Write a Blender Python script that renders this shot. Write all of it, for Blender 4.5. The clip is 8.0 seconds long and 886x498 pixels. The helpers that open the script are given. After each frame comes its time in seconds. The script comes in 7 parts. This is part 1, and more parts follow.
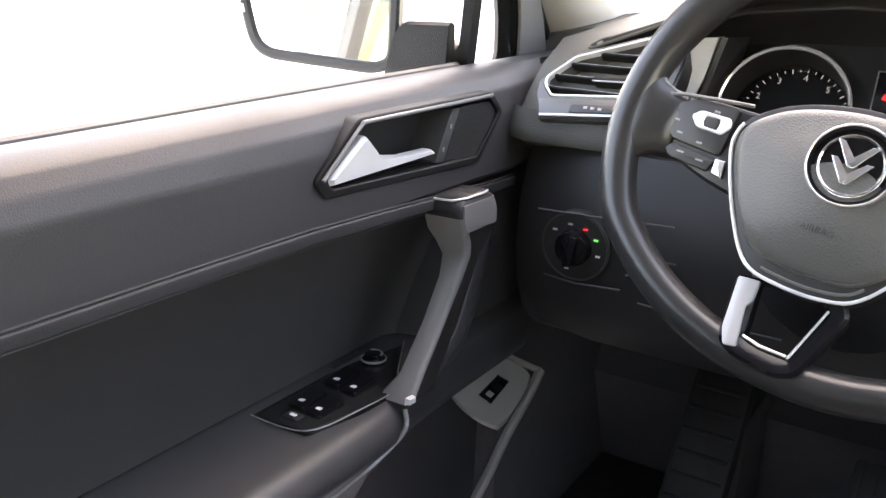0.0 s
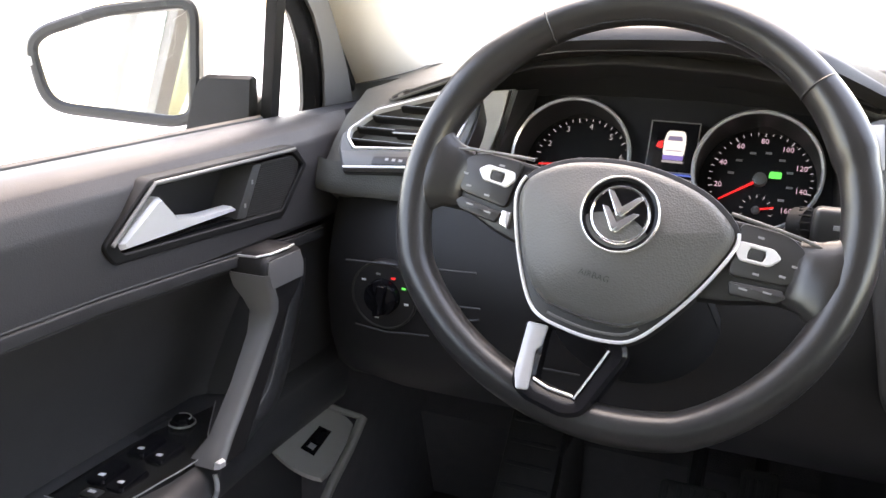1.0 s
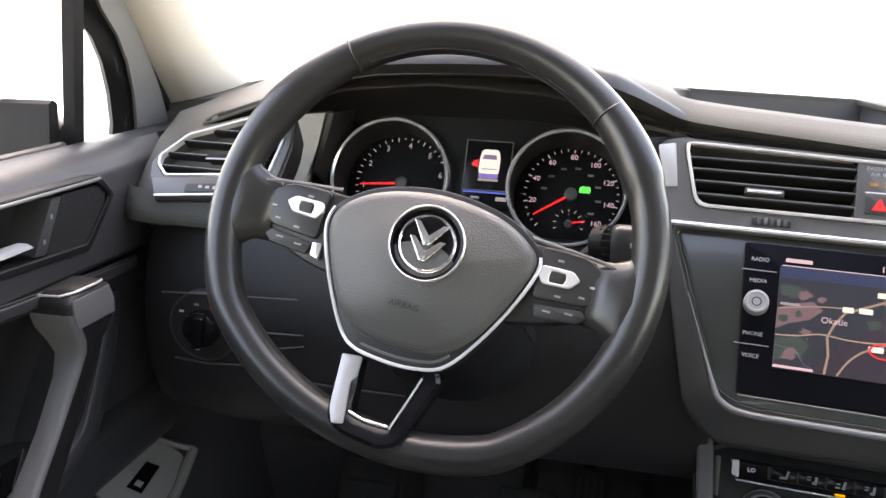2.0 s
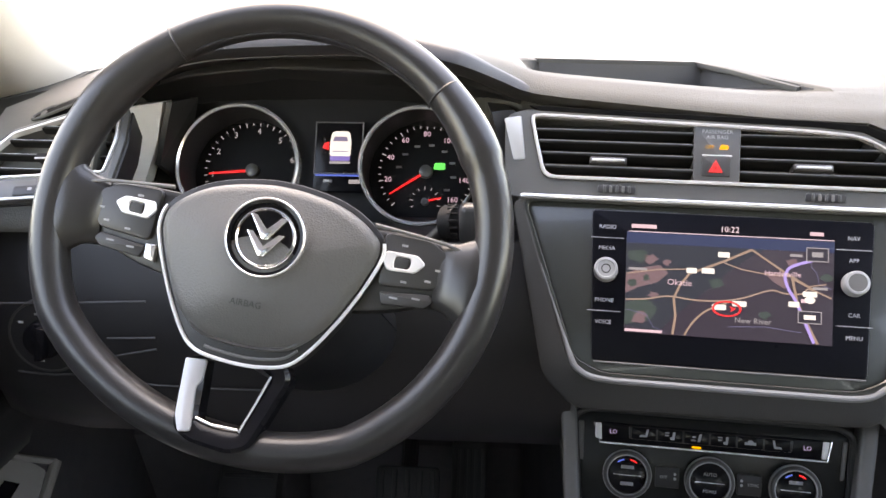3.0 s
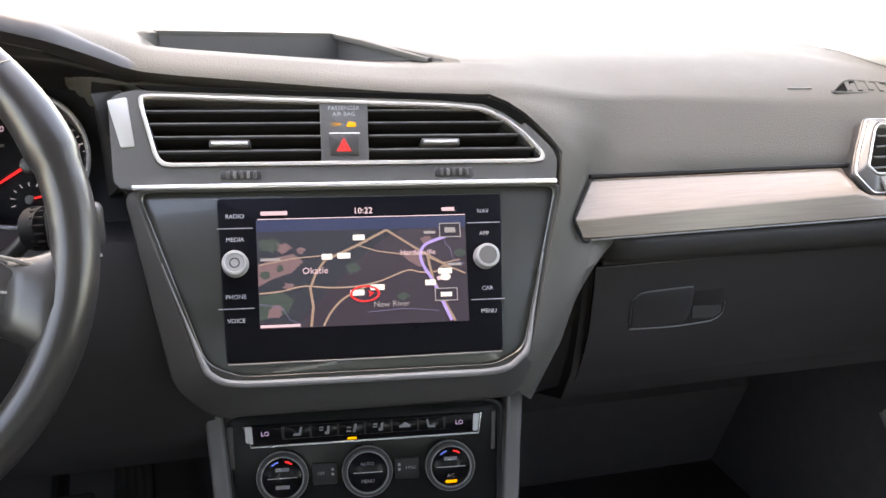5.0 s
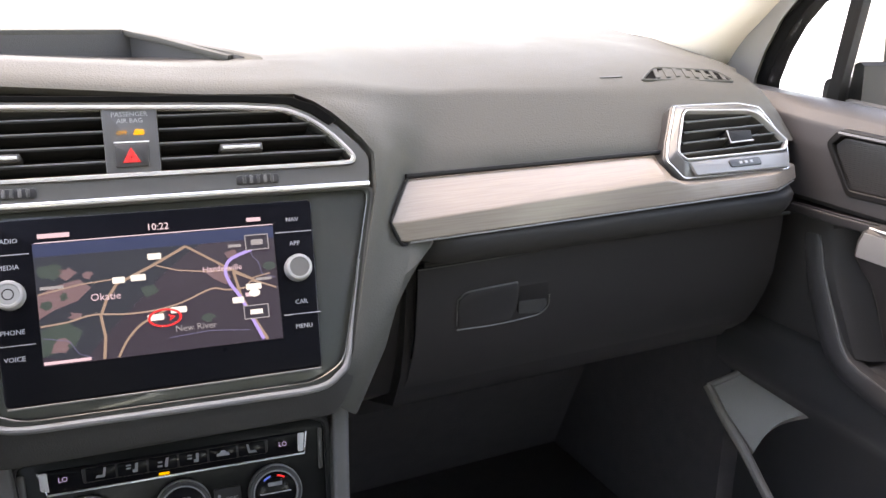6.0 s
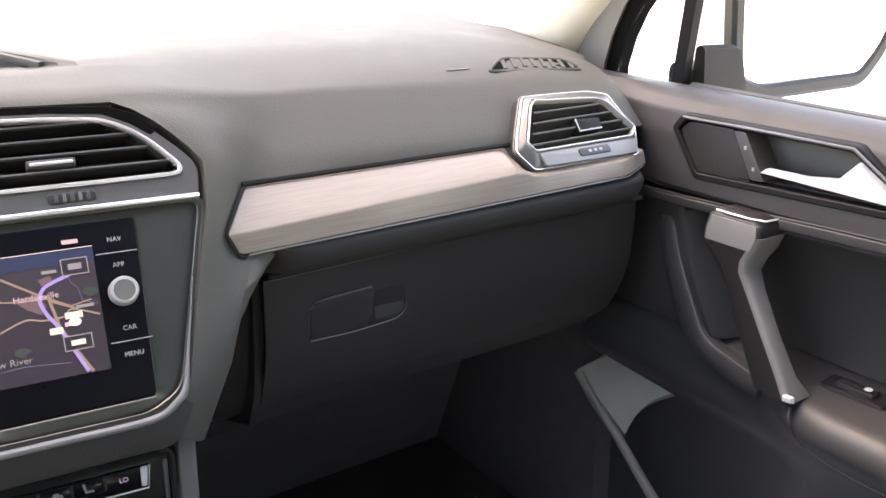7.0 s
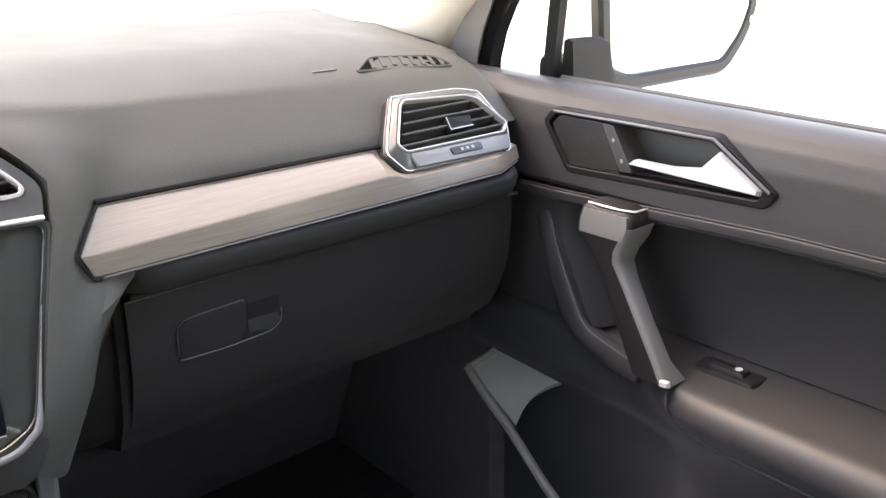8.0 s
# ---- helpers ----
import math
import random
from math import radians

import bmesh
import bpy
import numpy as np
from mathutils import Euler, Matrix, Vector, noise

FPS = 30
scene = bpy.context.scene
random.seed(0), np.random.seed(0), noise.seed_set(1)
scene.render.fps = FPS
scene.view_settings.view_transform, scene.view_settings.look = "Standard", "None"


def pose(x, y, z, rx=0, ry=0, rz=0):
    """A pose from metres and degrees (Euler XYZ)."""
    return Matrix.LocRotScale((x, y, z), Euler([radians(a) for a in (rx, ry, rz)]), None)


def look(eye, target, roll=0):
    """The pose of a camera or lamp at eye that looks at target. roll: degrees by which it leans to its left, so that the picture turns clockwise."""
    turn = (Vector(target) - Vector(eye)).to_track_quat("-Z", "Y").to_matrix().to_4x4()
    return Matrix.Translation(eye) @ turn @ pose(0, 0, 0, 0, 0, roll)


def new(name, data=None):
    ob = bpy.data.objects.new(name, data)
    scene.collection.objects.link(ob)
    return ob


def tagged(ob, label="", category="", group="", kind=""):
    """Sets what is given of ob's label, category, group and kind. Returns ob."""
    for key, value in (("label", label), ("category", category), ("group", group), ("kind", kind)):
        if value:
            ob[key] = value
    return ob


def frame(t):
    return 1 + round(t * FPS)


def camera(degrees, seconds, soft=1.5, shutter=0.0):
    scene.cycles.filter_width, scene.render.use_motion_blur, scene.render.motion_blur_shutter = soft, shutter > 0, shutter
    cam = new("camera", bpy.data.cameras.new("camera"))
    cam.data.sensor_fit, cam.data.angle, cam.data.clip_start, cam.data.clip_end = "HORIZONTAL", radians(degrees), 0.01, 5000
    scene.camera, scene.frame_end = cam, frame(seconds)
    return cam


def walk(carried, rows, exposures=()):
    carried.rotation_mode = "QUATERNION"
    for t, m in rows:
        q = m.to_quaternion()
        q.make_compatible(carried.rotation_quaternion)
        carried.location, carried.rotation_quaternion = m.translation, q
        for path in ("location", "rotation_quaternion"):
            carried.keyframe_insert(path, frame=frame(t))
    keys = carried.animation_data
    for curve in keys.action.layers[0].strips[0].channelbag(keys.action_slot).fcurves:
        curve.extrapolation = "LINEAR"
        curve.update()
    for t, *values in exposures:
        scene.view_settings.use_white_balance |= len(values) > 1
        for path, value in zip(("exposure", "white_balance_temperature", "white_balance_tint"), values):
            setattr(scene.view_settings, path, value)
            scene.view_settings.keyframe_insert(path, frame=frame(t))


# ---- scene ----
cam = camera(54.1, 8.0)
PATH = [
    (0, (-0.2898, -0.0030, 1.2690), (-1.3080, 1.6068, 0.6592), 1.94),
    (0.2, (-0.2865, -0.0019, 1.2703), (-1.2283, 1.662, 0.6832), 2.33),
    (0.5, (-0.2768, 0.0020, 1.2759), (-1.1260, 1.7236, 0.7147), 2.43),
    (0.8, (-0.2686, 0.0058, 1.2821), (-1.0325, 1.7751, 0.7474), 2.34),
    (1, (-0.2627, 0.0080, 1.2858), (-0.9634, 1.8093, 0.7716), 2.31),
    (1.2, (-0.2568, 0.0105, 1.2933), (-0.8889, 1.84, 0.7897), 2.34),
    (1.5, (-0.2516, 0.0130, 1.2978), (-0.7730, 1.8808, 0.8084), 2.60),
    (1.7, (-0.2442, 0.0179, 1.3031), (-0.7068, 1.9008, 0.8124), 2.49),
    (2, (-0.2365, 0.0240, 1.3087), (-0.6111, 1.9241, 0.8092), 2.39),
    (2.2, (-0.2285, 0.0298, 1.3109), (-0.5421, 1.9398, 0.8072), 2.39),
    (3.3, (-0.1952, 0.0484, 1.3185), (-0.2311, 1.9631, 0.7416), -0.12),
    (3.5, (-0.1875, 0.0530, 1.3183), (-0.1516, 1.9657, 0.7351), -0.02),
    (4, (-0.1685, 0.0770, 1.3092), (0.0533, 1.9704, 0.7045), 0.58),
    (4.2, (-0.1606, 0.0816, 1.3103), (0.1342, 1.9651, 0.7056), 1.19),
    (5.3, (-0.1184, 0.1145, 1.3176), (0.5083, 1.9094, 0.6967), 1.1),
    (5.5, (-0.1085, 0.1240, 1.3178), (0.5873, 1.8915, 0.6917), 1.11),
    (6, (-0.0885, 0.1320, 1.3206), (0.7641, 1.8269, 0.6877), 1.22),
    (6.3, (-0.0795, 0.1327, 1.3214), (0.837, 1.7945, 0.6901), 0.97),
    (6.5, (-0.0694, 0.1340, 1.3225), (0.8840, 1.7747, 0.6909), 0.74),
    (6.8, (-0.0542, 0.1394, 1.3234), (0.9663, 1.7361, 0.6839), 0.32),
    (7, (-0.0414, 0.1430, 1.3223), (1.0300, 1.7019, 0.6728), 0.15),
    (7.3, (-0.0307, 0.1437, 1.3243), (1.1061, 1.6514, 0.6652), -0.18),
    (7.5, (-0.0264, 0.1440, 1.3272), (1.1488, 1.6188, 0.6611), -0.23),
    (8, (-0.0104, 0.1400, 1.3331), (1.2335, 1.5525, 0.6566), -0.52),
]
walk(cam, [(t, look(eye, target, roll)) for t, eye, target, roll in PATH], [(0.0, 4.38, 9650, 22), (1.0, 4.33, 9650, 22), (2.0, 4.10, 9650, 22), (3.5, 4.33, 9750, 22), (5.5, 4.34, 9800, 22), (7.0, 4.20, 9800, 22), (8.0, 4.14, 9800, 22)])

# ---- light ----
EXPO = 3.7
LEVEL = 2.0 ** -EXPO
world = bpy.data.worlds.new("overcast_sky")
scene.world = world
world.use_nodes = True
wn = world.node_tree
sky = wn.nodes.new("ShaderNodeTexSky")
sky.sky_type, sky.sun_disc = "NISHITA", False
sky.sun_elevation, sky.sun_rotation = radians(58), radians(-21)
sky.air_density, sky.dust_density, sky.ozone_density = 1.0, 0.9, 0.3
wn.links.new(sky.outputs["Color"], wn.nodes["Background"].inputs["Color"])
wn.nodes["Background"].inputs["Strength"].default_value = 0.13
sun = bpy.data.lights.new("sun", "SUN")
sun.energy, sun.angle, sun.color = 0.22, radians(60), (0.95, 0.975, 1.0)
new("sun", sun).matrix_world = look((0, 0, 0), (0.20, -0.52, -1.0))


# ---- materials ----
def mat(name, color, rough=0.5, metal=0.0, grain=0.0, grain_scale=900.0, vary=0.12, vary_scale=14.0, coat=0.0, spec=0.5):
    """A surface with two scales of variation: broad tone and gloss, and fine relief."""
    m = bpy.data.materials.new(name)
    m.use_nodes = True
    n, l = m.node_tree.nodes, m.node_tree.links
    b = n["Principled BSDF"]
    b.inputs["Metallic"].default_value = metal
    b.inputs["Coat Weight"].default_value = coat
    b.inputs["Specular IOR Level"].default_value = spec
    tc = n.new("ShaderNodeTexCoord")
    no = n.new("ShaderNodeTexNoise")
    no.inputs["Scale"].default_value, no.inputs["Detail"].default_value = vary_scale, 6
    l.new(tc.outputs["Object"], no.inputs["Vector"])
    mix = n.new("ShaderNodeMix")
    mix.data_type = "RGBA"
    mix.inputs["A"].default_value = (*[c * (1 - vary) for c in color], 1)
    mix.inputs["B"].default_value = (*[min(1, c * (1 + vary)) for c in color], 1)
    l.new(no.outputs["Fac"], mix.inputs["Factor"])
    l.new(mix.outputs["Result"], b.inputs["Base Color"])
    rr = n.new("ShaderNodeMapRange")
    rr.inputs["To Min"].default_value, rr.inputs["To Max"].default_value = max(0.02, rough * 0.82), min(1, rough * 1.18)
    l.new(no.outputs["Fac"], rr.inputs["Value"])
    l.new(rr.outputs["Result"], b.inputs["Roughness"])
    if grain:
        g = n.new("ShaderNodeTexVoronoi")
        g.inputs["Scale"].default_value = grain_scale
        l.new(tc.outputs["Object"], g.inputs["Vector"])
        bump = n.new("ShaderNodeBump")
        bump.inputs["Strength"].default_value, bump.inputs["Distance"].default_value = grain, 0.0006
        l.new(g.outputs["Distance"], bump.inputs["Height"])
        l.new(bump.outputs["Normal"], b.inputs["Normal"])
    return m


def emit(name, color, strength):
    m = bpy.data.materials.new(name)
    m.use_nodes = True
    b = m.node_tree.nodes["Principled BSDF"]
    b.inputs["Base Color"].default_value = (0.02, 0.02, 0.02, 1)
    b.inputs["Roughness"].default_value = 0.3
    b.inputs["Specular IOR Level"].default_value = 0.15
    b.inputs["Emission Color"].default_value = (color[0] * 0.85, color[1], min(1.0, color[2] * 1.30), 1)
    b.inputs["Emission Strength"].default_value = strength * LEVEL
    return m


def pane(name, tint, gloss=1.0):
    """Thin window glass: clear, with a Fresnel gloss."""
    m = bpy.data.materials.new(name)
    m.use_nodes = True
    n, l = m.node_tree.nodes, m.node_tree.links
    n.remove(n["Principled BSDF"])
    tr, gl, fr, pw, mx = (n.new("ShaderNode" + k) for k in ("BsdfTransparent", "BsdfGlossy", "LayerWeight", "Math", "MixShader"))
    tr.inputs["Color"].default_value = (*tint, 1)
    gl.inputs["Roughness"].default_value = 0.01
    pw.operation, pw.inputs[1].default_value = "POWER", 5.0
    l.new(fr.outputs["Facing"], pw.inputs[0])
    ad = n.new("ShaderNodeMath")
    ad.operation, ad.inputs[1].default_value, ad.inputs[2].default_value = "MULTIPLY_ADD", 0.35 * gloss, 0.02 * gloss
    l.new(pw.outputs[0], ad.inputs[0])
    l.new(ad.outputs[0], mx.inputs["Fac"])
    l.new(tr.outputs["BSDF"], mx.inputs[1])
    l.new(gl.outputs["BSDF"], mx.inputs[2])
    l.new(mx.outputs["Shader"], n["Material Output"].inputs["Surface"])
    return m


def wood(name):
    """Grey-beige open-pored veneer, its grain along x."""
    m = mat(name, (0.40, 0.34, 0.29), 0.42, 0, 0, coat=0.20, spec=0.3)
    n, l = m.node_tree.nodes, m.node_tree.links
    n["Principled BSDF"].inputs["Coat Roughness"].default_value = 0.12
    tc, mp = n.new("ShaderNodeTexCoord"), n.new("ShaderNodeMapping")
    mp.inputs["Scale"].default_value = (9, 420, 420)
    no, ra = n.new("ShaderNodeTexNoise"), n.new("ShaderNodeValToRGB")
    no.inputs["Scale"].default_value, no.inputs["Detail"].default_value = 1.6, 8
    ra.color_ramp.elements[0].position, ra.color_ramp.elements[1].position = 0.32, 0.68
    ra.color_ramp.elements[0].color, ra.color_ramp.elements[1].color = (0.138, 0.112, 0.094, 1), (0.176, 0.147, 0.122, 1)
    l.new(tc.outputs["Object"], mp.inputs["Vector"])
    l.new(mp.outputs["Vector"], no.inputs["Vector"])
    l.new(no.outputs["Fac"], ra.inputs["Fac"])
    l.new(ra.outputs["Color"], n["Principled BSDF"].inputs["Base Color"])
    bump = n.new("ShaderNodeBump")
    bump.inputs["Strength"].default_value, bump.inputs["Distance"].default_value = 0.06, 0.0003
    l.new(no.outputs["Fac"], bump.inputs["Height"])
    l.new(bump.outputs["Normal"], n["Principled BSDF"].inputs["Normal"])
    return m


PAD = mat("soft_grey_plastic", (0.0665, 0.0655, 0.0595), 0.66, 0, 0.36, 560, 0.06, spec=0.10)
ARMPAD = mat("armrest_grey_plastic", (0.040, 0.0390, 0.0406), 0.46, 0, 0.12, 900, 0.10, spec=0.34)
DOORPAD = mat("door_grey_plastic", (0.0253, 0.0243, 0.0260), 0.55, 0, 0.20, 800, 0.10, spec=0.3)
DARK = mat("dark_plastic", (0.019, 0.018, 0.018), 0.5, 0, 0.10, 1100, 0.1)
INSERT = mat("door_insert_cloth", (0.020, 0.0186, 0.0192), 0.72, 0, 0.25, 1400, 0.12)
BLACK = mat("black_plastic", (0.011, 0.011, 0.012), 0.42, 0, 0.06, 1100)
GLOSS = mat("gloss_black", (0.005, 0.005, 0.006), 0.15, 0, 0, vary=0.25, vary_scale=40, spec=0.18)
GLASSBLACK = mat("black_screen_glass", (0.004, 0.004, 0.006), 0.30, 0, 0, vary=0.2, vary_scale=40, spec=0.07)
# paler than the surround, for the highlight on its lower edge
LEDGESHEEN = mat("ledge_sheen_grey", (0.15, 0.15, 0.15), 0.36, 0.1, 0, vary=0.06)
PANELBLACK = mat("gloss_black_panel", (0.011, 0.0115, 0.0115), 0.22, 0, 0, vary=0.1, spec=0.25)
# for rubber seals and gaps, and for shade in slots and under the pad lip
SEALSHADEBLACK = mat("matt_seal_and_shade_black", (0.003, 0.003, 0.003), 0.9, 0, 0.1, 600, spec=0.04)
FRAMEGREY = mat("window_frame_grey", (0.145, 0.138, 0.129), 0.45, 0, 0.05, 900, 0.08, spec=0.3)
VENTFACE = mat("gloss_grey_trim", (0.085, 0.087, 0.087), 0.22, 0.25, 0, vary=0.05, coat=0.4)
SURROUND = mat("satin_dark_grey", (0.050, 0.050, 0.049), 0.34, 0, 0, vary=0.06)
CHEEK = mat("soft_dark_grey_plastic", (0.042, 0.041, 0.0395), 0.62, 0, 0.2, 800, 0.08, spec=0.15)
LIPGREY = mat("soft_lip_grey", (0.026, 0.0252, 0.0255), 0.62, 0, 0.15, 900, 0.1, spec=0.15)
GREYGLOSS = mat("gloss_anthracite", (0.024, 0.0268, 0.0245), 0.25, 0.1, 0, vary=0.05, coat=0.3)
GREYSATIN = mat("satin_grey", (0.11, 0.108, 0.105), 0.38, 0.1, 0, vary=0.05)
SILVER = mat("satin_silver", (0.72, 0.72, 0.72), 0.32, 0.45, 0, vary=0.04)
CHROME = mat("chrome", (0.70, 0.70, 0.70), 0.20, 0.7, 0, vary=0.02)
LEATHER = mat("black_leather", (0.0165, 0.016, 0.016), 0.31, 0, 0.07, 900, 0.08)
AIRBAGSKIN = mat("airbag_skin", (0.078, 0.076, 0.073), 0.46, 0, 0.42, 650, 0.05)
VENEER = wood("grey_beige_veneer")
SEATDARK = mat("dark_rear_trim", (0.06, 0.058, 0.055), 0.8, 0, 0.4, 900)
HEADLINER = mat("pale_headliner", (0.50, 0.49, 0.48), 0.9, 0, 0.4, 1500, 0.05)
BEIGE = mat("beige_fabric", (0.56, 0.51, 0.44), 0.85, 0, 0.4, 1500, 0.05)
CARPET = mat("black_carpet", (0.088, 0.081, 0.084), 0.95, 0, 1.0, 500, 0.3, 40)
POCKETGREY = mat("pocket_grey_plastic", (0.245, 0.231, 0.209), 0.42, 0, 0.06, 900)
SLATBLACK = mat("matt_black_plastic", (0.007, 0.007, 0.0075), 0.6, 0, 0, vary=0.1, spec=0.15)
LABEL = mat("pale_grey_print", (0.36, 0.36, 0.37), 0.5, vary=0.03)
BRIGHTCHROME = mat("bright_chrome", (0.78, 0.78, 0.79), 0.14, 1.0, 0, vary=0.12, vary_scale=60)
TRIMGREY = mat("satin_light_grey", (0.34, 0.34, 0.34), 0.34, 0.3, 0, vary=0.06)
GRIPGREY = mat("grip_satin_grey", (0.135, 0.134, 0.134), 0.38, 0.1, 0, vary=0.06)
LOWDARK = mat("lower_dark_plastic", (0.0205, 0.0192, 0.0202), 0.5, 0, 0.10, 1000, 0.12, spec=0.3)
# darker copy of the lower plastic, for parts that lie in shade
SHADEDBLACK = mat("shaded_black_plastic", (0.0128, 0.0119, 0.0128), 0.5, 0, 0.10, 1000, 0.12, spec=0.3)
VENTGREY = mat("vent_frame_grey", (0.075, 0.075, 0.074), 0.34, 0.1, 0, vary=0.05)
DIMPINK = emit("dim_pink_light", (0.9, 0.62, 0.72), 0.6)
RUBBER = mat("black_rubber", (0.012, 0.012, 0.012), 0.6, 0, 0.3, 300)
WHITEPAINT = mat("white_car_paint", (0.78, 0.78, 0.77), 0.25, 0, 0, vary=0.02, coat=0.8)
MIRRORGLASS = mat("mirror_glass", (0.93, 0.94, 0.93), 0.02, 1.0, 0, vary=0.005)
CONCRETE = mat("pale_concrete", (0.545, 0.545, 0.545), 0.9, 0, 0.6, 60, 0.15, 0.6)
PRINT = mat("white_print", (0.62, 0.62, 0.62), 0.5, vary=0.03)
DIMPRINT = mat("grey_print", (0.25, 0.25, 0.25), 0.5, vary=0.03)
DIAL = mat("dial_black", (0.006, 0.006, 0.007), 0.55, vary=0.1, spec=0.2)
CLEAR = pane("clear_glass", (0.97, 0.985, 0.975))
TINTED = pane("tinted_glass", (0.30, 0.315, 0.31))
RED = emit("red_light", (1.0, 0.03, 0.03), 0.9)
GREEN = emit("green_light", (0.05, 0.9, 0.15), 0.8)
AMBER = emit("amber_light", (1.0, 0.42, 0.0), 1.0)
WHITELIT = emit("white_light", (0.9, 0.88, 0.95), 0.85)
DIMLIT = emit("dim_white_light", (0.8, 0.78, 0.85), 0.35)
VIOLETLIT = emit("violet_digits", (0.62, 0.50, 0.9), 0.6)
BLUELIT = emit("blue_light", (0.1, 0.2, 0.9), 0.6)


# ---- shapes ----
def MX(o, tilt=0.0, yaw=0.0, roll=0.0):
    """Axes of a panel that faces the seats: u to the right, v up along it, w out of it. tilt: top leaning ahead; roll: clockwise as seen."""
    a, b, c = radians(tilt), radians(yaw), radians(roll)
    x, f = Vector((math.cos(b), math.sin(b), 0)), Vector((-math.sin(b), math.cos(b), 0))
    v = f * math.sin(a) + Vector((0, 0, 1)) * math.cos(a)
    x, v = x * math.cos(c) - v * math.sin(c), x * math.sin(c) + v * math.cos(c)
    m = Matrix((x, v, x.cross(v))).transposed().to_4x4()
    m.translation = o
    return m


def thing(name, at, label, category, group="", kind=""):
    e = new(name)
    e.location = at
    e.empty_display_size = 0.05
    return tagged(e, label, category, group, kind)


def part(name, bm, material, parent=None, label="", m=None, flip=False, smooth=35):
    """Links a bmesh as one mesh object under a thing or a part. flip: mirrored to the car's other side."""
    if m is not None:
        bmesh.ops.transform(bm, matrix=m, verts=bm.verts)
    if flip:
        bmesh.ops.scale(bm, vec=(-1, 1, 1), verts=bm.verts)
    bmesh.ops.recalc_face_normals(bm, faces=bm.faces)
    me = bpy.data.meshes.new(name)
    bm.to_mesh(me)
    bm.free()
    me.materials.append(material)
    if smooth:
        me.shade_smooth()
        me.set_sharp_from_angle(angle=radians(smooth))
    ob = new(name, me)
    if parent:
        ob.parent = parent
        if parent.type == "EMPTY":
            ob.matrix_parent_inverse = Matrix.Translation(parent.location).inverted()
    return tagged(ob, label)


def rounded(pts, r, n=4):
    """A polygon with its corners rounded."""
    out, k = [], len(pts)
    for i in range(k):
        p, a, b = Vector(pts[i]), Vector(pts[i - 1]), Vector(pts[(i + 1) % k])
        da, db = (a - p), (b - p)
        ra, rb = min(r, da.length * 0.45), min(r, db.length * 0.45)
        q0, q1 = p + da.normalized() * ra, p + db.normalized() * rb
        for j in range(n + 1):
            t = j / n
            out.append(tuple(q0 * (1 - t) ** 2 + p * 2 * t * (1 - t) + q1 * t * t))
    return out


def oval(cx, cy, rx, ry=None, n=40, a0=0):
    ry = ry or rx
    return [(cx + rx * math.cos(a0 + 2 * math.pi * i / n), cy + ry * math.sin(a0 + 2 * math.pi * i / n)) for i in range(n)]


def grow(pts, d):
    """A polygon offset outwards by d (inwards: minus)."""
    k, out = len(pts), []
    area = sum(pts[i - 1][0] * pts[i][1] - pts[i][0] * pts[i - 1][1] for i in range(k))
    s = 1 if area > 0 else -1
    for i in range(k):
        a, p, b = Vector(pts[i - 1]), Vector(pts[i]), Vector(pts[(i + 1) % k])
        e0, e1 = (p - a).normalized(), (b - p).normalized()
        n0, n1 = Vector((e0.y, -e0.x)), Vector((e1.y, -e1.x))
        m = n0 + n1
        m = m / max(0.35, m.length_squared / 2)
        out.append(tuple(p + m * d * s))
    return out


def slab(pts, w0, w1, bev=0.0015, seg=2, dome=0.0):
    """A panel of that outline from depth w0 to w1, its front edge rounded; dome: the middle of the front raised by so much."""
    bm = bmesh.new()
    lo = [bm.verts.new((u, v, w0)) for u, v in pts]
    levels = [lo]
    cx, cy = sum(p[0] for p in pts) / len(pts), sum(p[1] for p in pts) / len(pts)
    for j in range(seg + 1):
        a = math.pi / 2 * j / seg
        ring_ = grow(pts, -bev * (1 - math.cos(a)))
        levels.append([bm.verts.new((u, v, w1 - bev * (1 - math.sin(a)))) for u, v in ring_])
    if dome:
        base = grow(pts, -bev)
        for f in (0.75, 0.5, 0.25):
            levels.append([bm.verts.new((cx + (u - cx) * f, cy + (v - cy) * f, w1 + dome * (1 - f * f))) for u, v in base])
    k = len(pts)
    for a, b in zip(levels, levels[1:]):
        for i in range(k):
            bm.faces.new((a[i], a[(i + 1) % k], b[(i + 1) % k], b[i]))
    bm.faces.new(levels[-1])
    bm.faces.new(lo[::-1])
    return bm


def ring(outer, inner, w0, w1, bev=0.001):
    """A frame between two outlines of as many points, its front edges chamfered."""
    bm = bmesh.new()
    o1, i1 = grow(outer, -bev), grow(inner, bev)
    loops = [(outer, w0), (outer, w1 - bev), (o1, w1), (i1, w1), (inner, w1 - bev), (inner, w0)]
    vs = [[bm.verts.new((u, v, w)) for u, v in pts] for pts, w in loops]
    k = len(outer)
    for a, b in zip(vs, vs[1:] + vs[:1]):
        for i in range(k):
            bm.faces.new((a[i], a[(i + 1) % k], b[(i + 1) % k], b[i]))
    return bm


def loft(rows, closed=True, caps=True):
    """A skin through rows of as many points."""
    bm = bmesh.new()
    vs = [[bm.verts.new(p) for p in row] for row in rows]
    k = len(rows[0])
    for a, b in zip(vs, vs[1:]):
        for i in range(k if closed else k - 1):
            bm.faces.new((a[i], a[(i + 1) % k], b[(i + 1) % k], b[i]))
    if caps and closed:
        bm.faces.new(vs[0][::-1])
        bm.faces.new(vs[-1])
    return bm


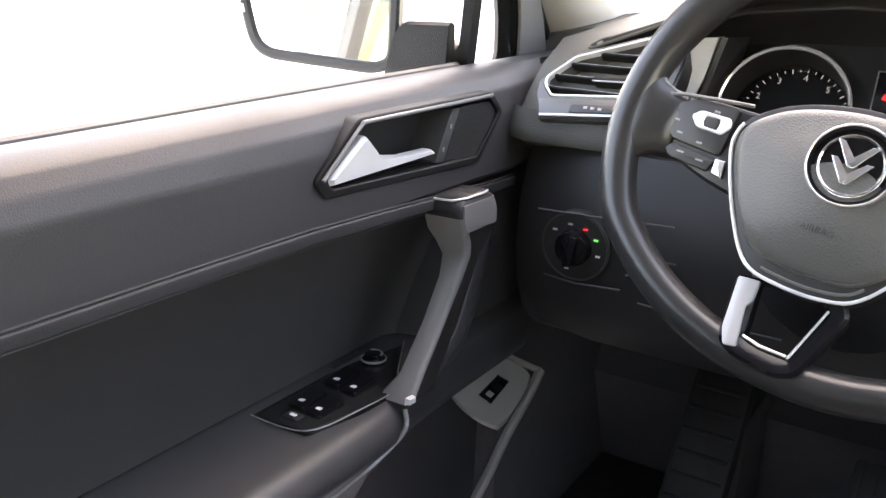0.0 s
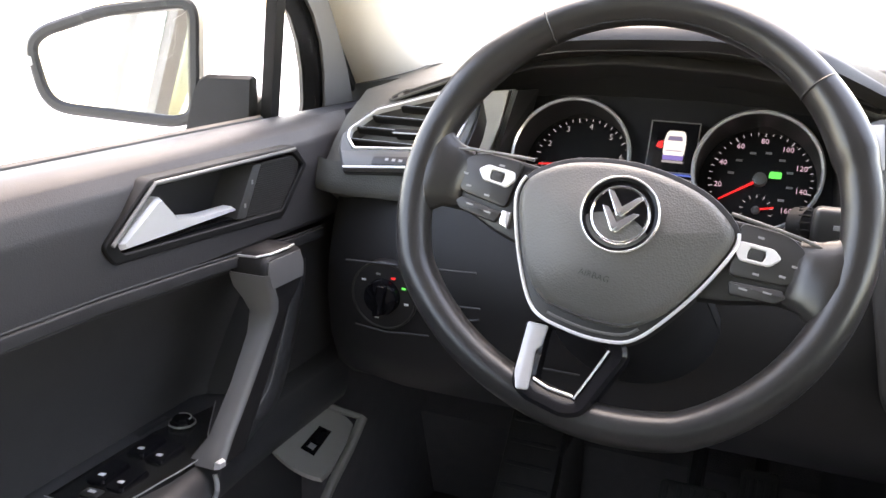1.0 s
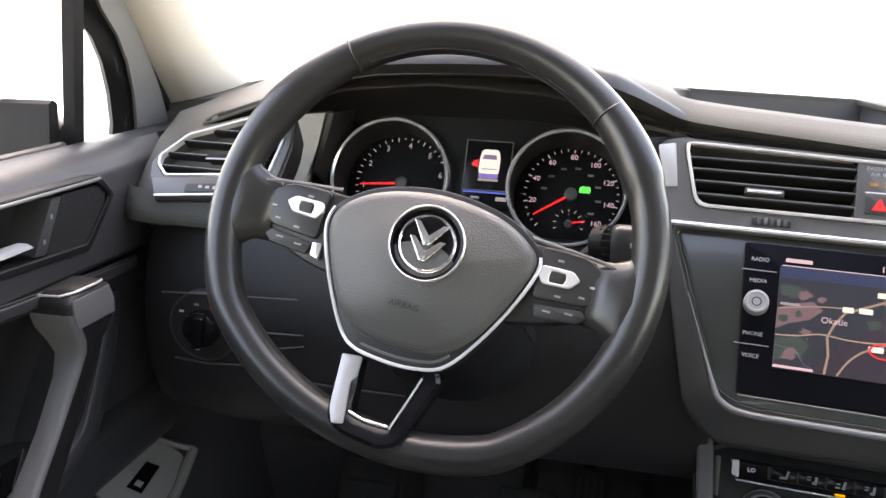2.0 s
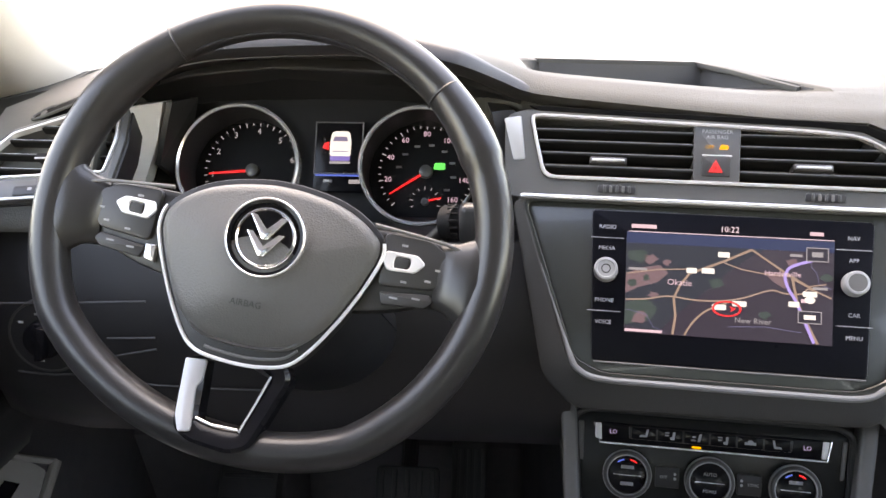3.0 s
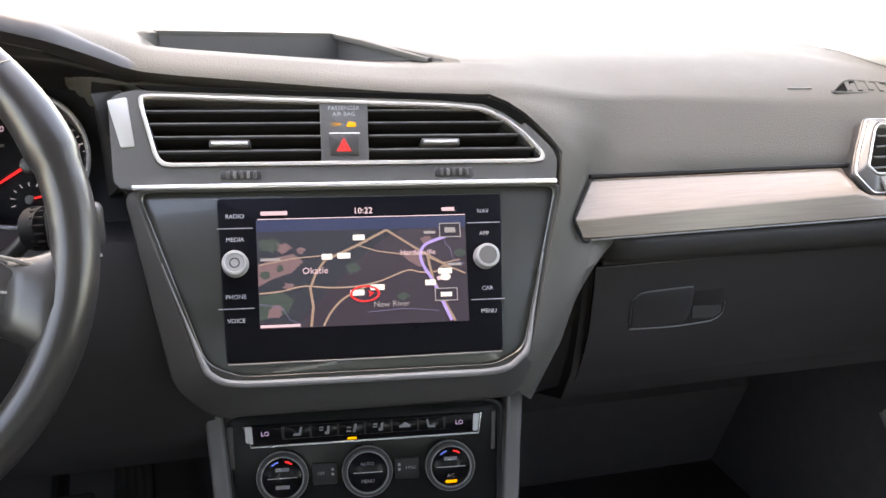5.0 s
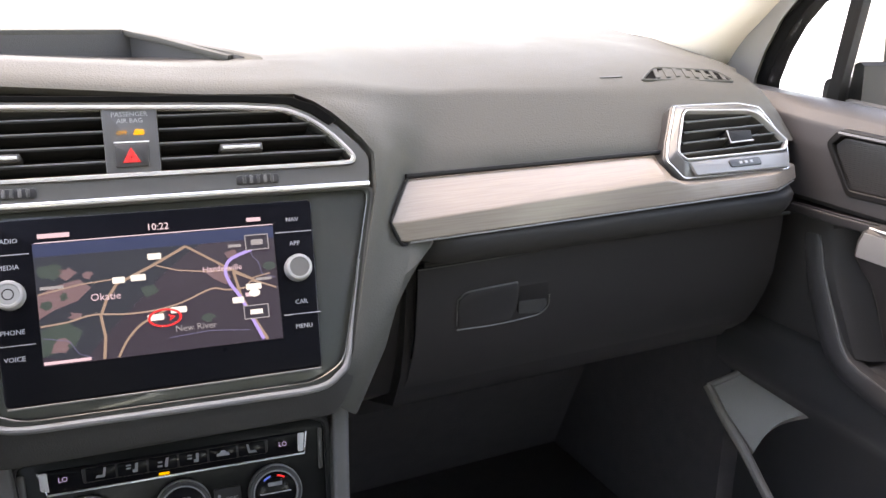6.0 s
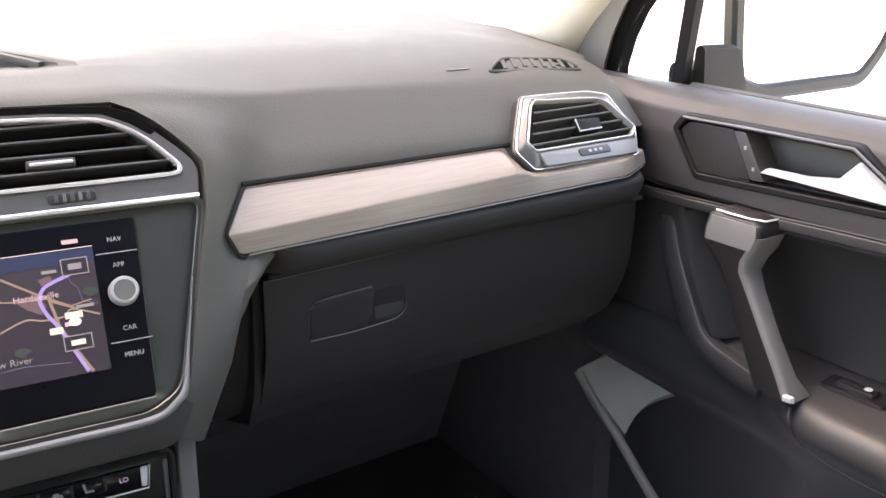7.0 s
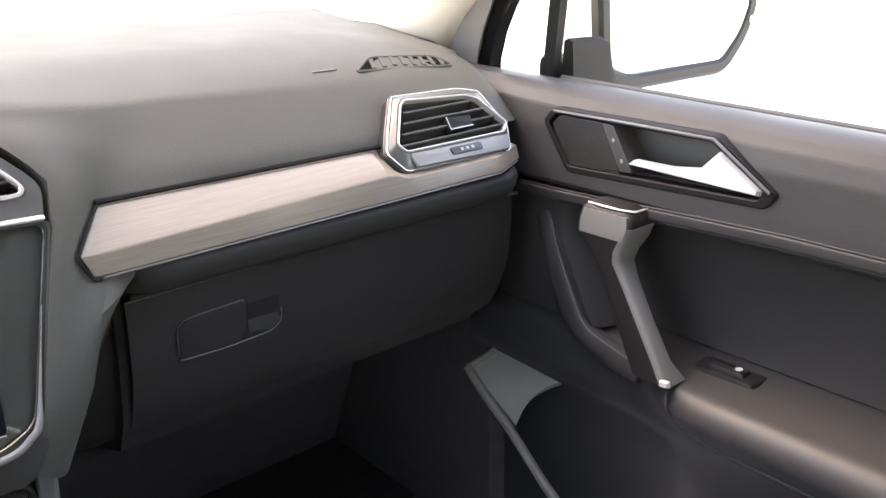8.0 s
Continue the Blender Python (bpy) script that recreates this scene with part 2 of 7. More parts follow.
def sweep(path, prof, up=(0, 0, 1), closed=False, scales=None):
    """Carries a closed profile (side, up) along a path."""
    path = [Vector(p) for p in path]
    k, rows = len(path), []
    for i, p in enumerate(path):
        a = path[i - 1] if closed or i else p
        b = path[(i + 1) % k] if closed or i < k - 1 else p
        t = (b - a).normalized()
        side = t.cross(Vector(up)).normalized()
        u = side.cross(t)
        s = scales[i] if scales else 1.0
        rows.append([p + side * (x * s) + u * (y * s) for x, y in prof])
    if closed:
        rows.append(rows[0])
        bm = loft(rows, True, False)
        bmesh.ops.remove_doubles(bm, verts=bm.verts, dist=1e-6)
        return bm
    return loft(rows)


def tube(path, r, n=10, up=(0, 0, 1), closed=False, scales=None):
    return sweep(path, oval(0, 0, r, n=n), up, closed, scales)


def box(c, s, bev=0.003, seg=2):
    bm = bmesh.new()
    bmesh.ops.create_cube(bm, size=1.0)
    bmesh.ops.transform(bm, matrix=Matrix.Translation(c) @ Matrix.Diagonal((*s, 1)), verts=bm.verts)
    if bev:
        bmesh.ops.bevel(bm, geom=bm.edges[:], offset=bev, segments=seg, affect="EDGES", profile=0.5)
    return bm


def lathe(prof, n=40, centre=(0, 0)):
    """A turned solid about w: profile of (radius, w)."""
    bm = bmesh.new()
    rows = [[bm.verts.new((centre[0] + r * math.cos(2 * math.pi * i / n), centre[1] + r * math.sin(2 * math.pi * i / n), w)) for i in range(n)] for r, w in prof]
    for a, b in zip(rows, rows[1:]):
        for i in range(n):
            bm.faces.new((a[i], a[(i + 1) % n], b[(i + 1) % n], b[i]))
    bm.faces.new(rows[0][::-1])
    bm.faces.new(rows[-1])
    return bm


def smoothline(pts, n=6, closed=False):
    """A curve through points (Catmull-Rom)."""
    P = [Vector(p) for p in pts]
    k, out = len(P), []
    for i in range(k if closed else k - 1):
        g = (lambda j: P[j % k]) if closed else (lambda j: P[max(0, min(k - 1, j))])
        p0, p1, p2, p3 = g(i - 1), g(i), g(i + 1), g(i + 2)
        for j in range(n):
            t = j / n
            out.append(0.5 * (2 * p1 + (p2 - p0) * t + (2 * p0 - 5 * p1 + 4 * p2 - p3) * t * t + (3 * p1 - p0 - 3 * p2 + p3) * t ** 3))
    if not closed:
        out.append(P[-1])
    return out


def words(name, string, size, u, v, w, m, material, parent, flip=False):
    """Raised print of a string, centred at (u, v), w above the panel m."""
    cu = bpy.data.curves.new(name, "FONT")
    cu.body, cu.size, cu.align_x, cu.align_y, cu.extrude, cu.resolution_u = string, size, "CENTER", "CENTER", 0.00008, 2
    tmp = bpy.data.objects.new(name, cu)
    scene.collection.objects.link(tmp)
    me = bpy.data.meshes.new_from_object(tmp)
    bpy.data.objects.remove(tmp)
    bpy.data.curves.remove(cu)
    bm = bmesh.new()
    bm.from_mesh(me)
    bpy.data.meshes.remove(me)
    if flip:
        bmesh.ops.scale(bm, vec=(-1, 1, 1), verts=bm.verts)
    bmesh.ops.translate(bm, vec=(u, v, w), verts=bm.verts)
    return part(name, bm, material, parent, "", m, smooth=0)


def bar(u, v, du, dv, w=0.0004):
    """A thin printed bar centred at (u, v)."""
    return slab([(u - du / 2, v - dv / 2), (u + du / 2, v - dv / 2), (u + du / 2, v + dv / 2), (u - du / 2, v + dv / 2)], 0, w, 0.0001, 1)


STACK = MX((0, 0.779, 1.076), 27, -6.5)
CLIMATE = MX((0, 0.790, 0.900), 20, -6.5)
CLUSTER = MX((-0.37, 0.935, 1.160), 24)
WHEEL = MX((-0.370, 0.648, 1.150), 25, 0, 9.5)
# a side panel of the car's right: u to the rear, v up, w inwards
SIDE = Matrix(((0, 0, -1, 0.735), (-1, 0, 0, 0), (0, 1, 0, 0), (0, 0, 0, 1)))


# ---- setting: the ground, the car's shell ----
def sheet(name, pts, t, material, label, category, kind="structure"):
    """A flat panel with thickness t along its normal, from corner points in space."""
    P = [Vector(p) for p in pts]
    nrm = (P[1] - P[0]).cross(P[2] - P[0]).normalized() * t
    return tagged(part(name, loft([P, [p + nrm for p in P]]), material), label, category, "", kind)


tagged(part("ground", box((0, 0, -0.05), (600, 600, 0.1), 0), CONCRETE), "pale sunlit concrete ground outside the car", "ground", "", "structure")
tagged(part("floor", box((0, -0.25, 0.40), (1.60, 3.4, 0.04), 0.005), CARPET), "black carpeted floor of the car cabin", "floor", "", "structure")
tagged(part("wall_front", loft([[(x, 1.46, 0.42), (x, 1.38, 0.42), (x, 1.30, 0.62), (x, 1.40, 0.80), (x, 1.44, 1.19), (x, 1.50, 1.19)] for x in (-0.86, 0.86)]), CARPET), "black carpeted bulkhead in front of the footwells", "bulkhead", "", "structure")
tagged(part("ceiling", loft([[(x, 0.52, 1.655 - 0.09 * x * x), (x, 0.2, 1.70 - 0.09 * x * x), (x, -1.9, 1.66 - 0.09 * x * x), (x, -1.9, 1.70 - 0.09 * x * x), (x, 0.2, 1.74 - 0.09 * x * x), (x, 0.50, 1.69 - 0.09 * x * x)] for x in (-0.72, -0.4, 0, 0.4, 0.72)]), HEADLINER), "pale fabric headliner of the car", "ceiling", "", "structure")
for s, side in ((1, "right"), (-1, "left")):
    a = [(0.86 * s, -0.16, 0.42), (0.86 * s, -1.95, 0.42), (0.86 * s, -1.95, 1.15), (0.86 * s, -0.16, 1.15)]
    b = [(0.86 * s, -0.16, 1.15), (0.86 * s, -0.36, 1.15), (0.74 * s, -0.36, 1.68), (0.74 * s, -0.16, 1.68)]
    c = [(0.86 * s, -1.25, 1.15), (0.86 * s, -1.95, 1.15), (0.74 * s, -1.95, 1.66), (0.74 * s, -1.25, 1.66)]
    bm = bmesh.new()
    for q in (a, b, c):
        lo = [bm.verts.new(p) for p in q]
        hi = [bm.verts.new((p[0] - 0.03 * s, p[1], p[2])) for p in q]
        bm.faces.new(lo), bm.faces.new(hi[::-1])
        for i in range(4):
            bm.faces.new((lo[i], hi[i], hi[(i + 1) % 4], lo[(i + 1) % 4]))
    tagged(part("wall_" + side, bm, SEATDARK, smooth=0), "plain dark side wall and posts of the rear cabin", "wall", "", "structure")
    tagged(part("roof_rail_" + side, tube([(0.66 * s, 0.52, 1.63), (0.735 * s, 0.1, 1.672), (0.735 * s, -1.9, 1.64)], 0.045), BEIGE), "beige roof rail above the side doors", "rail", "", "structure")
    sheet("window_" + side, [(0.855 * s, -0.36, 1.15), (0.855 * s, -1.25, 1.15), (0.745 * s, -1.25, 1.66), (0.745 * s, -0.36, 1.67)], 0.004, TINTED, "dark tinted rear side window", "window").visible_shadow = False
    sheet("body_side_" + side, [(0.93 * s, -0.20, 0.35), (0.93 * s, -2.35, 0.35), (0.93 * s, -2.35, 1.10), (0.93 * s, -0.20, 1.12)], 0.012 * s, WHITEPAINT, "white painted outer body side of the car", "car body")
sheet("window_back", [(-0.70, -1.96, 1.19), (0.70, -1.96, 1.19), (0.66, -1.94, 1.66), (-0.66, -1.94, 1.66)], 0.004, TINTED, "dark tinted rear window", "window").visible_shadow = False
tagged(part("wall_back", box((0, -1.95, 0.80), (1.70, 0.04, 0.78), 0.004), SEATDARK), "plain closing panel behind the rear seats", "wall", "", "structure")
glass = tagged(part("windshield", loft([[(x, 1.43 - 0.16 * x * x, 1.218), (x * 0.86, 0.53 - 0.06 * x * x, 1.66), (x * 0.86, 0.53 - 0.06 * x * x, 1.665), (x, 1.435 - 0.16 * x * x, 1.223)] for x in [i / 10 * 0.78 for i in range(-10, 11)]]), CLEAR), "clear raked windshield over the dashboard", "windshield", "", "structure")
glass.visible_shadow = False

# ---- A-pillars ----
for s, xi, yo, lean in ((1, 0.782, 1.068, 1.33), (-1, 0.762, 1.092, 1.36)):
    p = thing("pillar_trim", (0.80 * s, 1.10, 1.18), "beige fabric-grained trim on the windshield pillar", "pillar trim", "windshield pillars")
    rows = []
    for k in (-0.03, 0.0, 0.02, 0.06, 0.12, 0.22, 0.34, 0.46):
        flare = 0.022 * math.exp(-max(0.0, k) / 0.02)
        o, n = Vector((0.820 - 0.30 * k, yo - lean * k, 1.185 + k)), Vector((xi - flare - 0.22 * k, 1.135 + flare - 1.18 * k, 1.236 + k))
        m = o.lerp(n, 0.5) + Vector((-0.014, -0.020, -0.004))
        rows.append([o, o.lerp(m, 0.5) + Vector((-0.006, -0.006, 0)), m, m.lerp(n, 0.5) + Vector((-0.005, -0.007, 0)), n, n + Vector((0.03, 0.05, 0.02)), o + Vector((0.03, 0.05, 0.02))])
    part("cover", loft([[(v.x * s, v.y, v.z) for v in r] for r in rows]), BEIGE, p, smooth=70)
    part("seal", sweep([((0.822 - 0.30 * k) * s, yo - 0.012 - lean * k, 1.186 + k) for k in (-0.03, 0.0, 0.1, 0.2, 0.3, 0.46)], rounded([(-0.006, -0.007), (0.006, -0.007), (0.006, 0.007), (-0.006, 0.007)], 0.003)), SLATBLACK, p, "black rubber door seal")
for s in (1, -1):
    tagged(part("wall_kick", loft([[(x * s, 0.95, 0.42), (x * s, 1.45, 0.42), (x * s, 1.45, 1.20), (x * s, 1.09, 1.17), (x * s, 0.96, 1.10)] for x in (0.795, 0.86)]), CARPET), "dark carpeted kick panel beside the footwell", "kick panel", "", "structure")
# ---- dashboard ----
dash = thing("dashboard", (0, 1.0, 0.80), "dark grey soft-grained dashboard with a veneer strip", "dashboard")


def along(pts, x):
    """Straight steps through (x, value) pairs."""
    for (a, za), (b, zb) in zip(pts, pts[1:]):
        if x <= b:
            return za + (zb - za) * max(0.0, x - a) / (b - a)
    return pts[-1][1]


def ease(k):
    k = max(0.0, min(1.0, k))
    return k * k * (3 - 2 * k)


def top_z(x):
    """Height of the dashboard's top along the car's width: raised over the dials."""
    return along([(-0.74, 1.200), (-0.66, 1.212), (-0.60, 1.232), (-0.575, 1.248), (-0.55, 1.262), (-0.52, 1.2735), (-0.48, 1.2815), (-0.44, 1.2845), (-0.40, 1.2865), (-0.34, 1.288), (-0.315, 1.2865), (-0.286, 1.2815), (-0.262, 1.276), (-0.240, 1.2705), (-0.222, 1.2650), (-0.200, 1.2575), (-0.187, 1.2525), (-0.178, 1.2500), (-0.168, 1.2480), (-0.145, 1.2455), (-0.12, 1.2435), (-0.06, 1.2390), (0.0, 1.2345), (0.05, 1.2310), (0.10, 1.2298), (0.15, 1.2288), (0.22, 1.226), (0.60, 1.222), (0.74, 1.205)], x)


def far_z(x):
    """The top near the windshield, where the rise over the dials has faded."""
    return 1.232 + 0.35 * max(0, top_z(x) - 1.235)


def pad_side(x):
    """Section in front of the seats' outer parts."""
    z, e = top_z(x), max(0.0, abs(x) - 0.70) ** 2 * 12
    up = [(1.42, 1.225), (1.30, far_z(x)), (1.12, 0.5 * (far_z(x) + z)), (1.02, z + 0.004), (0.96, z - 0.001), (0.925 + e, z - 0.010), (0.893 + e, z - 0.026), (0.862 + e, z - 0.052), (0.836 + e, z - 0.080)]
    if x < 0:
        return up + [(0.825 + e, 1.133), (0.8205 + e, 1.124), (0.8165 + e, 1.114), (0.8135 + e, 1.106), (0.8165 + e, 1.0995), (0.835 + e, 1.096), (0.95, 1.04), (1.42, 1.04)]
    e = max(0.0, abs(x) - 0.655) * 0.5
    return up + [(0.834 + e, 1.090), (0.782 + e, 1.087), (0.775 + e, 1.080), (0.774 + e, 1.066), (0.782 + e, 1.058), (0.830 + e, 1.052), (0.95, 1.04), (1.42, 1.04)]


def tray_edge(x):
    """Far edge of the storage tray: its y, its height and how deep the tray is there."""
    dp = 0.015 * ease((x + 0.190) / 0.035)
    if x < 0.03:
        k = (x + 0.20) / 0.23
        return 1.055 + 0.045 * k, 1.2505 - 0.006 * k, dp
    k = min(1.0, (x - 0.03) / 0.098)
    return 1.10 - 0.155 * k, 1.2445 - 0.014 * k, 0.015 * (1 - k)


def pad_centre(x):
    z, e = top_z(x), -0.113 * x
    yf, zf, dp = tray_edge(x)
    d = 0.0190
    return [(1.42, 1.225), (1.30, far_z(x)), (yf + 0.05, zf - 0.002), (yf + 0.012, zf + 0.001), (yf, zf - 0.001), (yf - 0.004, z - dp), (min(0.952, yf - 0.009), z - dp), (0.930, z - 0.001), (0.912, z - 0.004), (0.888 + e * 0.5, z - 0.50 * d), (0.868 + e, z - 0.76 * d), (0.8635 + e, z - d), (0.878 + e, z - d - 0.0075), (0.93, z - d - 0.014), (0.93, 1.12), (0.95, 1.04), (1.42, 1.04)]


def pad_hood(x):
    z = top_z(x)
    return [(1.42, 1.225), (1.30, far_z(x)), (1.12, 0.5 * (far_z(x) + z)), (1.06, z - 0.006), (1.03, z - 0.004), (1.00, z - 0.002), (0.96, z - 0.001), (0.92, z), (0.90, z), (0.872, z - 0.001), (0.856, z - 0.006), (0.852, z - 0.013), (0.866, z - 0.019), (0.93, z - 0.024), (1.03, 1.15), (1.03, 1.04), (1.42, 1.04)]


def pad_join(x):
    """Between the rise over the dials and the middle, where the front lip swings ahead."""
    k = ease((x + 0.250) / 0.075)
    return [(a[0] + (b[0] - a[0]) * k, a[1] + (b[1] - a[1]) * k) for a, b in zip(pad_hood(x), pad_centre(x))]


rows = [[(x, y, z) for y, z in f(x)] for f, xs in (
    (pad_side, (-0.740, -0.725, -0.71, -0.69, -0.67, -0.63, -0.595)), (pad_hood, [-0.575 + 0.025 * i for i in range(14)]), (pad_join, [-0.242 + 0.0075 * i for i in range(10)]),
    (pad_centre, (-0.165, -0.14, -0.10, -0.04, 0.0, 0.03, 0.055, 0.08, 0.10, 0.115, 0.128))) for x in xs]
top = part("top_pad", loft(rows), PAD, dash, "soft grained top with a raised hood over the dials", smooth=50)
# the passenger's half: flows out of the edge beside the middle vents and the screen into the even face
edge_ = [(0.1335, 0.1490, -0.008), (0.1470, 0.1370, -0.003), (0.1580, 0.1255, -0.001), (0.1690, 0.1130, 0.0), (0.1780, 0.0995, 0.001), (0.1752, 0.068, 0.004), (0.1645, 0.030, 0.004), (0.1510, -0.020, 0.004), (0.1395, -0.062, 0.003), (0.1330, -0.080, 0.001), (0.118, -0.100, -0.006)]
first = [(0.128, y, z) for y, z in pad_centre(0.128)[:12]] + [tuple(STACK @ Vector(p)) for p in edge_]


def pad_face(x):
    """Section before the passenger seat, from the windshield to behind the veneer."""
    z, e, e2 = top_z(x), max(0.0, x - 0.70) ** 2 * 12, max(0.0, x - 0.655) * 0.5
    c = max(0.0, x - 0.33)
    up = [(1.42, 1.225), (1.30, far_z(x)), (1.12, 0.5 * (far_z(x) + z)), (1.06, z + 0.004), (1.02, z + 0.001), (0.99, z - 0.003), (0.965, z - 0.008), (0.944, z - 0.0125), (0.925, z - 0.0175), (0.9005 - 0.02 * c, z - 0.0245 - 0.02 * c), (0.894 - 0.03 * c, z - 0.027 - 0.035 * c), (0.890 - 0.03 * c, z - 0.0305 - 0.035 * c), (0.877 - 0.01 * c, z - 0.043 - 0.01 * c), (0.867, z - 0.0525), (0.857, z - 0.062), (0.848, z - 0.0705), (0.840, z - 0.0785)]
    return [(y + (e if y < 0.95 else 0), zz) for y, zz in up] + [(0.834 + e2, 1.136), (0.832 + e2, 1.122), (0.832 + e2, 1.100), (0.832 + e2, 1.092), (0.84 + e2, 1.07), (0.85 + e2, 1.05)]


last = pad_face(0.30)
low = [(0.815, 1.112), (0.803, 1.075), (0.822, 1.042), (0.838, 1.00), (0.860, 0.915)]
grid = []
for j in range(25):
    row = []
    for i, (p, (yb, zb)) in enumerate(zip(first, last)):
        if i > 17:
            yb, zb = low[i - 18]
        xe = 0.30 if i < 19 else (0.236, 0.215, 0.207, 0.178)[i - 19]
        k = j / 24
        x = p[0] + (xe - p[0]) * k
        g = 1 + 0.10 * max(0, i - 11) + 0.22 * max(0, min(4, i - 14))
        fy, fz = (ease(k * g), ease(k * g)) if i < 19 else (k ** 2.2, k)
        row.append((x, p[1] + (yb - p[1]) * fy, p[2] + (zb - p[2]) * fz))
    grid.append(row + [(row[-1][0], 1.30, 0.96), (row[0][0] if j else 0.128, 1.42, 1.10)])
for x in (0.31, 0.33, 0.36, 0.40, 0.44, 0.48, 0.52, 0.56, 0.60, 0.63, 0.66, 0.68, 0.70, 0.71, 0.72, 0.73, 0.740):
    grid.append([(x, y, z) for y, z in pad_face(x)] + [(x, 1.30, 1.05), (x, 1.42, 1.10)])
inner = [(p[0], p[1], p[2] - 0.014) if i < 12 or i > 22 else (p[0] - 0.003, p[1] + 0.035, p[2] - 0.006) for i, p in enumerate(grid[0])]
part("side_pad", loft([inner] + grid, True, False), PAD, dash, "soft grained pad flowing round the screen to the door", smooth=60)
lipz = lambda e: [(0.834 + e, 1.090), (0.784 + e, 1.0875), (0.7800 + e, 1.0830), (0.7835 + e, 1.070), (0.7910 + e, 1.0595), (0.83 + e, 1.053)]
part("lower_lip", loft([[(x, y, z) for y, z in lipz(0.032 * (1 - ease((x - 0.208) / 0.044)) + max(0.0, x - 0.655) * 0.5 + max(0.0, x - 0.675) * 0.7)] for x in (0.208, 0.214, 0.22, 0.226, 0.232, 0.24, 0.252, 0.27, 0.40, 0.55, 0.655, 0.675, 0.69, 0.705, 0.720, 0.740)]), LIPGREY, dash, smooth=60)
part("hood_lining", loft([[(x, 0.862, top_z(x) - 0.0215), (x, 0.93, top_z(x) - 0.0265), (x, 1.027, 1.152), (x, 1.027, 1.148), (x, 0.93, top_z(x) - 0.0295), (x, 0.862, top_z(x) - 0.0235)] for x in [-0.574 + 0.0255 * i for i in range(14)]]), BLACK, dash, "black lining under the hood", smooth=50)
def visor(x):
    """Dark front of the hood, wrapped round its lip and on along the swing to the vents; it sinks into the pad at both ends."""
    a, b, c, d = (pad_hood(x) if x < -0.242 else pad_join(x))[9:13]
    o = 0.0025 * ease((x + 0.572) / 0.03) * ease((-0.172 - x) / 0.02) - 0.0006
    t = ease((x + 0.25) / 0.05) * 0.55
    a = (a[0] + (b[0] - a[0]) * t, a[1] + (b[1] - a[1]) * t)
    return [(a[0] + 0.003, a[1] - 0.004), (a[0] + 0.001, a[1] + o), (b[0] - o, b[1] + 0.0015 * (1 - t) + o), (c[0] - o, c[1]), (d[0] - 0.004 - o, d[1] - 0.001 - o), (d[0] + 0.006, d[1] - 0.004 - o), (d[0] + 0.008, d[1] + 0.001)]


part("hood_visor", loft([[(x, y, z) for y, z in visor(x)] for x in [-0.572 + 0.01 * i for i in range(33)] + [-0.245 + 0.005 * i for i in range(15)]]), DARK, dash, "black front edge of the hood over the dials", smooth=60)
for s in (1, -1):
    part("end_cap", loft([[(x * s, 1.07, 1.10), (x * s, 1.07, z), (x * s, 1.16, z + 0.014), (x * s, 1.30, z + 0.016), (x * s, 1.42, 1.222), (x * s, 1.42, 1.10)] for x, z in ((0.735, 1.209), (0.77, 1.203), (0.835, 1.190))]), PAD, dash)
part("tray_wall", loft([[(x, tray_edge(x)[0] - 0.006, top_z(x) - 0.014), (x, tray_edge(x)[0] - 0.003, tray_edge(x)[1] - 0.0025), (x, tray_edge(x)[0] + 0.002, tray_edge(x)[1] - 0.0025), (x, tray_edge(x)[0] + 0.002, top_z(x) - 0.014)] for x in (-0.160, -0.12, -0.05, 0.0, 0.03, 0.055, 0.08, 0.10, 0.115)]), mat("tray_grey", (0.036, 0.035, 0.035), 0.6, 0, 0.3), dash, "grey inner wall of the storage tray")
part("tray_rim", sweep([(x, tray_edge(x)[0] + 0.009, tray_edge(x)[1] - 0.0006 - 0.004 * ease((x - 0.06) / 0.05)) for x in (-0.165, -0.13, -0.10, -0.05, 0.0, 0.02, 0.03, 0.04, 0.06, 0.09, 0.112)], rounded([(-0.012, -0.004), (0.012, -0.004), (0.012, 0.0022), (-0.012, 0.0015)], 0.0015, 2)), PAD, dash, "raised rim round the storage tray")
part("tray_floor", loft([[(x, 0.946, top_z(x) - tray_edge(x)[2] + 0.001), (x, tray_edge(x)[0] - 0.006, top_z(x) - tray_edge(x)[2] + 0.001), (x, tray_edge(x)[0] - 0.006, top_z(x) - 0.03), (x, 0.946, top_z(x) - 0.03)] for x in (-0.152, -0.10, 0.0, 0.03, 0.07, 0.09)]), RUBBER, dash, "black rubber tray mat")
# lower dashboard: knee panel, side faces, glove box
def knee(x):
    e = max(0.0, abs(x) - 0.66) * 0.6
    return [(0.795 + e, 1.056), (0.793 + e, 1.030), (0.797 + e, 0.98), (0.806 + e, 0.93), (0.825 + e, 0.89), (0.90, 0.86), (1.05, 0.84), (1.40, 0.86), (1.40, 1.05)]


def knee_driver(x):
    """The driver's lower panel starts further up, under the step of the pad."""
    e = max(0.0, abs(x) - 0.66) * 0.6
    return [(0.826 + e, 1.098), (0.808 + e, 1.055), (0.799 + e, 1.02), (0.797 + e, 0.98), (0.806 + e, 0.93), (0.825 + e, 0.89), (0.90, 0.86), (1.05, 0.84), (1.40, 0.86), (1.40, 1.05)]


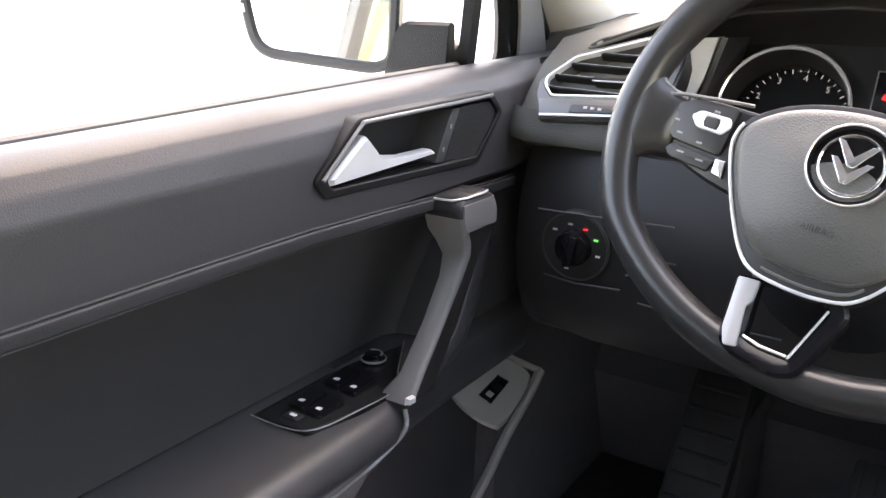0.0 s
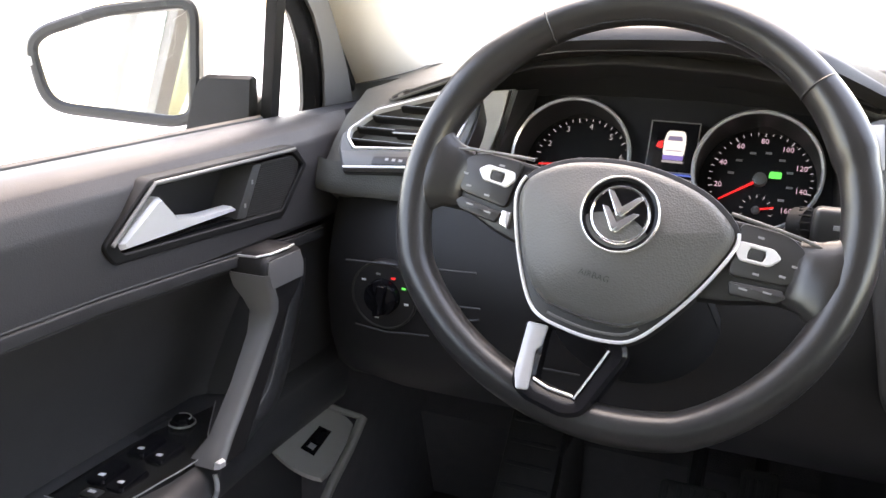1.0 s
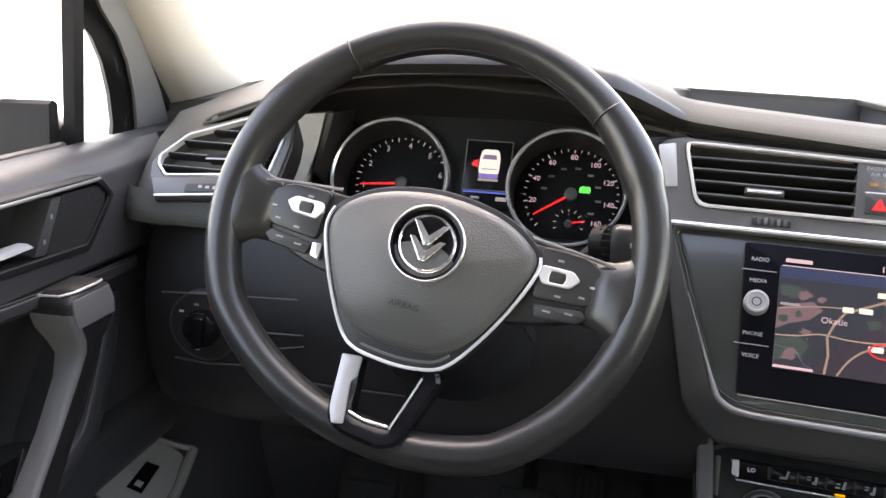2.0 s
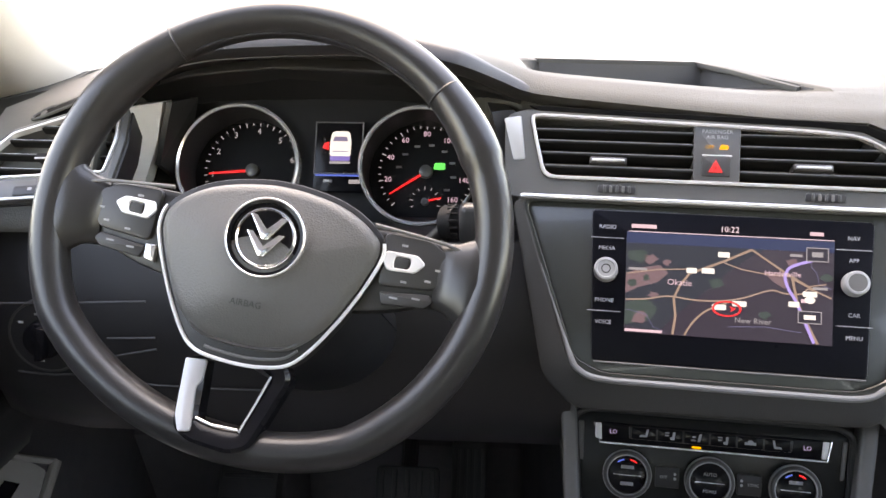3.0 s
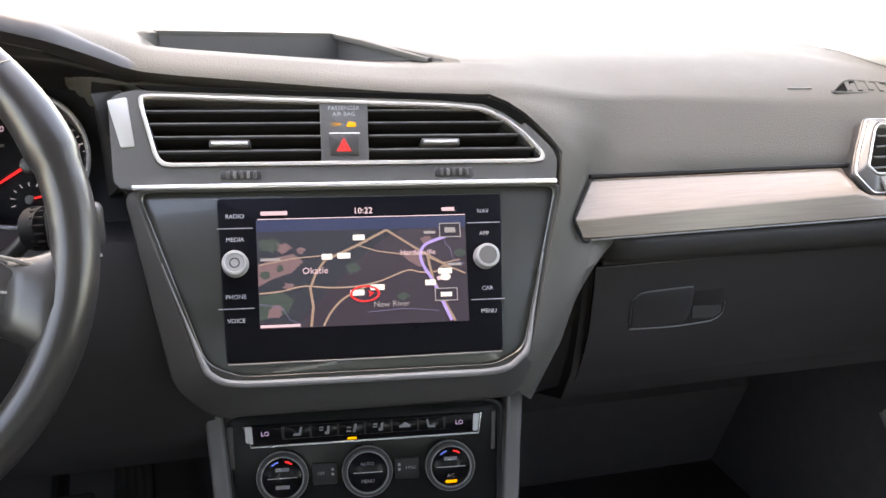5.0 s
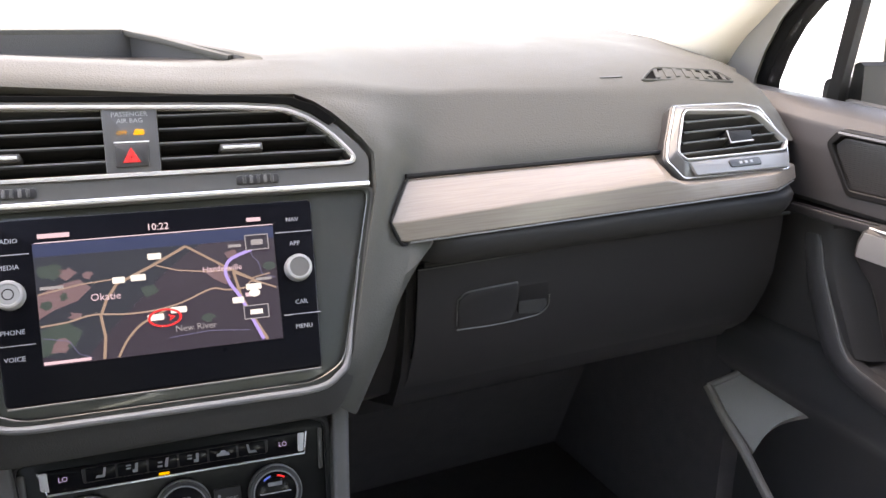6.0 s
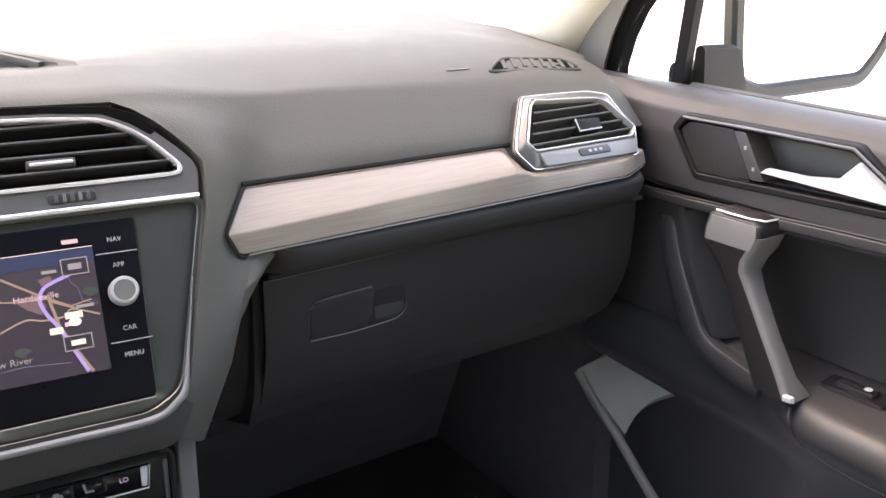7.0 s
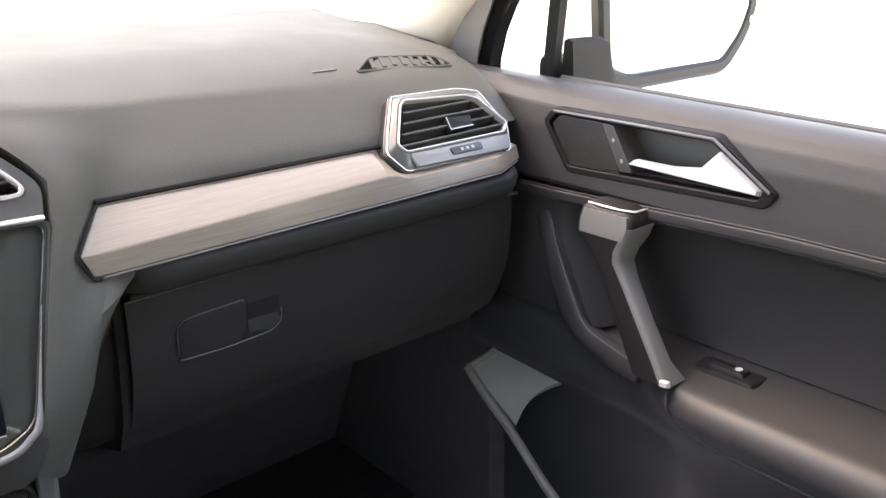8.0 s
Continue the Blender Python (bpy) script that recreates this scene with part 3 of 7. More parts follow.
# shade under the dashboard is put into this panel's darker plastic
part("knee_panel", loft([[(x, y, z) for y, z in knee_driver(x)] for x in (-0.722, -0.69, -0.62, -0.54, -0.46, -0.38, -0.30, -0.24, -0.13)]), SHADEDBLACK, dash, "dark lower panel below the steering wheel, toned for shade", smooth=50)
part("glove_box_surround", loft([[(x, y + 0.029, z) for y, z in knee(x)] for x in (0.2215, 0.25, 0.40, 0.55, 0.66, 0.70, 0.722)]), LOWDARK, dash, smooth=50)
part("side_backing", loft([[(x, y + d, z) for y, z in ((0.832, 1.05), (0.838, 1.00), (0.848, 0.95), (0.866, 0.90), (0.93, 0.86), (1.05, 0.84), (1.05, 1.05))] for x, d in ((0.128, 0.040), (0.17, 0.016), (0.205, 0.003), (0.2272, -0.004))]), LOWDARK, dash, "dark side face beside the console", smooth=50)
GB = MX((0, 0.8175, 1.052), -3)
face_ = [(0.818, 1.053), (0.8175, 1.030), (0.821, 0.98), (0.828, 0.955), (0.838, 0.93), (0.851, 0.907), (0.872, 0.888), (0.90, 0.876)]
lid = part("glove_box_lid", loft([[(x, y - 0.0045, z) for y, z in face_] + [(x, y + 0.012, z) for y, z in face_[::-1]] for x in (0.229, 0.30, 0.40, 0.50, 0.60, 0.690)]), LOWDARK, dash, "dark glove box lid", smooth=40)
part("lid_gap", tube([(x, 0.8145, 1.0512 + 0.016 * (x - 0.23)) for x in (0.2285, 0.35, 0.5, 0.69)], 0.0021, 6), SEALSHADEBLACK, dash)
part("lid_gap", tube([(0.2283, 0.8142, 1.0512), (0.2283, 0.8138, 1.030), (0.2280, 0.8172, 0.98), (0.2278, 0.8240, 0.955)], 0.0010, 6), SEALSHADEBLACK, dash)
# paler tube paints the highlight on the lid's top edge
part("lid_highlight", tube([(x, 0.8134, 1.0484 + 0.016 * (x - 0.23)) for x in (0.230, 0.35, 0.5, 0.69)], 0.0007, 6), SURROUND, lid)
# the pull: a plate with rounded corners, a finger pocket beside it, one lip along the bottom of both, its highlight put
# in as paler grey
part("latch_plate", slab(rounded([(0.272, -0.0705), (0.330, -0.0725), (0.3385, -0.058), (0.3385, -0.0305), (0.284, -0.0325), (0.272, -0.0400)], 0.004, 3), 0.003, 0.0072, 0.0016), LOWDARK, lid, "pull plate of the glove box", GB)
# dark slab paints the shade inside the finger pocket
part("latch_recess", slab(rounded([(0.3400, -0.0660), (0.364, -0.0680), (0.3745, -0.0610), (0.3755, -0.0290), (0.3400, -0.0305)], 0.005, 3), 0.003, 0.0054, 0.0004), SHADEDBLACK, lid, "finger recess, darkened for its shade", GB)
part("latch_lip_highlight", tube(smoothline([GB @ Vector(p) for p in ((0.272, -0.0712, 0.0066), (0.315, -0.0725, 0.0070), (0.352, -0.0710, 0.0070), (0.366, -0.0690, 0.0068), (0.3755, -0.0620, 0.0062), (0.3765, -0.0500, 0.0056))], 4), 0.0007, 6), GREYSATIN, lid)
# highlight round the plate's upper edge, as a paler tube
part("latch_edge_highlight", tube(smoothline([GB @ Vector(p) for p in ((0.2712, -0.066, 0.0064), (0.2712, -0.0420, 0.0066), (0.2745, -0.0370, 0.0068), (0.284, -0.0320, 0.0070), (0.337, -0.0300, 0.0070))], 4), 0.0007, 6), SURROUND, lid)
# paler plastic paints the light on the pocket's floor
part("recess_floor", loft([[GB @ Vector(p) for p in ((0.3405 + 0.002 * k, -0.0520 - 0.0015 * k, 0.0056), (0.3725, -0.0535 - 0.002 * k, 0.0056), (0.3735, -0.0600, 0.0070 + 0.001 * k), (0.364, -0.0672, 0.0078), (0.3405, -0.0650, 0.0074))] for k in (0, 1)]), CHEEK, lid, "sloped floor of the finger recess, paler where lit", smooth=70)
part("seam_strip", tube([(x, 0.806, 1.0555) for x in (0.232, 0.35, 0.5, 0.69)], 0.0022, 6), RUBBER, dash)
# veneer strip with its lower bevel
# two flat facets that meet in a crisp line; the line climbs to the door, and behind the outer vent the upper facet steps back
rows = []
ends = ((0.2245, 0.1995, 0.1935, 0.1940, 0.2000, 0.2060), (0.2215, 0.1965, 0.1925, 0.1930, 0.1990, 0.2040))
for i in range(42):
    k = i / 41 if i else 0.0
    xs = [a + (0.696 - a) * k if i else b for a, b in zip(*ends)]
    row = []
    for q, x in enumerate(xs):
        e, b, r = max(0.0, x - 0.64) * 0.5, ease((x - 0.490) / 0.030), 0.0016 if not i else 0.0
        zf, zb = (1.105 + 0.036 * (x - 0.19)) * (1 - b) + 1.1085 * b, 1.0888 + 0.011 * (x - 0.20)
        row.append(((0.8230 + e + 0.02 * b + r, 1.1315), (0.7925 + e + 0.016 * b + r, zf + 0.0052 - 0.002 * b), (0.7862 + e + r, zf + 0.0005), (0.7853 + e + r, zf - 0.0008), (0.7812 + e + r, zb + 0.0012), (0.7825 + e + r, zb - 0.0006))[q])
    pts = [(x, y, z) for x, (y, z) in zip(xs, row)]
    rows.append(pts + [(xs[5], 0.83 + max(0.0, xs[5] - 0.64) * 0.5, pts[5][2]), (xs[0], pts[0][1] + 0.012, 1.1312)])
strip = part("veneer_strip", loft(rows), VENEER, dash, "glossy grey-beige wood veneer strip", smooth=18)
part("strip_end", tube(smoothline([(0.226, 0.8265, 1.1340), (0.2215, 0.8235, 1.1320), (0.1955, 0.7925, 1.1110), (0.1905, 0.7860, 1.1045), (0.1975, 0.7815, 1.0885), (0.204, 0.7815, 1.0868)], 4), 0.0012, 6), SLATBLACK, dash)
part("strip_gap", tube([(x, 0.8265 + max(0.0, x - 0.64) * 0.5, 1.1350) for x in (0.222, 0.35, 0.5, 0.52)], 0.0026, 6), SLATBLACK, dash)
part("strip_bead", tube([(x, 0.7812 + max(0.0, x - 0.64) * 0.5, 1.0878 + 0.011 * (x - 0.20)) for x in (0.206, 0.3, 0.4, 0.5, 0.6, 0.64, 0.69)], 0.0008, 6), GRIPGREY, dash, "fine satin bead under the veneer")
# defroster grilles at the outer ends of the top
def pad_top(x, y):
    """Height of the top pad at a place before the seats."""
    prof = pad_face(x) if x > 0 else pad_side(x)
    for (y1, z1), (y0, z0) in zip(prof, prof[1:]):
        if y0 <= y <= y1:
            return z0 + (z1 - z0) * (y - y0) / (y1 - y0)
    return prof[4][1]


for s in (1, -1):
    out = [(0.541, 0.904), (0.690, 0.9135), (0.677, 0.938), (0.577, 0.930)]
    # no holes in the pad: near-black plate gives the slots their cavity shade
    g = part("defroster_grille", loft([[(x * s, y, pad_top(x * s, y) + d) for x, y in rounded(out, 0.008)] for d in (-0.012, 0.0010)]), SEALSHADEBLACK, dash, "slotted defroster grille, closed slots blackened as cavity shade")
    part("grille_rim", sweep([(x * s, y, pad_top(x * s, y) + 0.001) for x, y in rounded(out, 0.008)], oval(0, 0, 0.0018, n=6), closed=True), PAD, g)
    for i in range(8):
        x = 0.566 + 0.0152 * i
        ya, yb = 0.9075 + 0.064 * (x - 0.55), 0.929 + 0.08 * (x - 0.577)
        foot_ = [(x, ya), (x + 0.0060, ya), (x + 0.0150, yb), (x + 0.0090, yb)]
        part("slat", loft([[(u * s, y, pad_top(u * s, y) + d) for u, y in foot_] for d in (-0.004, 0.0016)]), PAD, g, smooth=0)
    part("sensor_slot", box((0.507 * s, 0.914, pad_top(0.507 * s, 0.914) + 0.0002), (0.030, 0.0030, 0.0016), 0.0006), DARK, dash)
# silver end piece beside the dials
ENDTRIM = mat("end_trim_silver", (0.62, 0.62, 0.62), 0.30, 0.3, 0, vary=0.15, vary_scale=25, coat=0.4)
part("dial_end_trim", loft([[(-0.5720, 0.872, 1.212), (-0.5435, 0.905, 1.214), (-0.5525, 0.905, 1.175), (-0.5700, 0.903, 1.128), (-0.6050, 0.868, 1.128), (-0.5860, 0.870, 1.172)], [(-0.5720, 0.90, 1.212), (-0.5435, 0.93, 1.214), (-0.5525, 0.93, 1.175), (-0.5700, 0.93, 1.128), (-0.6050, 0.90, 1.128), (-0.5860, 0.90, 1.172)]]), ENDTRIM, dash, "satin silver end trim", smooth=20)
part("end_trim_line", tube([(-0.573, 0.870, 1.211), (-0.587, 0.868, 1.172), (-0.606, 0.866, 1.128)], 0.0014, 8), CHROME, dash, "thin chrome line")
part("dial_side_panel", loft([[(-0.5340, 0.906, 1.214), (-0.526, 0.962, 1.213), (-0.545, 0.952, 1.120), (-0.5515, 0.906, 1.150)], [(-0.540, 0.906, 1.214), (-0.532, 0.962, 1.213), (-0.551, 0.952, 1.120), (-0.5575, 0.906, 1.150)]]), BLACK, dash, "dark side of the dial hollow")
part("dial_end_trim", slab(rounded([(-0.2085, 0.1475), (-0.1925, 0.1505), (-0.186, 0.108), (-0.197, 0.107)], 0.002), -0.002, 0.0012, 0.0008), TRIMGREY, dash, "satin silver end trim", STACK)
part("dial_side_panel", loft([[(-0.212, 0.878, 1.212), (-0.219, 0.965, 1.215), (-0.219, 0.95, 1.10), (-0.190, 0.868, 1.140)], [(-0.19, 0.90, 1.212), (-0.21, 0.98, 1.215), (-0.21, 0.97, 1.10), (-0.17, 0.89, 1.140)]]), DARK, dash, "dark side of the dial hollow")

# ---- centre stack ----
con = thing("centre_console", (0, 0.95, 0.42), "black centre console with satin grey side rails", "console")
part("body", loft([[(-0.155, 0.85, 1.02), (0.165, 0.83, 1.02), (0.175, 1.15, 1.02), (-0.175, 1.15, 1.02)], [(-0.142, 0.835, 0.95), (0.150, 0.81, 0.95), (0.175, 1.15, 0.95), (-0.175, 1.15, 0.95)], [(-0.130, 0.80, 0.82), (0.140, 0.77, 0.82), (0.165, 1.15, 0.82), (-0.165, 1.15, 0.82)], [(-0.12, 0.72, 0.42), (0.13, 0.70, 0.42), (0.155, 1.15, 0.42), (-0.155, 1.15, 0.42)]]), BLACK, con)
for s in (1, -1):
    c = 0.003
    part("side_rail", sweep([CLIMATE @ Vector(p) for p in ((c + 0.137 * s, 0.050, 0.006), (c + 0.132 * s, 0.0, 0.010), (c + 0.127 * s, -0.06, 0.012), (c + 0.124 * s, -0.16, 0.02), (c + 0.122 * s, -0.30, 0.05))], rounded([(-0.0075, -0.02), (0.0075, -0.02), (0.0075, 0.006), (-0.0075, 0.006)], 0.004), up=CLIMATE.col[2].to_3d()), GREYSATIN, con, "satin grey side rail")
back = part("stack_backing", slab([(-0.205, 0.150), (-0.19, 0.158), (0.115, 0.156), (0.135, 0.148), (0.176, 0.104), (0.176, 0.06), (0.134, -0.09), (0.110, -0.105), (-0.108, -0.105), (-0.136, -0.09), (-0.192, 0.06)], -0.10, -0.030, 0.004), BLACK, con, "", STACK)
shell_o = rounded([(-0.186, 0.071), (0.172, 0.071), (0.134, -0.075), (0.108, -0.091), (-0.107, -0.091), (-0.134, -0.077)], 0.012)
shell_i = rounded([(-0.1825, 0.0685), (0.1685, 0.0685), (0.1305, -0.0710), (0.1060, -0.0835), (-0.1050, -0.0835), (-0.1305, -0.0725)], 0.010)
part("screen_surround", ring(grow(shell_o, 0.001), shell_i, -0.06, 0.0014, 0.0008), GREYGLOSS, con, "satin dark grey surround of the screen", STACK)
ledge = smoothline([STACK @ Vector(p) for p in ((-0.1650, 0.010, 0.0025), (-0.1440, -0.045, 0.0028), (-0.1335, -0.072, 0.0030), (-0.1270, -0.0820, 0.0030), (-0.108, -0.0893, 0.0028), (-0.05, -0.0903, 0.0028), (0.05, -0.0903, 0.0028), (0.107, -0.0893, 0.0028), (0.1265, -0.0800, 0.0030), (0.1335, -0.071, 0.0030), (0.1400, -0.045, 0.0028), (0.1535, 0.010, 0.0025))], 5)
# paler tube carries the chamfer's highlight and thins out up the sides
part("ledge_line", tube(ledge, 0.0028, 10, scales=[0.12 + 0.88 * ease(min(i, len(ledge) - 1 - i) / 13) for i in range(len(ledge))]), LEDGESHEEN, con, "rounded lower edge of the surround, its highlight in paler satin")
cheek_o = rounded([(-0.196, 0.071), (0.178, 0.071), (0.142, -0.080), (0.124, -0.112), (-0.128, -0.116), (-0.158, -0.090)], 0.012)
bm = ring(cheek_o, shell_o, -0.06, 0.003, 0.002)
for v in bm.verts:
    if v.co.z > -0.03:
        d0 = min((Vector((v.co.x, v.co.y)) - Vector(q)).length for q in shell_o)
        v.co.z -= d0 * 0.45
part("cheek", bm, CHEEK, con, "soft grey cheek round the screen", STACK)
part("surround_panel", slab(grow(shell_i, 0.001), -0.04, -0.0035, 0.001), GREYGLOSS, con, "glossy anthracite panel round the screen", STACK)

# centre air vents
vent = thing("air_vent", STACK @ Vector((0, 0.12, 0)), "twin centre air vents with black slats and chrome frame", "air vent", "air vents")
vo = [(-0.203, 0.072), (0.1695, 0.072), (0.1716, 0.0800), (0.1738, 0.0990), (0.1470, 0.1270), (0.1310, 0.1400), (0.1125, 0.1470), (0.07, 0.1500), (-0.067, 0.1535), (-0.185, 0.1580), (-0.208, 0.152)]
vi = [(-0.1665, 0.093), (0.154, 0.0928), (0.1584, 0.0942), (0.1588, 0.0985), (0.1385, 0.1205), (0.125, 0.1305), (0.108, 0.1385), (0.07, 0.1418), (-0.067, 0.1465), (-0.176, 0.1505), (-0.1815, 0.149)]
face = part("face", ring(rounded(vo, 0.012, 3), rounded(grow(vi, 0.003), 0.010, 3), -0.04, 0.0, 0.0008), VENTFACE, vent, "glossy grey face", STACK)
part("chrome_frame", ring(rounded(grow(vi, 0.0026), 0.010, 3), rounded(grow(vi, -0.0005), 0.010, 3), -0.004, 0.003, 0.0008), CHROME, vent, "bright chrome frame", STACK)
part("chrome_strip", slab(rounded([(-0.188, 0.0705), (0.170, 0.0705), (0.170, 0.0745), (-0.188, 0.0745)], 0.0015), -0.004, 0.006, 0.0015), CHROME, vent, "bright chrome strip", STACK)
# added black strip stands in for shade cast by the pad lip
part("top_shade", slab(grow(vo, 0.003)[4:10] + grow(vi, 0.0058)[9:3:-1], -0.004, 0.0012, 0.0004, 1), SEALSHADEBLACK, vent, "matt black strip for the shade under the pad lip", STACK)
part("dark_cavity", slab(grow(vi, 0.003), -0.045, -0.032, 0.0005), BLACK, vent, "", STACK)
for u0, u1, side in ((-0.178, -0.034, -1), (0.007, 0.152, 1)):
    for j, v in enumerate((0.1385, 0.1275, 0.1160, 0.1035)):
        a = u0 + (0.0035 * j if side < 0 else 0)
        b = u1 if side < 0 else min(0.152, 0.112 + 0.0135 * j)
        part("slat", sweep([STACK @ Vector((a, v, -0.012)), STACK @ Vector((b, v, -0.012))], rounded([(-0.012, -0.0035), (-0.012, -0.0010), (0.008, 0.0016), (0.010, 0.0004), (0.010, -0.0014)], 0.0006, 2), up=STACK.col[1].to_3d()), SLATBLACK, vent)
        # grey tube paints the highlight along each slat's front
        part("slat_highlight", tube([STACK @ Vector((a, v + 0.0008, -0.0024)), STACK @ Vector((b, v + 0.0008, -0.0024))], 0.0008, 6), GREYSATIN, vent)
    c = -0.110 if side < 0 else 0.069
    tab = part("slider_tab", slab(rounded([(c - 0.017, 0.1065), (c + 0.017, 0.1065), (c + 0.017, 0.1135), (c - 0.017, 0.1135)], 0.002), -0.016, 0.001, 0.002), DARK, vent, "dark slider tab with a chrome edge", STACK)
    part("chrome_edge", slab(rounded([(c - 0.015, 0.1085), (c + 0.015, 0.1085), (c + 0.015, 0.1110), (c - 0.015, 0.1110)], 0.001), 0.001, 0.0024, 0.0006), CHROME, tab, "", STACK)
    c = -0.101 if side < 0 else 0.079
    th = part("thumbwheel", slab(rounded([(c - 0.017, 0.0785), (c + 0.017, 0.0785), (c + 0.017, 0.0865), (c - 0.017, 0.0865)], 0.003), -0.003, 0.0015, 0.001), BLACK, vent, "ribbed thumbwheel", STACK)
    for k in range(5):
        part("rib", slab(rounded([(c - 0.012 + 0.0055 * k, 0.0795), (c - 0.0095 + 0.0055 * k, 0.0795), (c - 0.0095 + 0.0055 * k, 0.0855), (c - 0.012 + 0.0055 * k, 0.0855)], 0.0006, 2), 0.001, 0.003, 0.0005), GREYSATIN if k % 2 else SURROUND, th, "", STACK)
hz = part("switch_block", slab(rounded([(-0.034, 0.0935), (0.006, 0.0935), (0.0065, 0.1455), (-0.0345, 0.1460)], 0.0015), -0.03, 0.001, 0.001), mat("switch_grey", (0.055, 0.055, 0.056), 0.45, vary=0.05), vent, "grey block with airbag lamp and hazard switch", STACK)
words("caption", "PASSENGER\nAIR BAG", 0.0052, -0.014, 0.1375, 0.0012, STACK, DIMPRINT, hz)
words("caption", "OFF", 0.0046, -0.0205, 0.1255, 0.0012, STACK, AMBER, hz)
part("airbag_lamp", slab(rounded([(-0.0125, 0.1235), (-0.004, 0.1235), (-0.004, 0.1275), (-0.0105, 0.1285)], 0.001), 0.0008, 0.0014, 0.0002), AMBER, hz, "amber airbag symbol", STACK)
part("divider", slab([(-0.027, 0.1175), (-0.001, 0.1175), (-0.001, 0.1185), (-0.027, 0.1185)], 0.0008, 0.0015, 0.0002), PRINT, hz, "", STACK)
but = part("hazard_button", slab(rounded([(-0.027, 0.098), (-0.002, 0.098), (-0.002, 0.1165), (-0.027, 0.1165)], 0.002), 0, 0.0025, 0.001), DARK, hz, "hazard button", STACK)
part("triangle", ring([(-0.0215, 0.1015), (-0.0085, 0.1015), (-0.015, 0.1135)], [(-0.0160, 0.1045), (-0.0140, 0.1045), (-0.015, 0.1065)], 0.0024, 0.0032, 0.0002), RED, but, "red warning triangle", STACK)

# screen unit
unit = thing("infotainment_unit", STACK @ Vector((0, -0.07, 0)), "glossy black touchscreen unit showing a night map", "car screen")
bz = rounded([(-0.1155, -0.0730), (0.1130, -0.0725), (0.1195, 0.0630), (-0.1215, 0.0630)], 0.004)
bezel = part("bezel", slab(bz, -0.02, 0.0, 0.0012), GLASSBLACK, unit, "glossy black glass front", STACK)
part("bezel_edge", tube([STACK @ Vector(p) for p in ((-0.114, -0.0742, 0), (0, -0.0744, 0.0005), (0.112, -0.0738, 0))], 0.0008, 8), GREYSATIN, unit, "fine silver lower edge")
screen = part("screen", slab([(-0.0885, -0.0465), (0.0850, -0.0465), (0.0865, 0.0440), (-0.0900, 0.0440)], -0.001, 0.0003, 0.0001), emit("map_ground", (0.030, 0.021, 0.032), 1.0), unit, "lit map screen", STACK)


def poly(name, pts, w, m, material, parent, label="", mm=STACK):
    return part(name, slab(pts, w - 0.0002, w, 0.00003, 1), material, parent, label, mm)


def ribbon(name, pts, width, w, material, parent, label="", mm=STACK):
    """A flat line of that width through points on a panel."""
    P = [Vector((*p, 0)) for p in pts]
    rows = []
    for i, p in enumerate(P):
        t = (P[min(i + 1, len(P) - 1)] - P[max(i - 1, 0)]).normalized()
        n = Vector((-t.y, t.x, 0)) * width / 2
        rows.append([p + n + Vector((0, 0, w - 0.0001)), p - n + Vector((0, 0, w - 0.0001)), p - n + Vector((0, 0, w)), p + n + Vector((0, 0, w))])
    return part(name, loft(rows), material, parent, label, mm, smooth=0)


MAPSKY = emit("map_sky", (0.016, 0.028, 0.080), 1.0)
MAPDUSK = emit("map_dusk", (0.017, 0.020, 0.029), 1.0)
MAPLAND = emit("map_land", (0.16, 0.10, 0.105), 1.0)
MAPWOOD = emit("map_wood", (0.035, 0.055, 0.045), 1.0)
ROAD = emit("map_road", (0.30, 0.21, 0.15), 1.0)
ROADFINE = emit("map_road_fine", (0.42, 0.30, 0.22), 0.8)
MOTORWAY = emit("map_motorway", (0.36, 0.28, 0.62), 1.0)
WATERLINE = emit("map_stream", (0.12, 0.12, 0.20), 1.0)
poly("map_sky", [(-0.0899, 0.034), (0.0864, 0.034), (0.0866, 0.0438), (-0.0900, 0.0438)], 0.0005, None, MAPSKY, screen, "dark blue map horizon")
poly("map_haze", [(-0.0886, -0.040), (-0.060, -0.0455), (-0.046, -0.030), (-0.020, -0.006), (-0.004, 0.010), (0.016, 0.026), (0.030, 0.034), (-0.0899, 0.034)], 0.0005, None, MAPDUSK, screen)
poly("map_land", [(-0.0890, 0.006), (-0.075, 0.012), (-0.060, 0.015), (-0.052, 0.008), (-0.062, -0.001), (-0.078, -0.006), (-0.0890, -0.012)], 0.0006, None, MAPLAND, screen)
poly("map_land", [(0.028, 0.014), (0.044, 0.015), (0.050, 0.006), (0.046, 0.000), (0.036, 0.006)], 0.0006, None, MAPLAND, screen)
poly("map_wood", [(-0.0885, -0.020), (-0.070, -0.016), (-0.060, -0.024), (-0.066, -0.034), (-0.0885, -0.040)], 0.0006, None, MAPWOOD, screen)
poly("map_wood", [(-0.018, 0.004), (-0.008, 0.006), (-0.004, 0.000), (-0.014, -0.004)], 0.0006, None, MAPWOOD, screen)
rnd = random.Random(5)
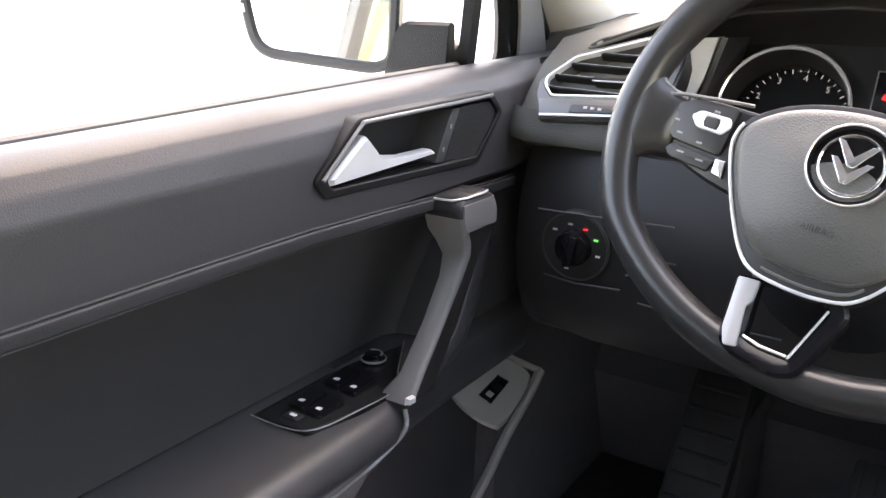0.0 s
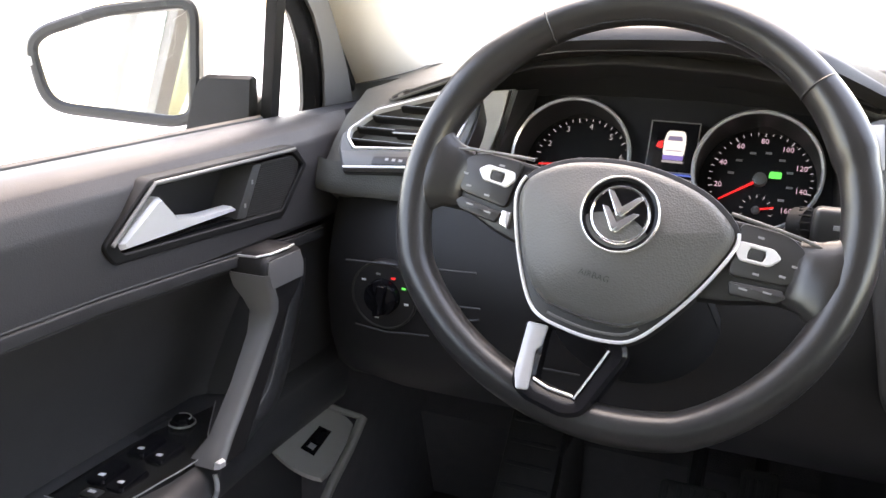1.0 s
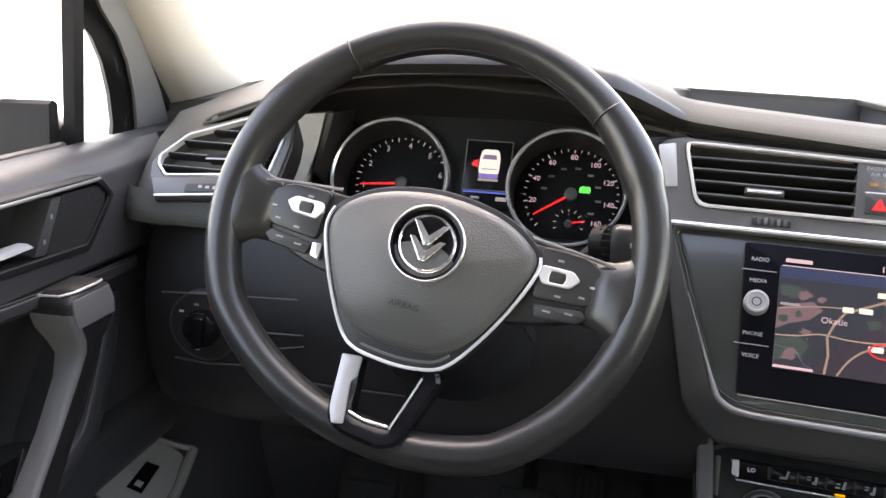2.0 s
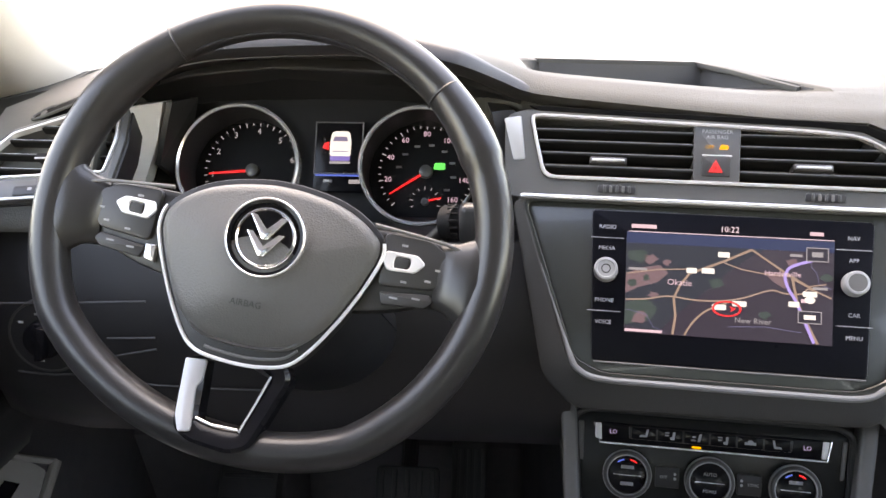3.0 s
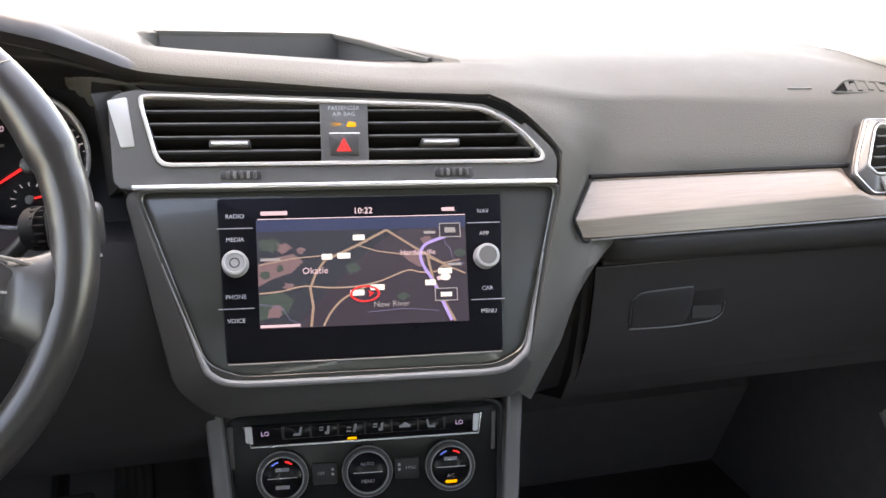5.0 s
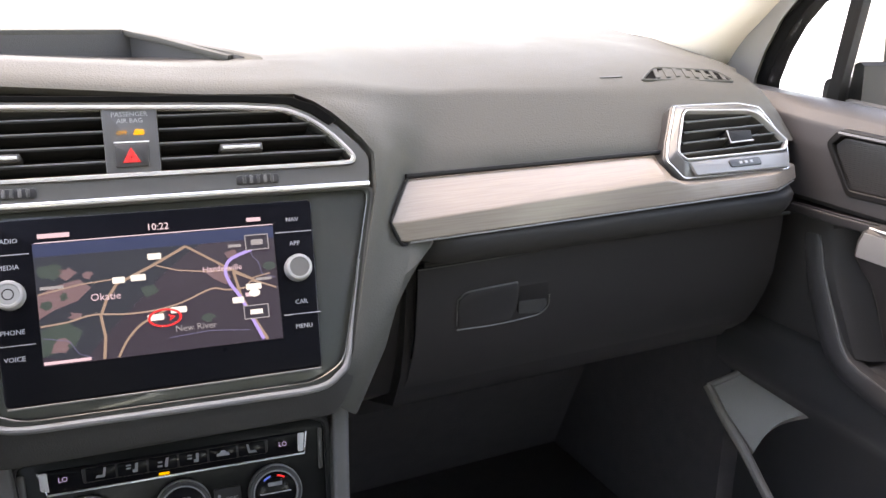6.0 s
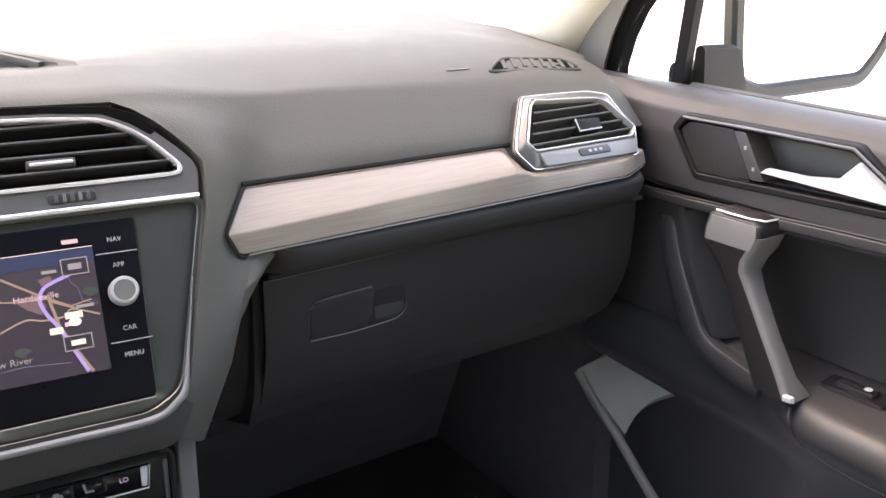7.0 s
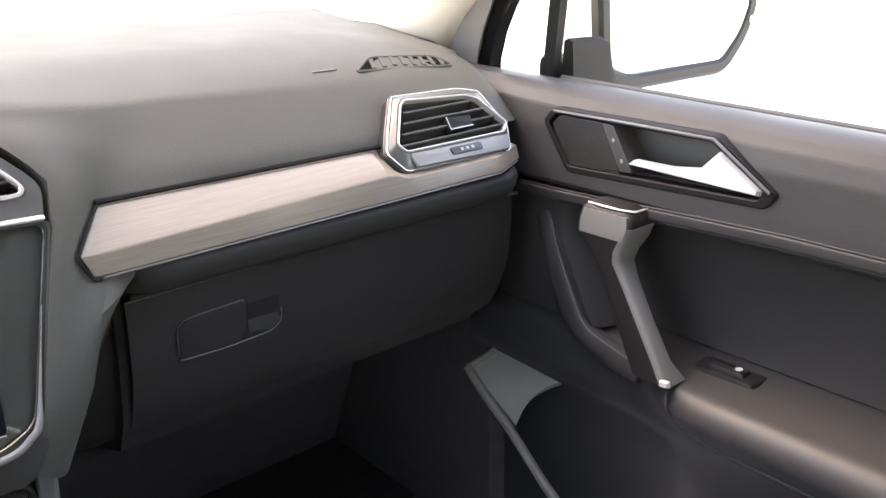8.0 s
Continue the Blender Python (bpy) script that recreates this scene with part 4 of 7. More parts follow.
for u, v, r, mt in ((-0.080, 0.022, 0.007, MAPWOOD), (-0.068, 0.020, 0.005, MAPLAND), (-0.083, -0.002, 0.004, MAPWOOD), (-0.071, 0.003, 0.003, MAPWOOD), (-0.064, -0.012, 0.004, MAPLAND), (-0.076, -0.033, 0.006, MAPLAND), (0.052, 0.024, 0.004, MAPLAND), (0.080, 0.012, 0.004, MAPWOOD), (0.030, -0.024, 0.004, MAPWOOD), (-0.054, 0.018, 0.004, MAPLAND)):
    k = 11
    poly("map_patch", [(max(-0.0885, u + r * rnd.uniform(0.5, 1.3) * math.cos(6.283 * i / k) * 1.3), v + r * rnd.uniform(0.45, 1.1) * math.sin(6.283 * i / k)) for i in range(k)], 0.00065, None, mt, screen)
for pts in ([(-0.088, -0.026), (-0.07, -0.030), (-0.064, -0.04), (-0.055, -0.044)], [(0.0, -0.036), (0.03, -0.034), (0.06, -0.037)], [(0.066, 0.030), (0.068, 0.02), (0.072, 0.016), (0.074, 0.006), (0.084, 0.002)]):
    ribbon("stream", pts, 0.0006, 0.0007, WATERLINE, screen)
ribbon("road", smoothline([(-0.0885, -0.0175), (-0.07, -0.016), (-0.052, -0.0125), (-0.03, -0.0145), (-0.008, -0.0140), (0.012, -0.010), (0.034, -0.002), (0.046, -0.004), (0.060, -0.0035), (0.066, 0.001), (0.084, -0.006)], 4), 0.0013, 0.0008, ROADFINE, screen, "amber map road")
ribbon("road", [(-0.047, -0.046), (-0.045, -0.030), (-0.047, -0.014), (-0.042, -0.002), (-0.034, 0.009), (-0.024, 0.013), (-0.006, 0.021), (0.018, 0.033)], 0.0022, 0.0009, ROAD, screen, "amber map road")
ribbon("road", smoothline([(-0.037, -0.046), (-0.030, -0.034), (-0.020, -0.024), (-0.008, -0.018), (0.0, -0.014)], 4), 0.0018, 0.0009, ROAD, screen)
ribbon("road", [(0.018, 0.033), (0.036, 0.021), (0.048, 0.013), (0.062, 0.005), (0.070, 0.000)], 0.0018, 0.0009, ROAD, screen)
ribbon("road", [(0.052, 0.010), (0.056, -0.010), (0.064, -0.028), (0.073, -0.046)], 0.0022, 0.0009, ROAD, screen)
ribbon("road", [(-0.005, 0.020), (0.01, 0.015), (0.03, 0.012), (0.05, 0.011)], 0.0010, 0.0008, ROADFINE, screen)
ribbon("road", [(-0.0885, 0.006), (-0.06, 0.011), (-0.03, 0.013)], 0.0010, 0.0008, ROADFINE, screen)
ribbon("road", [(0.052, 0.009), (0.064, 0.003), (0.080, 0.006)], 0.0010, 0.0008, ROADFINE, screen)
ribbon("motorway", smoothline([(0.068, 0.026), (0.056, 0.022), (0.049, 0.018), (0.046, 0.010), (0.049, 0.000), (0.055, -0.010), (0.061, -0.024), (0.070, -0.0455)], 4), 0.0026, 0.0010, MOTORWAY, screen, "violet map motorway")
for u, v, du in ((-0.0325, 0.0115, 0.009), (-0.0185, 0.0120, 0.011), (-0.0055, 0.0272, 0.010), (0.0085, -0.0155, 0.012), (-0.0085, -0.0195, 0.012), (0.0535, -0.0130, 0.009), (0.0665, -0.0035, 0.012)):
    part("road_sign", slab(rounded([(u - du / 2, v - 0.0024), (u + du / 2, v - 0.0024), (u + du / 2, v + 0.0024), (u - du / 2, v + 0.0024)], 0.0008, 2), 0.0010, 0.0012, 0.00005, 1), WHITELIT, screen, "white map sign", STACK)
PINKLIT = emit("pink_lit", (0.85, 0.62, 0.66), 0.75)
for t, size, u, v, mt in (("Okatie", 0.0078, -0.0425, 0.000, PINKLIT), ("Hardeeville", 0.0066, 0.0440, 0.0130, PINKLIT), ("New River", 0.0070, 0.0200, -0.0300, DIMLIT)):
    words("place_name", t, size, u, v, 0.0011, STACK, mt, screen)
for u, v, du, dv, mt in ((-0.079, 0.0105, 0.016, 0.0022, "dim"), (-0.072, -0.0445, 0.032, 0.0022, "lit"), (-0.075, 0.0495, 0.022, 0.0032, "lit"), (0.072, 0.0500, 0.011, 0.0030, "lit"), (0.0645, -0.0095, 0.010, 0.0030, "lit"), (0.055, 0.0300, 0.010, 0.0022, "dim"), (0.075, 0.002, 0.012, 0.0022, "dim")):
    part("map_caption", bar(u, v, du, dv, 0.0012), PINKLIT if mt == "lit" else DIMLIT, screen, "unreadable map caption", STACK)
words("clock", "10:22", 0.0075, -0.001, 0.0500, 0.0006, STACK, emit("clock_lit", (0.9, 0.72, 0.74), 0.9), unit)
ribbon("status_line", [(-0.0885, 0.0445), (0.0865, 0.0448)], 0.0007, 0.0008, emit("line_lit", (0.8, 0.65, 0.68), 0.9), screen)
part("position_mark", ring(oval(-0.002, -0.0205, 0.0125, 0.0070, 28), oval(-0.002, -0.0205, 0.0105, 0.0056, 28), 0.0010, 0.0013, 0.0001), RED, screen, "red position ring", STACK)
part("position_arrow", slab([(0.001, -0.0235), (0.006, -0.020), (0.0, -0.0178), (0.002, -0.0205)], 0.001, 0.0013, 0.00005, 1), RED, screen, "", STACK)
for u, v, du, dv in ((0.0725, 0.0315, 0.0185, 0.0125), (0.0665, -0.0235, 0.0195, 0.0110)):
    q = [(u - du / 2, v - dv / 2), (u + du / 2, v - dv / 2), (u + du / 2, v + dv / 2), (u - du / 2, v + dv / 2)]
    k = poly("map_button", q, 0.0011, None, emit("map_button", (0.02, 0.015, 0.025), 1.0), screen, "framed map button")
    part("frame", ring(q, grow(q, -0.0008), 0.001, 0.0014, 0.0001), DIMLIT, k, "", STACK)
    part("symbol", bar(u, v, du * 0.5, dv * 0.35, 0.0015), DIMLIT if v > 0 else WHITELIT, k, "", STACK)
poly("weather_mark", oval(0.0665, -0.0085, 0.0045, 0.0032, 14), 0.0013, None, WHITELIT, screen)
for s, names in ((-1, ("RADIO", "MEDIA", "PHONE", "VOICE")), (1, ("NAV", "APP", "CAR", "MENU"))):
    c = -0.107 if s < 0 else 0.1025
    for t, v in zip(names, (0.0475, 0.0280, -0.0195, -0.0390)):
        words("caption", t, 0.0050, c, v, 0.0003, STACK, LABEL, bezel)
    for v in (0.0375, -0.0290):
        part("divider", bar(c, v, 0.029, 0.0006, 0.0005), LABEL, bezel, "", STACK)
    kn = part("knob", lathe([(0.0108, -0.002), (0.0108, 0.001), (0.0104, 0.0095), (0.0097, 0.0112), (0.0080, 0.0116), (0.0074, 0.0108), (0.0005, 0.0106)], 36, (c, 0.0075)), TRIMGREY, unit, "satin silver rotary knob", STACK)
    if s < 0:
        part("power_mark", ring(oval(c, 0.0075, 0.0042, n=20), oval(c, 0.0075, 0.0033, n=20), 0.0106, 0.0110, 0.0001), BLACK, kn, "", STACK)
    else:
        part("cap", lathe([(0.0080, 0.0105), (0.0078, 0.0112), (0.0005, 0.0113)], 28, (c, 0.0075)), GREYSATIN, kn, "", STACK)

# climate panel
clim = thing("climate_control", CLIMATE @ Vector((0, -0.06, 0)), "gloss black climate panel with three ringed dials", "climate control")
co = rounded([(-0.124, 0.030), (-0.112, 0.036), (0.113, 0.037), (0.125, 0.031), (0.121, -0.066), (-0.114, -0.066)], 0.005)
part("panel", slab(co, -0.04, 0.0, 0.002), PANELBLACK, clim, "glossy anthracite panel", CLIMATE)
part("panel_rim", ring(grow(co, 0.006), grow(co, -0.0005), -0.03, 0.004, 0.002), BLACK, clim, "", CLIMATE)
part("side_glint", slab(rounded([(-0.1205, -0.010), (-0.116, -0.012), (-0.117, 0.026), (-0.1225, 0.026)], 0.002), 0, 0.002, 0.001), GREYSATIN, clim, "grey side strip", CLIMATE)
part("side_glint", slab(rounded([(0.1205, -0.008), (0.117, -0.009), (0.119, 0.027), (0.123, 0.027)], 0.002), 0, 0.002, 0.001), GREYSATIN, clim, "grey side strip", CLIMATE)
so = rounded([(-0.1015, 0.0070), (0.1055, 0.0075), (0.1085, 0.0265), (-0.1075, 0.0265)], 0.003)
sp = part("button_strip", slab(so, -0.002, 0.002, 0.001), GLOSS, clim, "gloss black button strip", CLIMATE)
part("strip_edge", tube([CLIMATE @ Vector(p) for p in ((-0.1075, 0.026, 0.002), (-0.1015, 0.0072, 0.0025), (0.1055, 0.0076, 0.0025), (0.1085, 0.026, 0.002))], 0.0010, 8), CHROME, sp, "fine chrome edge")
part("end_glint", slab(rounded([(-0.1060, 0.0115), (-0.0995, 0.0095), (-0.1005, 0.0255), (-0.1065, 0.0255)], 0.0015), 0.002, 0.0032, 0.0006), SILVER, sp, "silver end piece", CLIMATE)
part("end_glint", slab(rounded([(0.1045, 0.0095), (0.1000, 0.0095), (0.1010, 0.0255), (0.1070, 0.0255)], 0.0015), 0.002, 0.0032, 0.0006), SILVER, sp, "silver end piece", CLIMATE)
for c in (-0.089, 0.0875):
    words("temperature", "LO", 0.0056, c, 0.0180, 0.0024, CLIMATE, VIOLETLIT, sp)
def marks(quads, w0, w1):
    """Several small printed quads as one symbol."""
    bm = bmesh.new()
    for q in quads:
        lo, hi = [bm.verts.new((u, v, w0)) for u, v in q], [bm.verts.new((u, v, w1)) for u, v in q]
        bm.faces.new(hi)
        for i in range(len(q)):
            bm.faces.new((lo[i], lo[(i + 1) % len(q)], hi[(i + 1) % len(q)], hi[i]))
    return bm


seat_ = [[(-0.0040, -0.0034), (0.0028, -0.0034), (0.0028, -0.0014), (-0.0030, -0.0014)], [(0.0010, -0.0034), (0.0030, -0.0034), (0.0046, 0.0042), (0.0026, 0.0042)]]
feet_ = [[(-0.0048, 0.0020), (-0.0008, 0.0020), (-0.0008, 0.0032), (-0.0048, 0.0032)], [(-0.0048, -0.0004), (-0.0012, -0.0004), (-0.0012, 0.0008), (-0.0048, 0.0008)], [(0.0002, -0.0036), (0.0040, -0.0036), (0.0048, 0.0036), (0.0024, 0.0036), (0.0020, -0.0012), (0.0002, -0.0012)]]
face_air = [[(-0.0046, -0.0030), (-0.0006, -0.0030), (-0.0006, -0.0016), (-0.0046, -0.0016)], [(-0.0040, 0.0004), (-0.0006, 0.0004), (-0.0006, 0.0016), (-0.0040, 0.0016)], [(0.0008, -0.0034), (0.0034, -0.0034), (0.0048, 0.0040), (0.0026, 0.0040)]]
car_ = [[(-0.0052, -0.0020), (0.0052, -0.0020), (0.0050, 0.0004), (-0.0050, 0.0004)], [(-0.0026, 0.0004), (0.0034, 0.0004), (0.0018, 0.0024), (-0.0012, 0.0024)]]
part("button_band", slab(rounded([(-0.0740, 0.0125), (0.0740, 0.0130), (0.0750, 0.0245), (-0.0750, 0.0245)], 0.002), 0.0012, 0.0026, 0.0005), mat("button_band_black", (0.012, 0.012, 0.0125), 0.35, vary=0.05), sp, "satin black band of the buttons", CLIMATE)
for i, quads in enumerate((seat_, feet_, face_air, feet_, car_, [[(-u, v) for u, v in q[::-1]] for q in seat_])):
    c = -0.0605 + 0.0243 * i
    k = part("button", slab(rounded([(c - 0.0113, 0.0132), (c + 0.0113, 0.0132), (c + 0.0113, 0.0240), (c - 0.0113, 0.0240)], 0.0012), 0.0015, 0.0029, 0.0004), GLOSS, sp, "", CLIMATE)
    part("symbol", marks([[(c + u, 0.0187 + v) for u, v in q] for q in quads], 0.0026, 0.0033), LABEL, k, "pale grey button symbol", CLIMATE)
part("strip_lamp", slab(rounded([(-0.0160, 0.0088), (-0.0075, 0.0088), (-0.0075, 0.0108), (-0.0160, 0.0108)], 0.001), 0.002, 0.0030, 0.0003), AMBER, sp, "amber lamp", CLIMATE)
for c, caps in ((-0.0745, ("bar", "bar")), (0.001, ("AUTO", "MENU")), (0.0770, ("bar", "A/C"))):
    k = part("dial", lathe([(0.0225, -0.001), (0.0222, 0.010), (0.0212, 0.0115), (0.0195, 0.0118), (0.0182, 0.0105), (0.0178, 0.0085)], 48, (c, -0.020)), SURROUND, clim, "silver-ringed rotary dial", CLIMATE)
    part("bright_edge", ring(oval(c, -0.020, 0.0190, n=48), oval(c, -0.020, 0.0180, n=48), 0.0105, 0.0122, 0.0002), TRIMGREY, k, "", CLIMATE)
    part("outer_edge", ring(oval(c, -0.020, 0.0228, n=48), oval(c, -0.020, 0.0221, n=48), 0.004, 0.0090, 0.0002), TRIMGREY, k, "", CLIMATE)
    f = part("dial_face", slab(oval(c, -0.020, 0.0176, n=40), 0.004, 0.0095, 0.001), GLOSS, k, "gloss black dial face", CLIMATE)
    part("divider", bar(c, -0.0205, 0.026, 0.0006, 0.0099), PRINT, k, "", CLIMATE)
    for t, v in zip(caps, (-0.0130, -0.0285)):
        if t == "bar":
            part("symbol", bar(c, v, 0.012, 0.0032, 0.0099), DIMPRINT, k, "", CLIMATE)
        else:
            words("caption", t, 0.0044, c, v, 0.0098, CLIMATE, LABEL, k)
    if caps[0] == "bar":
        for a0, col in ((130, BLUELIT), (80, RED)):
            part("temperature_arc", ring([(c + 0.0150 * math.cos(radians(a)), -0.020 + 0.0150 * math.sin(radians(a))) for a in (a0 - 26, a0 - 13, a0)] + [(c + 0.0144 * math.cos(radians(a)), -0.020 + 0.0144 * math.sin(radians(a))) for a in (a0, a0 - 13, a0 - 26)], [(c + 0.0143 * math.cos(radians(a)), -0.020 + 0.0143 * math.sin(radians(a))) for a in (a0 - 26, a0 - 13, a0)] + [(c + 0.0137 * math.cos(radians(a)), -0.020 + 0.0137 * math.sin(radians(a))) for a in (a0, a0 - 13, a0 - 26)], 0.0095, 0.0099, 0.0001), col, k, "thin coloured arc", CLIMATE)
part("dial_lamp", slab(rounded([(0.0715, -0.0350), (0.0825, -0.0350), (0.0825, -0.0325), (0.0715, -0.0325)], 0.001), 0.0094, 0.0102, 0.0002), AMBER, clim, "amber lamp", CLIMATE)
for u0, cap, du in ((-0.0480, "OFF", -0.0035), (0.0265, "SYNC", 0.0035)):
    k = part("side_button", slab(rounded([(u0, -0.0300), (u0 + 0.022, -0.0300), (u0 + 0.022, -0.0110), (u0, -0.0110)], 0.0015), -0.001, 0.0025, 0.0008), BLACK, clim, "", CLIMATE)
    words("caption", cap, 0.0040, u0 + 0.011 + du, -0.0203, 0.0026, CLIMATE, LABEL, k)
    part("symbol", marks([oval(u0 + 0.011 - 2.0 * du, -0.0170, 0.0014, n=8), oval(u0 + 0.011 - 2.0 * du, -0.0212, 0.0014, n=8)], 0.0022, 0.0029), LABEL, k, "", CLIMATE)

# ---- instrument cluster ----
clu = thing("instrument_cluster", (-0.37, 0.95, 1.08), "black instrument cluster with two lit round dials", "instrument cluster")
def holed(outer, holes, w0, w1):
    """A plate of that outline with round holes through it."""
    bm = bmesh.new()
    edges = []
    for loop in [outer] + holes:
        vs = [bm.verts.new((u, v, w1)) for u, v in loop]
        edges += [bm.edges.new((vs[i], vs[(i + 1) % len(vs)])) for i in range(len(vs))]
    bmesh.ops.triangle_fill(bm, use_beauty=True, use_dissolve=False, edges=edges)
    ext = bmesh.ops.extrude_face_region(bm, geom=bm.faces[:])
    bmesh.ops.translate(bm, vec=(0, 0, w0 - w1), verts=[g for g in ext["geom"] if isinstance(g, bmesh.types.BMVert)])
    return bm


DIALS = (((-0.108, -0.014), 0.0625), ((0.084, -0.012), 0.0605))
part("housing", holed(rounded([(-0.212, -0.125), (0.185, -0.125), (0.185, 0.060), (0.10, 0.074), (-0.06, 0.080), (-0.16, 0.072), (-0.212, 0.055)], 0.02), [oval(*c, r, n=56) for c, r in DIALS], -0.03, -0.012), DIAL, clu, "", CLUSTER, smooth=20)
part("back_plate", slab(rounded([(-0.20, -0.10), (0.175, -0.10), (0.175, 0.060), (-0.20, 0.060)], 0.02), -0.075, -0.058, 0.002), BLACK, clu, "", CLUSTER)
part("visor_step", sweep([CLUSTER @ Vector(p) for p in ((-0.215, 0.050, 0.010), (-0.15, 0.068, 0.016), (-0.06, 0.077, 0.018), (0.05, 0.074, 0.016), (0.13, 0.064, 0.012), (0.186, 0.050, 0.008))], rounded([(-0.05, -0.003), (0.03, -0.003), (0.03, 0.014), (-0.05, 0.03)], 0.003), up=CLUSTER.col[1].to_3d()), BLACK, clu, "stepped black inner visor")
part("visor_lip", sweep([CLUSTER @ Vector(p) for p in ((-0.205, 0.058, 0.034), (-0.15, 0.076, 0.042), (-0.06, 0.088, 0.046), (0.05, 0.086, 0.044), (0.13, 0.075, 0.038), (0.180, 0.060, 0.032))], rounded([(-0.02, -0.002), (0.02, -0.002), (0.02, 0.012), (-0.02, 0.02)], 0.002), up=CLUSTER.col[1].to_3d()), DARK, clu, "second step of the visor")
part("lower_cowl", slab(rounded([(-0.212, -0.140), (0.185, -0.140), (0.185, -0.085), (-0.212, -0.085)], 0.01), -0.02, 0.02, 0.008), DARK, clu, "", CLUSTER)


DEEP = -0.040


def gauge(c, r, numbers, start, step, needle, rf, rt):
    """A dial at the bottom of a deep tube. rf: radius of the figures; rt: of the ticks."""
    g = part("dial", slab(oval(*c, r - 0.0008, n=56), -0.014 + DEEP, -0.008 + DEEP, 0.001), DIAL, clu, "black dial with lit figures at the bottom of its tube", CLUSTER)
    part("tube", ring(oval(*c, r, n=56), oval(*c, r - 0.0010, n=56), -0.056, 0.003, 0.0002), BLACK, g, "black tube wall", CLUSTER)
    part("ring", ring(oval(*c, r + 0.0034, n=64), oval(*c, r - 0.0006, n=64), -0.012, 0.0056, 0.0018), CHROME, g, "chrome dial ring", CLUSTER)
    h = (c[0] + 0.003, c[1] + 0.004)
    n = len(numbers)
    for i, t in enumerate(numbers):
        a = radians(start - step * i)
        words("figure", t, 0.0082 if needle else 0.0094, h[0] + rf * math.cos(a), h[1] + rf * math.sin(a), -0.0075 + DEEP, CLUSTER, DIMPINK if needle else DIMLIT, g)
    for i in range(4 * (n - 1) + 5):
        a = radians(start + (step if needle else step / 2) - step * i / 4)
        r0, r1, wd = (rt - 0.0045, rt, 0.0012) if i % 4 == 0 else (rt - 0.0030, rt, 0.0008)
        d, k = Vector((math.cos(a), math.sin(a))), Vector((-math.sin(a), math.cos(a))) * wd / 2
        q = [tuple(Vector(h) + d * r0 - k), tuple(Vector(h) + d * r1 - k), tuple(Vector(h) + d * r1 + k), tuple(Vector(h) + d * r0 + k)]
        part("tick", slab(q, -0.0085 + DEEP, -0.0075 + DEEP, 0.0001, 1), DIMLIT, g, "", CLUSTER)
    a = radians(start + (step * 0.62 if needle else -1.0))
    d, k = Vector((math.cos(a), math.sin(a))), Vector((-math.sin(a), math.cos(a)))
    q = [tuple(Vector(h) + d * 0.004 - k * 0.0014), tuple(Vector(h) + d * (rt - 0.006) - k * 0.0008), tuple(Vector(h) + d * (rt - 0.006) + k * 0.0008), tuple(Vector(h) + d * 0.004 + k * 0.0014)]
    part("needle", slab(q, -0.006 + DEEP, -0.0045 + DEEP, 0.0003), RED, g, "red needle", CLUSTER)
    part("hub", lathe([(0.0075, -0.008 + DEEP), (0.0070, -0.002 + DEEP), (0.0055, -0.0012 + DEEP), (0.0005, -0.0010 + DEEP)], 28, h), GREYSATIN, g, "", CLUSTER)
    return g, h


g, h = gauge(*DIALS[0], ["1", "2", "3", "4", "5", "6"], 186, 34.0, 0, 0.0450, 0.0545)
g, h = gauge(*DIALS[1], ["20", "40", "60", "80", "100", "120", "140", "160"], 192, 34, 1, 0.0425, 0.0525)
for i in range(8):
    a = radians(170 - 30 * i)
    part("inner_figure", slab([(h[0] + 0.0305 * math.cos(a) + du, h[1] + 0.0305 * math.sin(a) + dv) for du, dv in ((-0.0032, -0.0012), (0.0032, -0.0012), (0.0032, 0.0012), (-0.0032, 0.0012))], -0.0085 + DEEP, -0.0074 + DEEP, 0.0001, 1), DIMPRINT, g, "", CLUSTER)
part("indicator", slab(rounded([(h[0] + 0.008, h[1] + 0.003), (h[0] + 0.021, h[1] + 0.003), (h[0] + 0.021, h[1] + 0.0105), (h[0] + 0.009, h[1] + 0.0105)], 0.002), -0.008 + DEEP, -0.0072 + DEEP, 0.0002), GREEN, g, "green indicator lamp", CLUSTER)
c2 = (h[0], h[1] - 0.033)
for i in range(9):
    a = radians(200 - 27 * i)
    d, k = Vector((math.cos(a), math.sin(a))), Vector((-math.sin(a), math.cos(a))) * 0.0004
    part("fuel_tick", slab([tuple(Vector(c2) + d * 0.0135 - k), tuple(Vector(c2) + d * 0.0170 - k), tuple(Vector(c2) + d * 0.0170 + k), tuple(Vector(c2) + d * 0.0135 + k)], -0.0085 + DEEP, -0.0074 + DEEP, 0.0001, 1), DIMLIT, g, "", CLUSTER)
part("fuel_needle", slab([(c2[0] + 0.003, c2[1] + 0.0002), (c2[0] + 0.0175, c2[1] + 0.0035), (c2[0] + 0.0173, c2[1] + 0.0050), (c2[0] + 0.003, c2[1] + 0.0022)], -0.007 + DEEP, -0.0055 + DEEP, 0.0002), RED, g, "red fuel needle", CLUSTER)
part("fuel_hub", lathe([(0.0045, -0.008 + DEEP), (0.0040, -0.004 + DEEP), (0.0005, -0.0036 + DEEP)], 20, c2), GREYSATIN, g, "", CLUSTER)
dq = [(-0.0275, -0.0215), (0.0235, -0.0215), (0.0235, 0.0345), (-0.0275, 0.0345)]
d = part("display", slab([(u, v if v > 0 else -0.040) for u, v in dq], -0.014, -0.004, 0.0006), GLOSS, clu, "small colour display with a white car", CLUSTER)
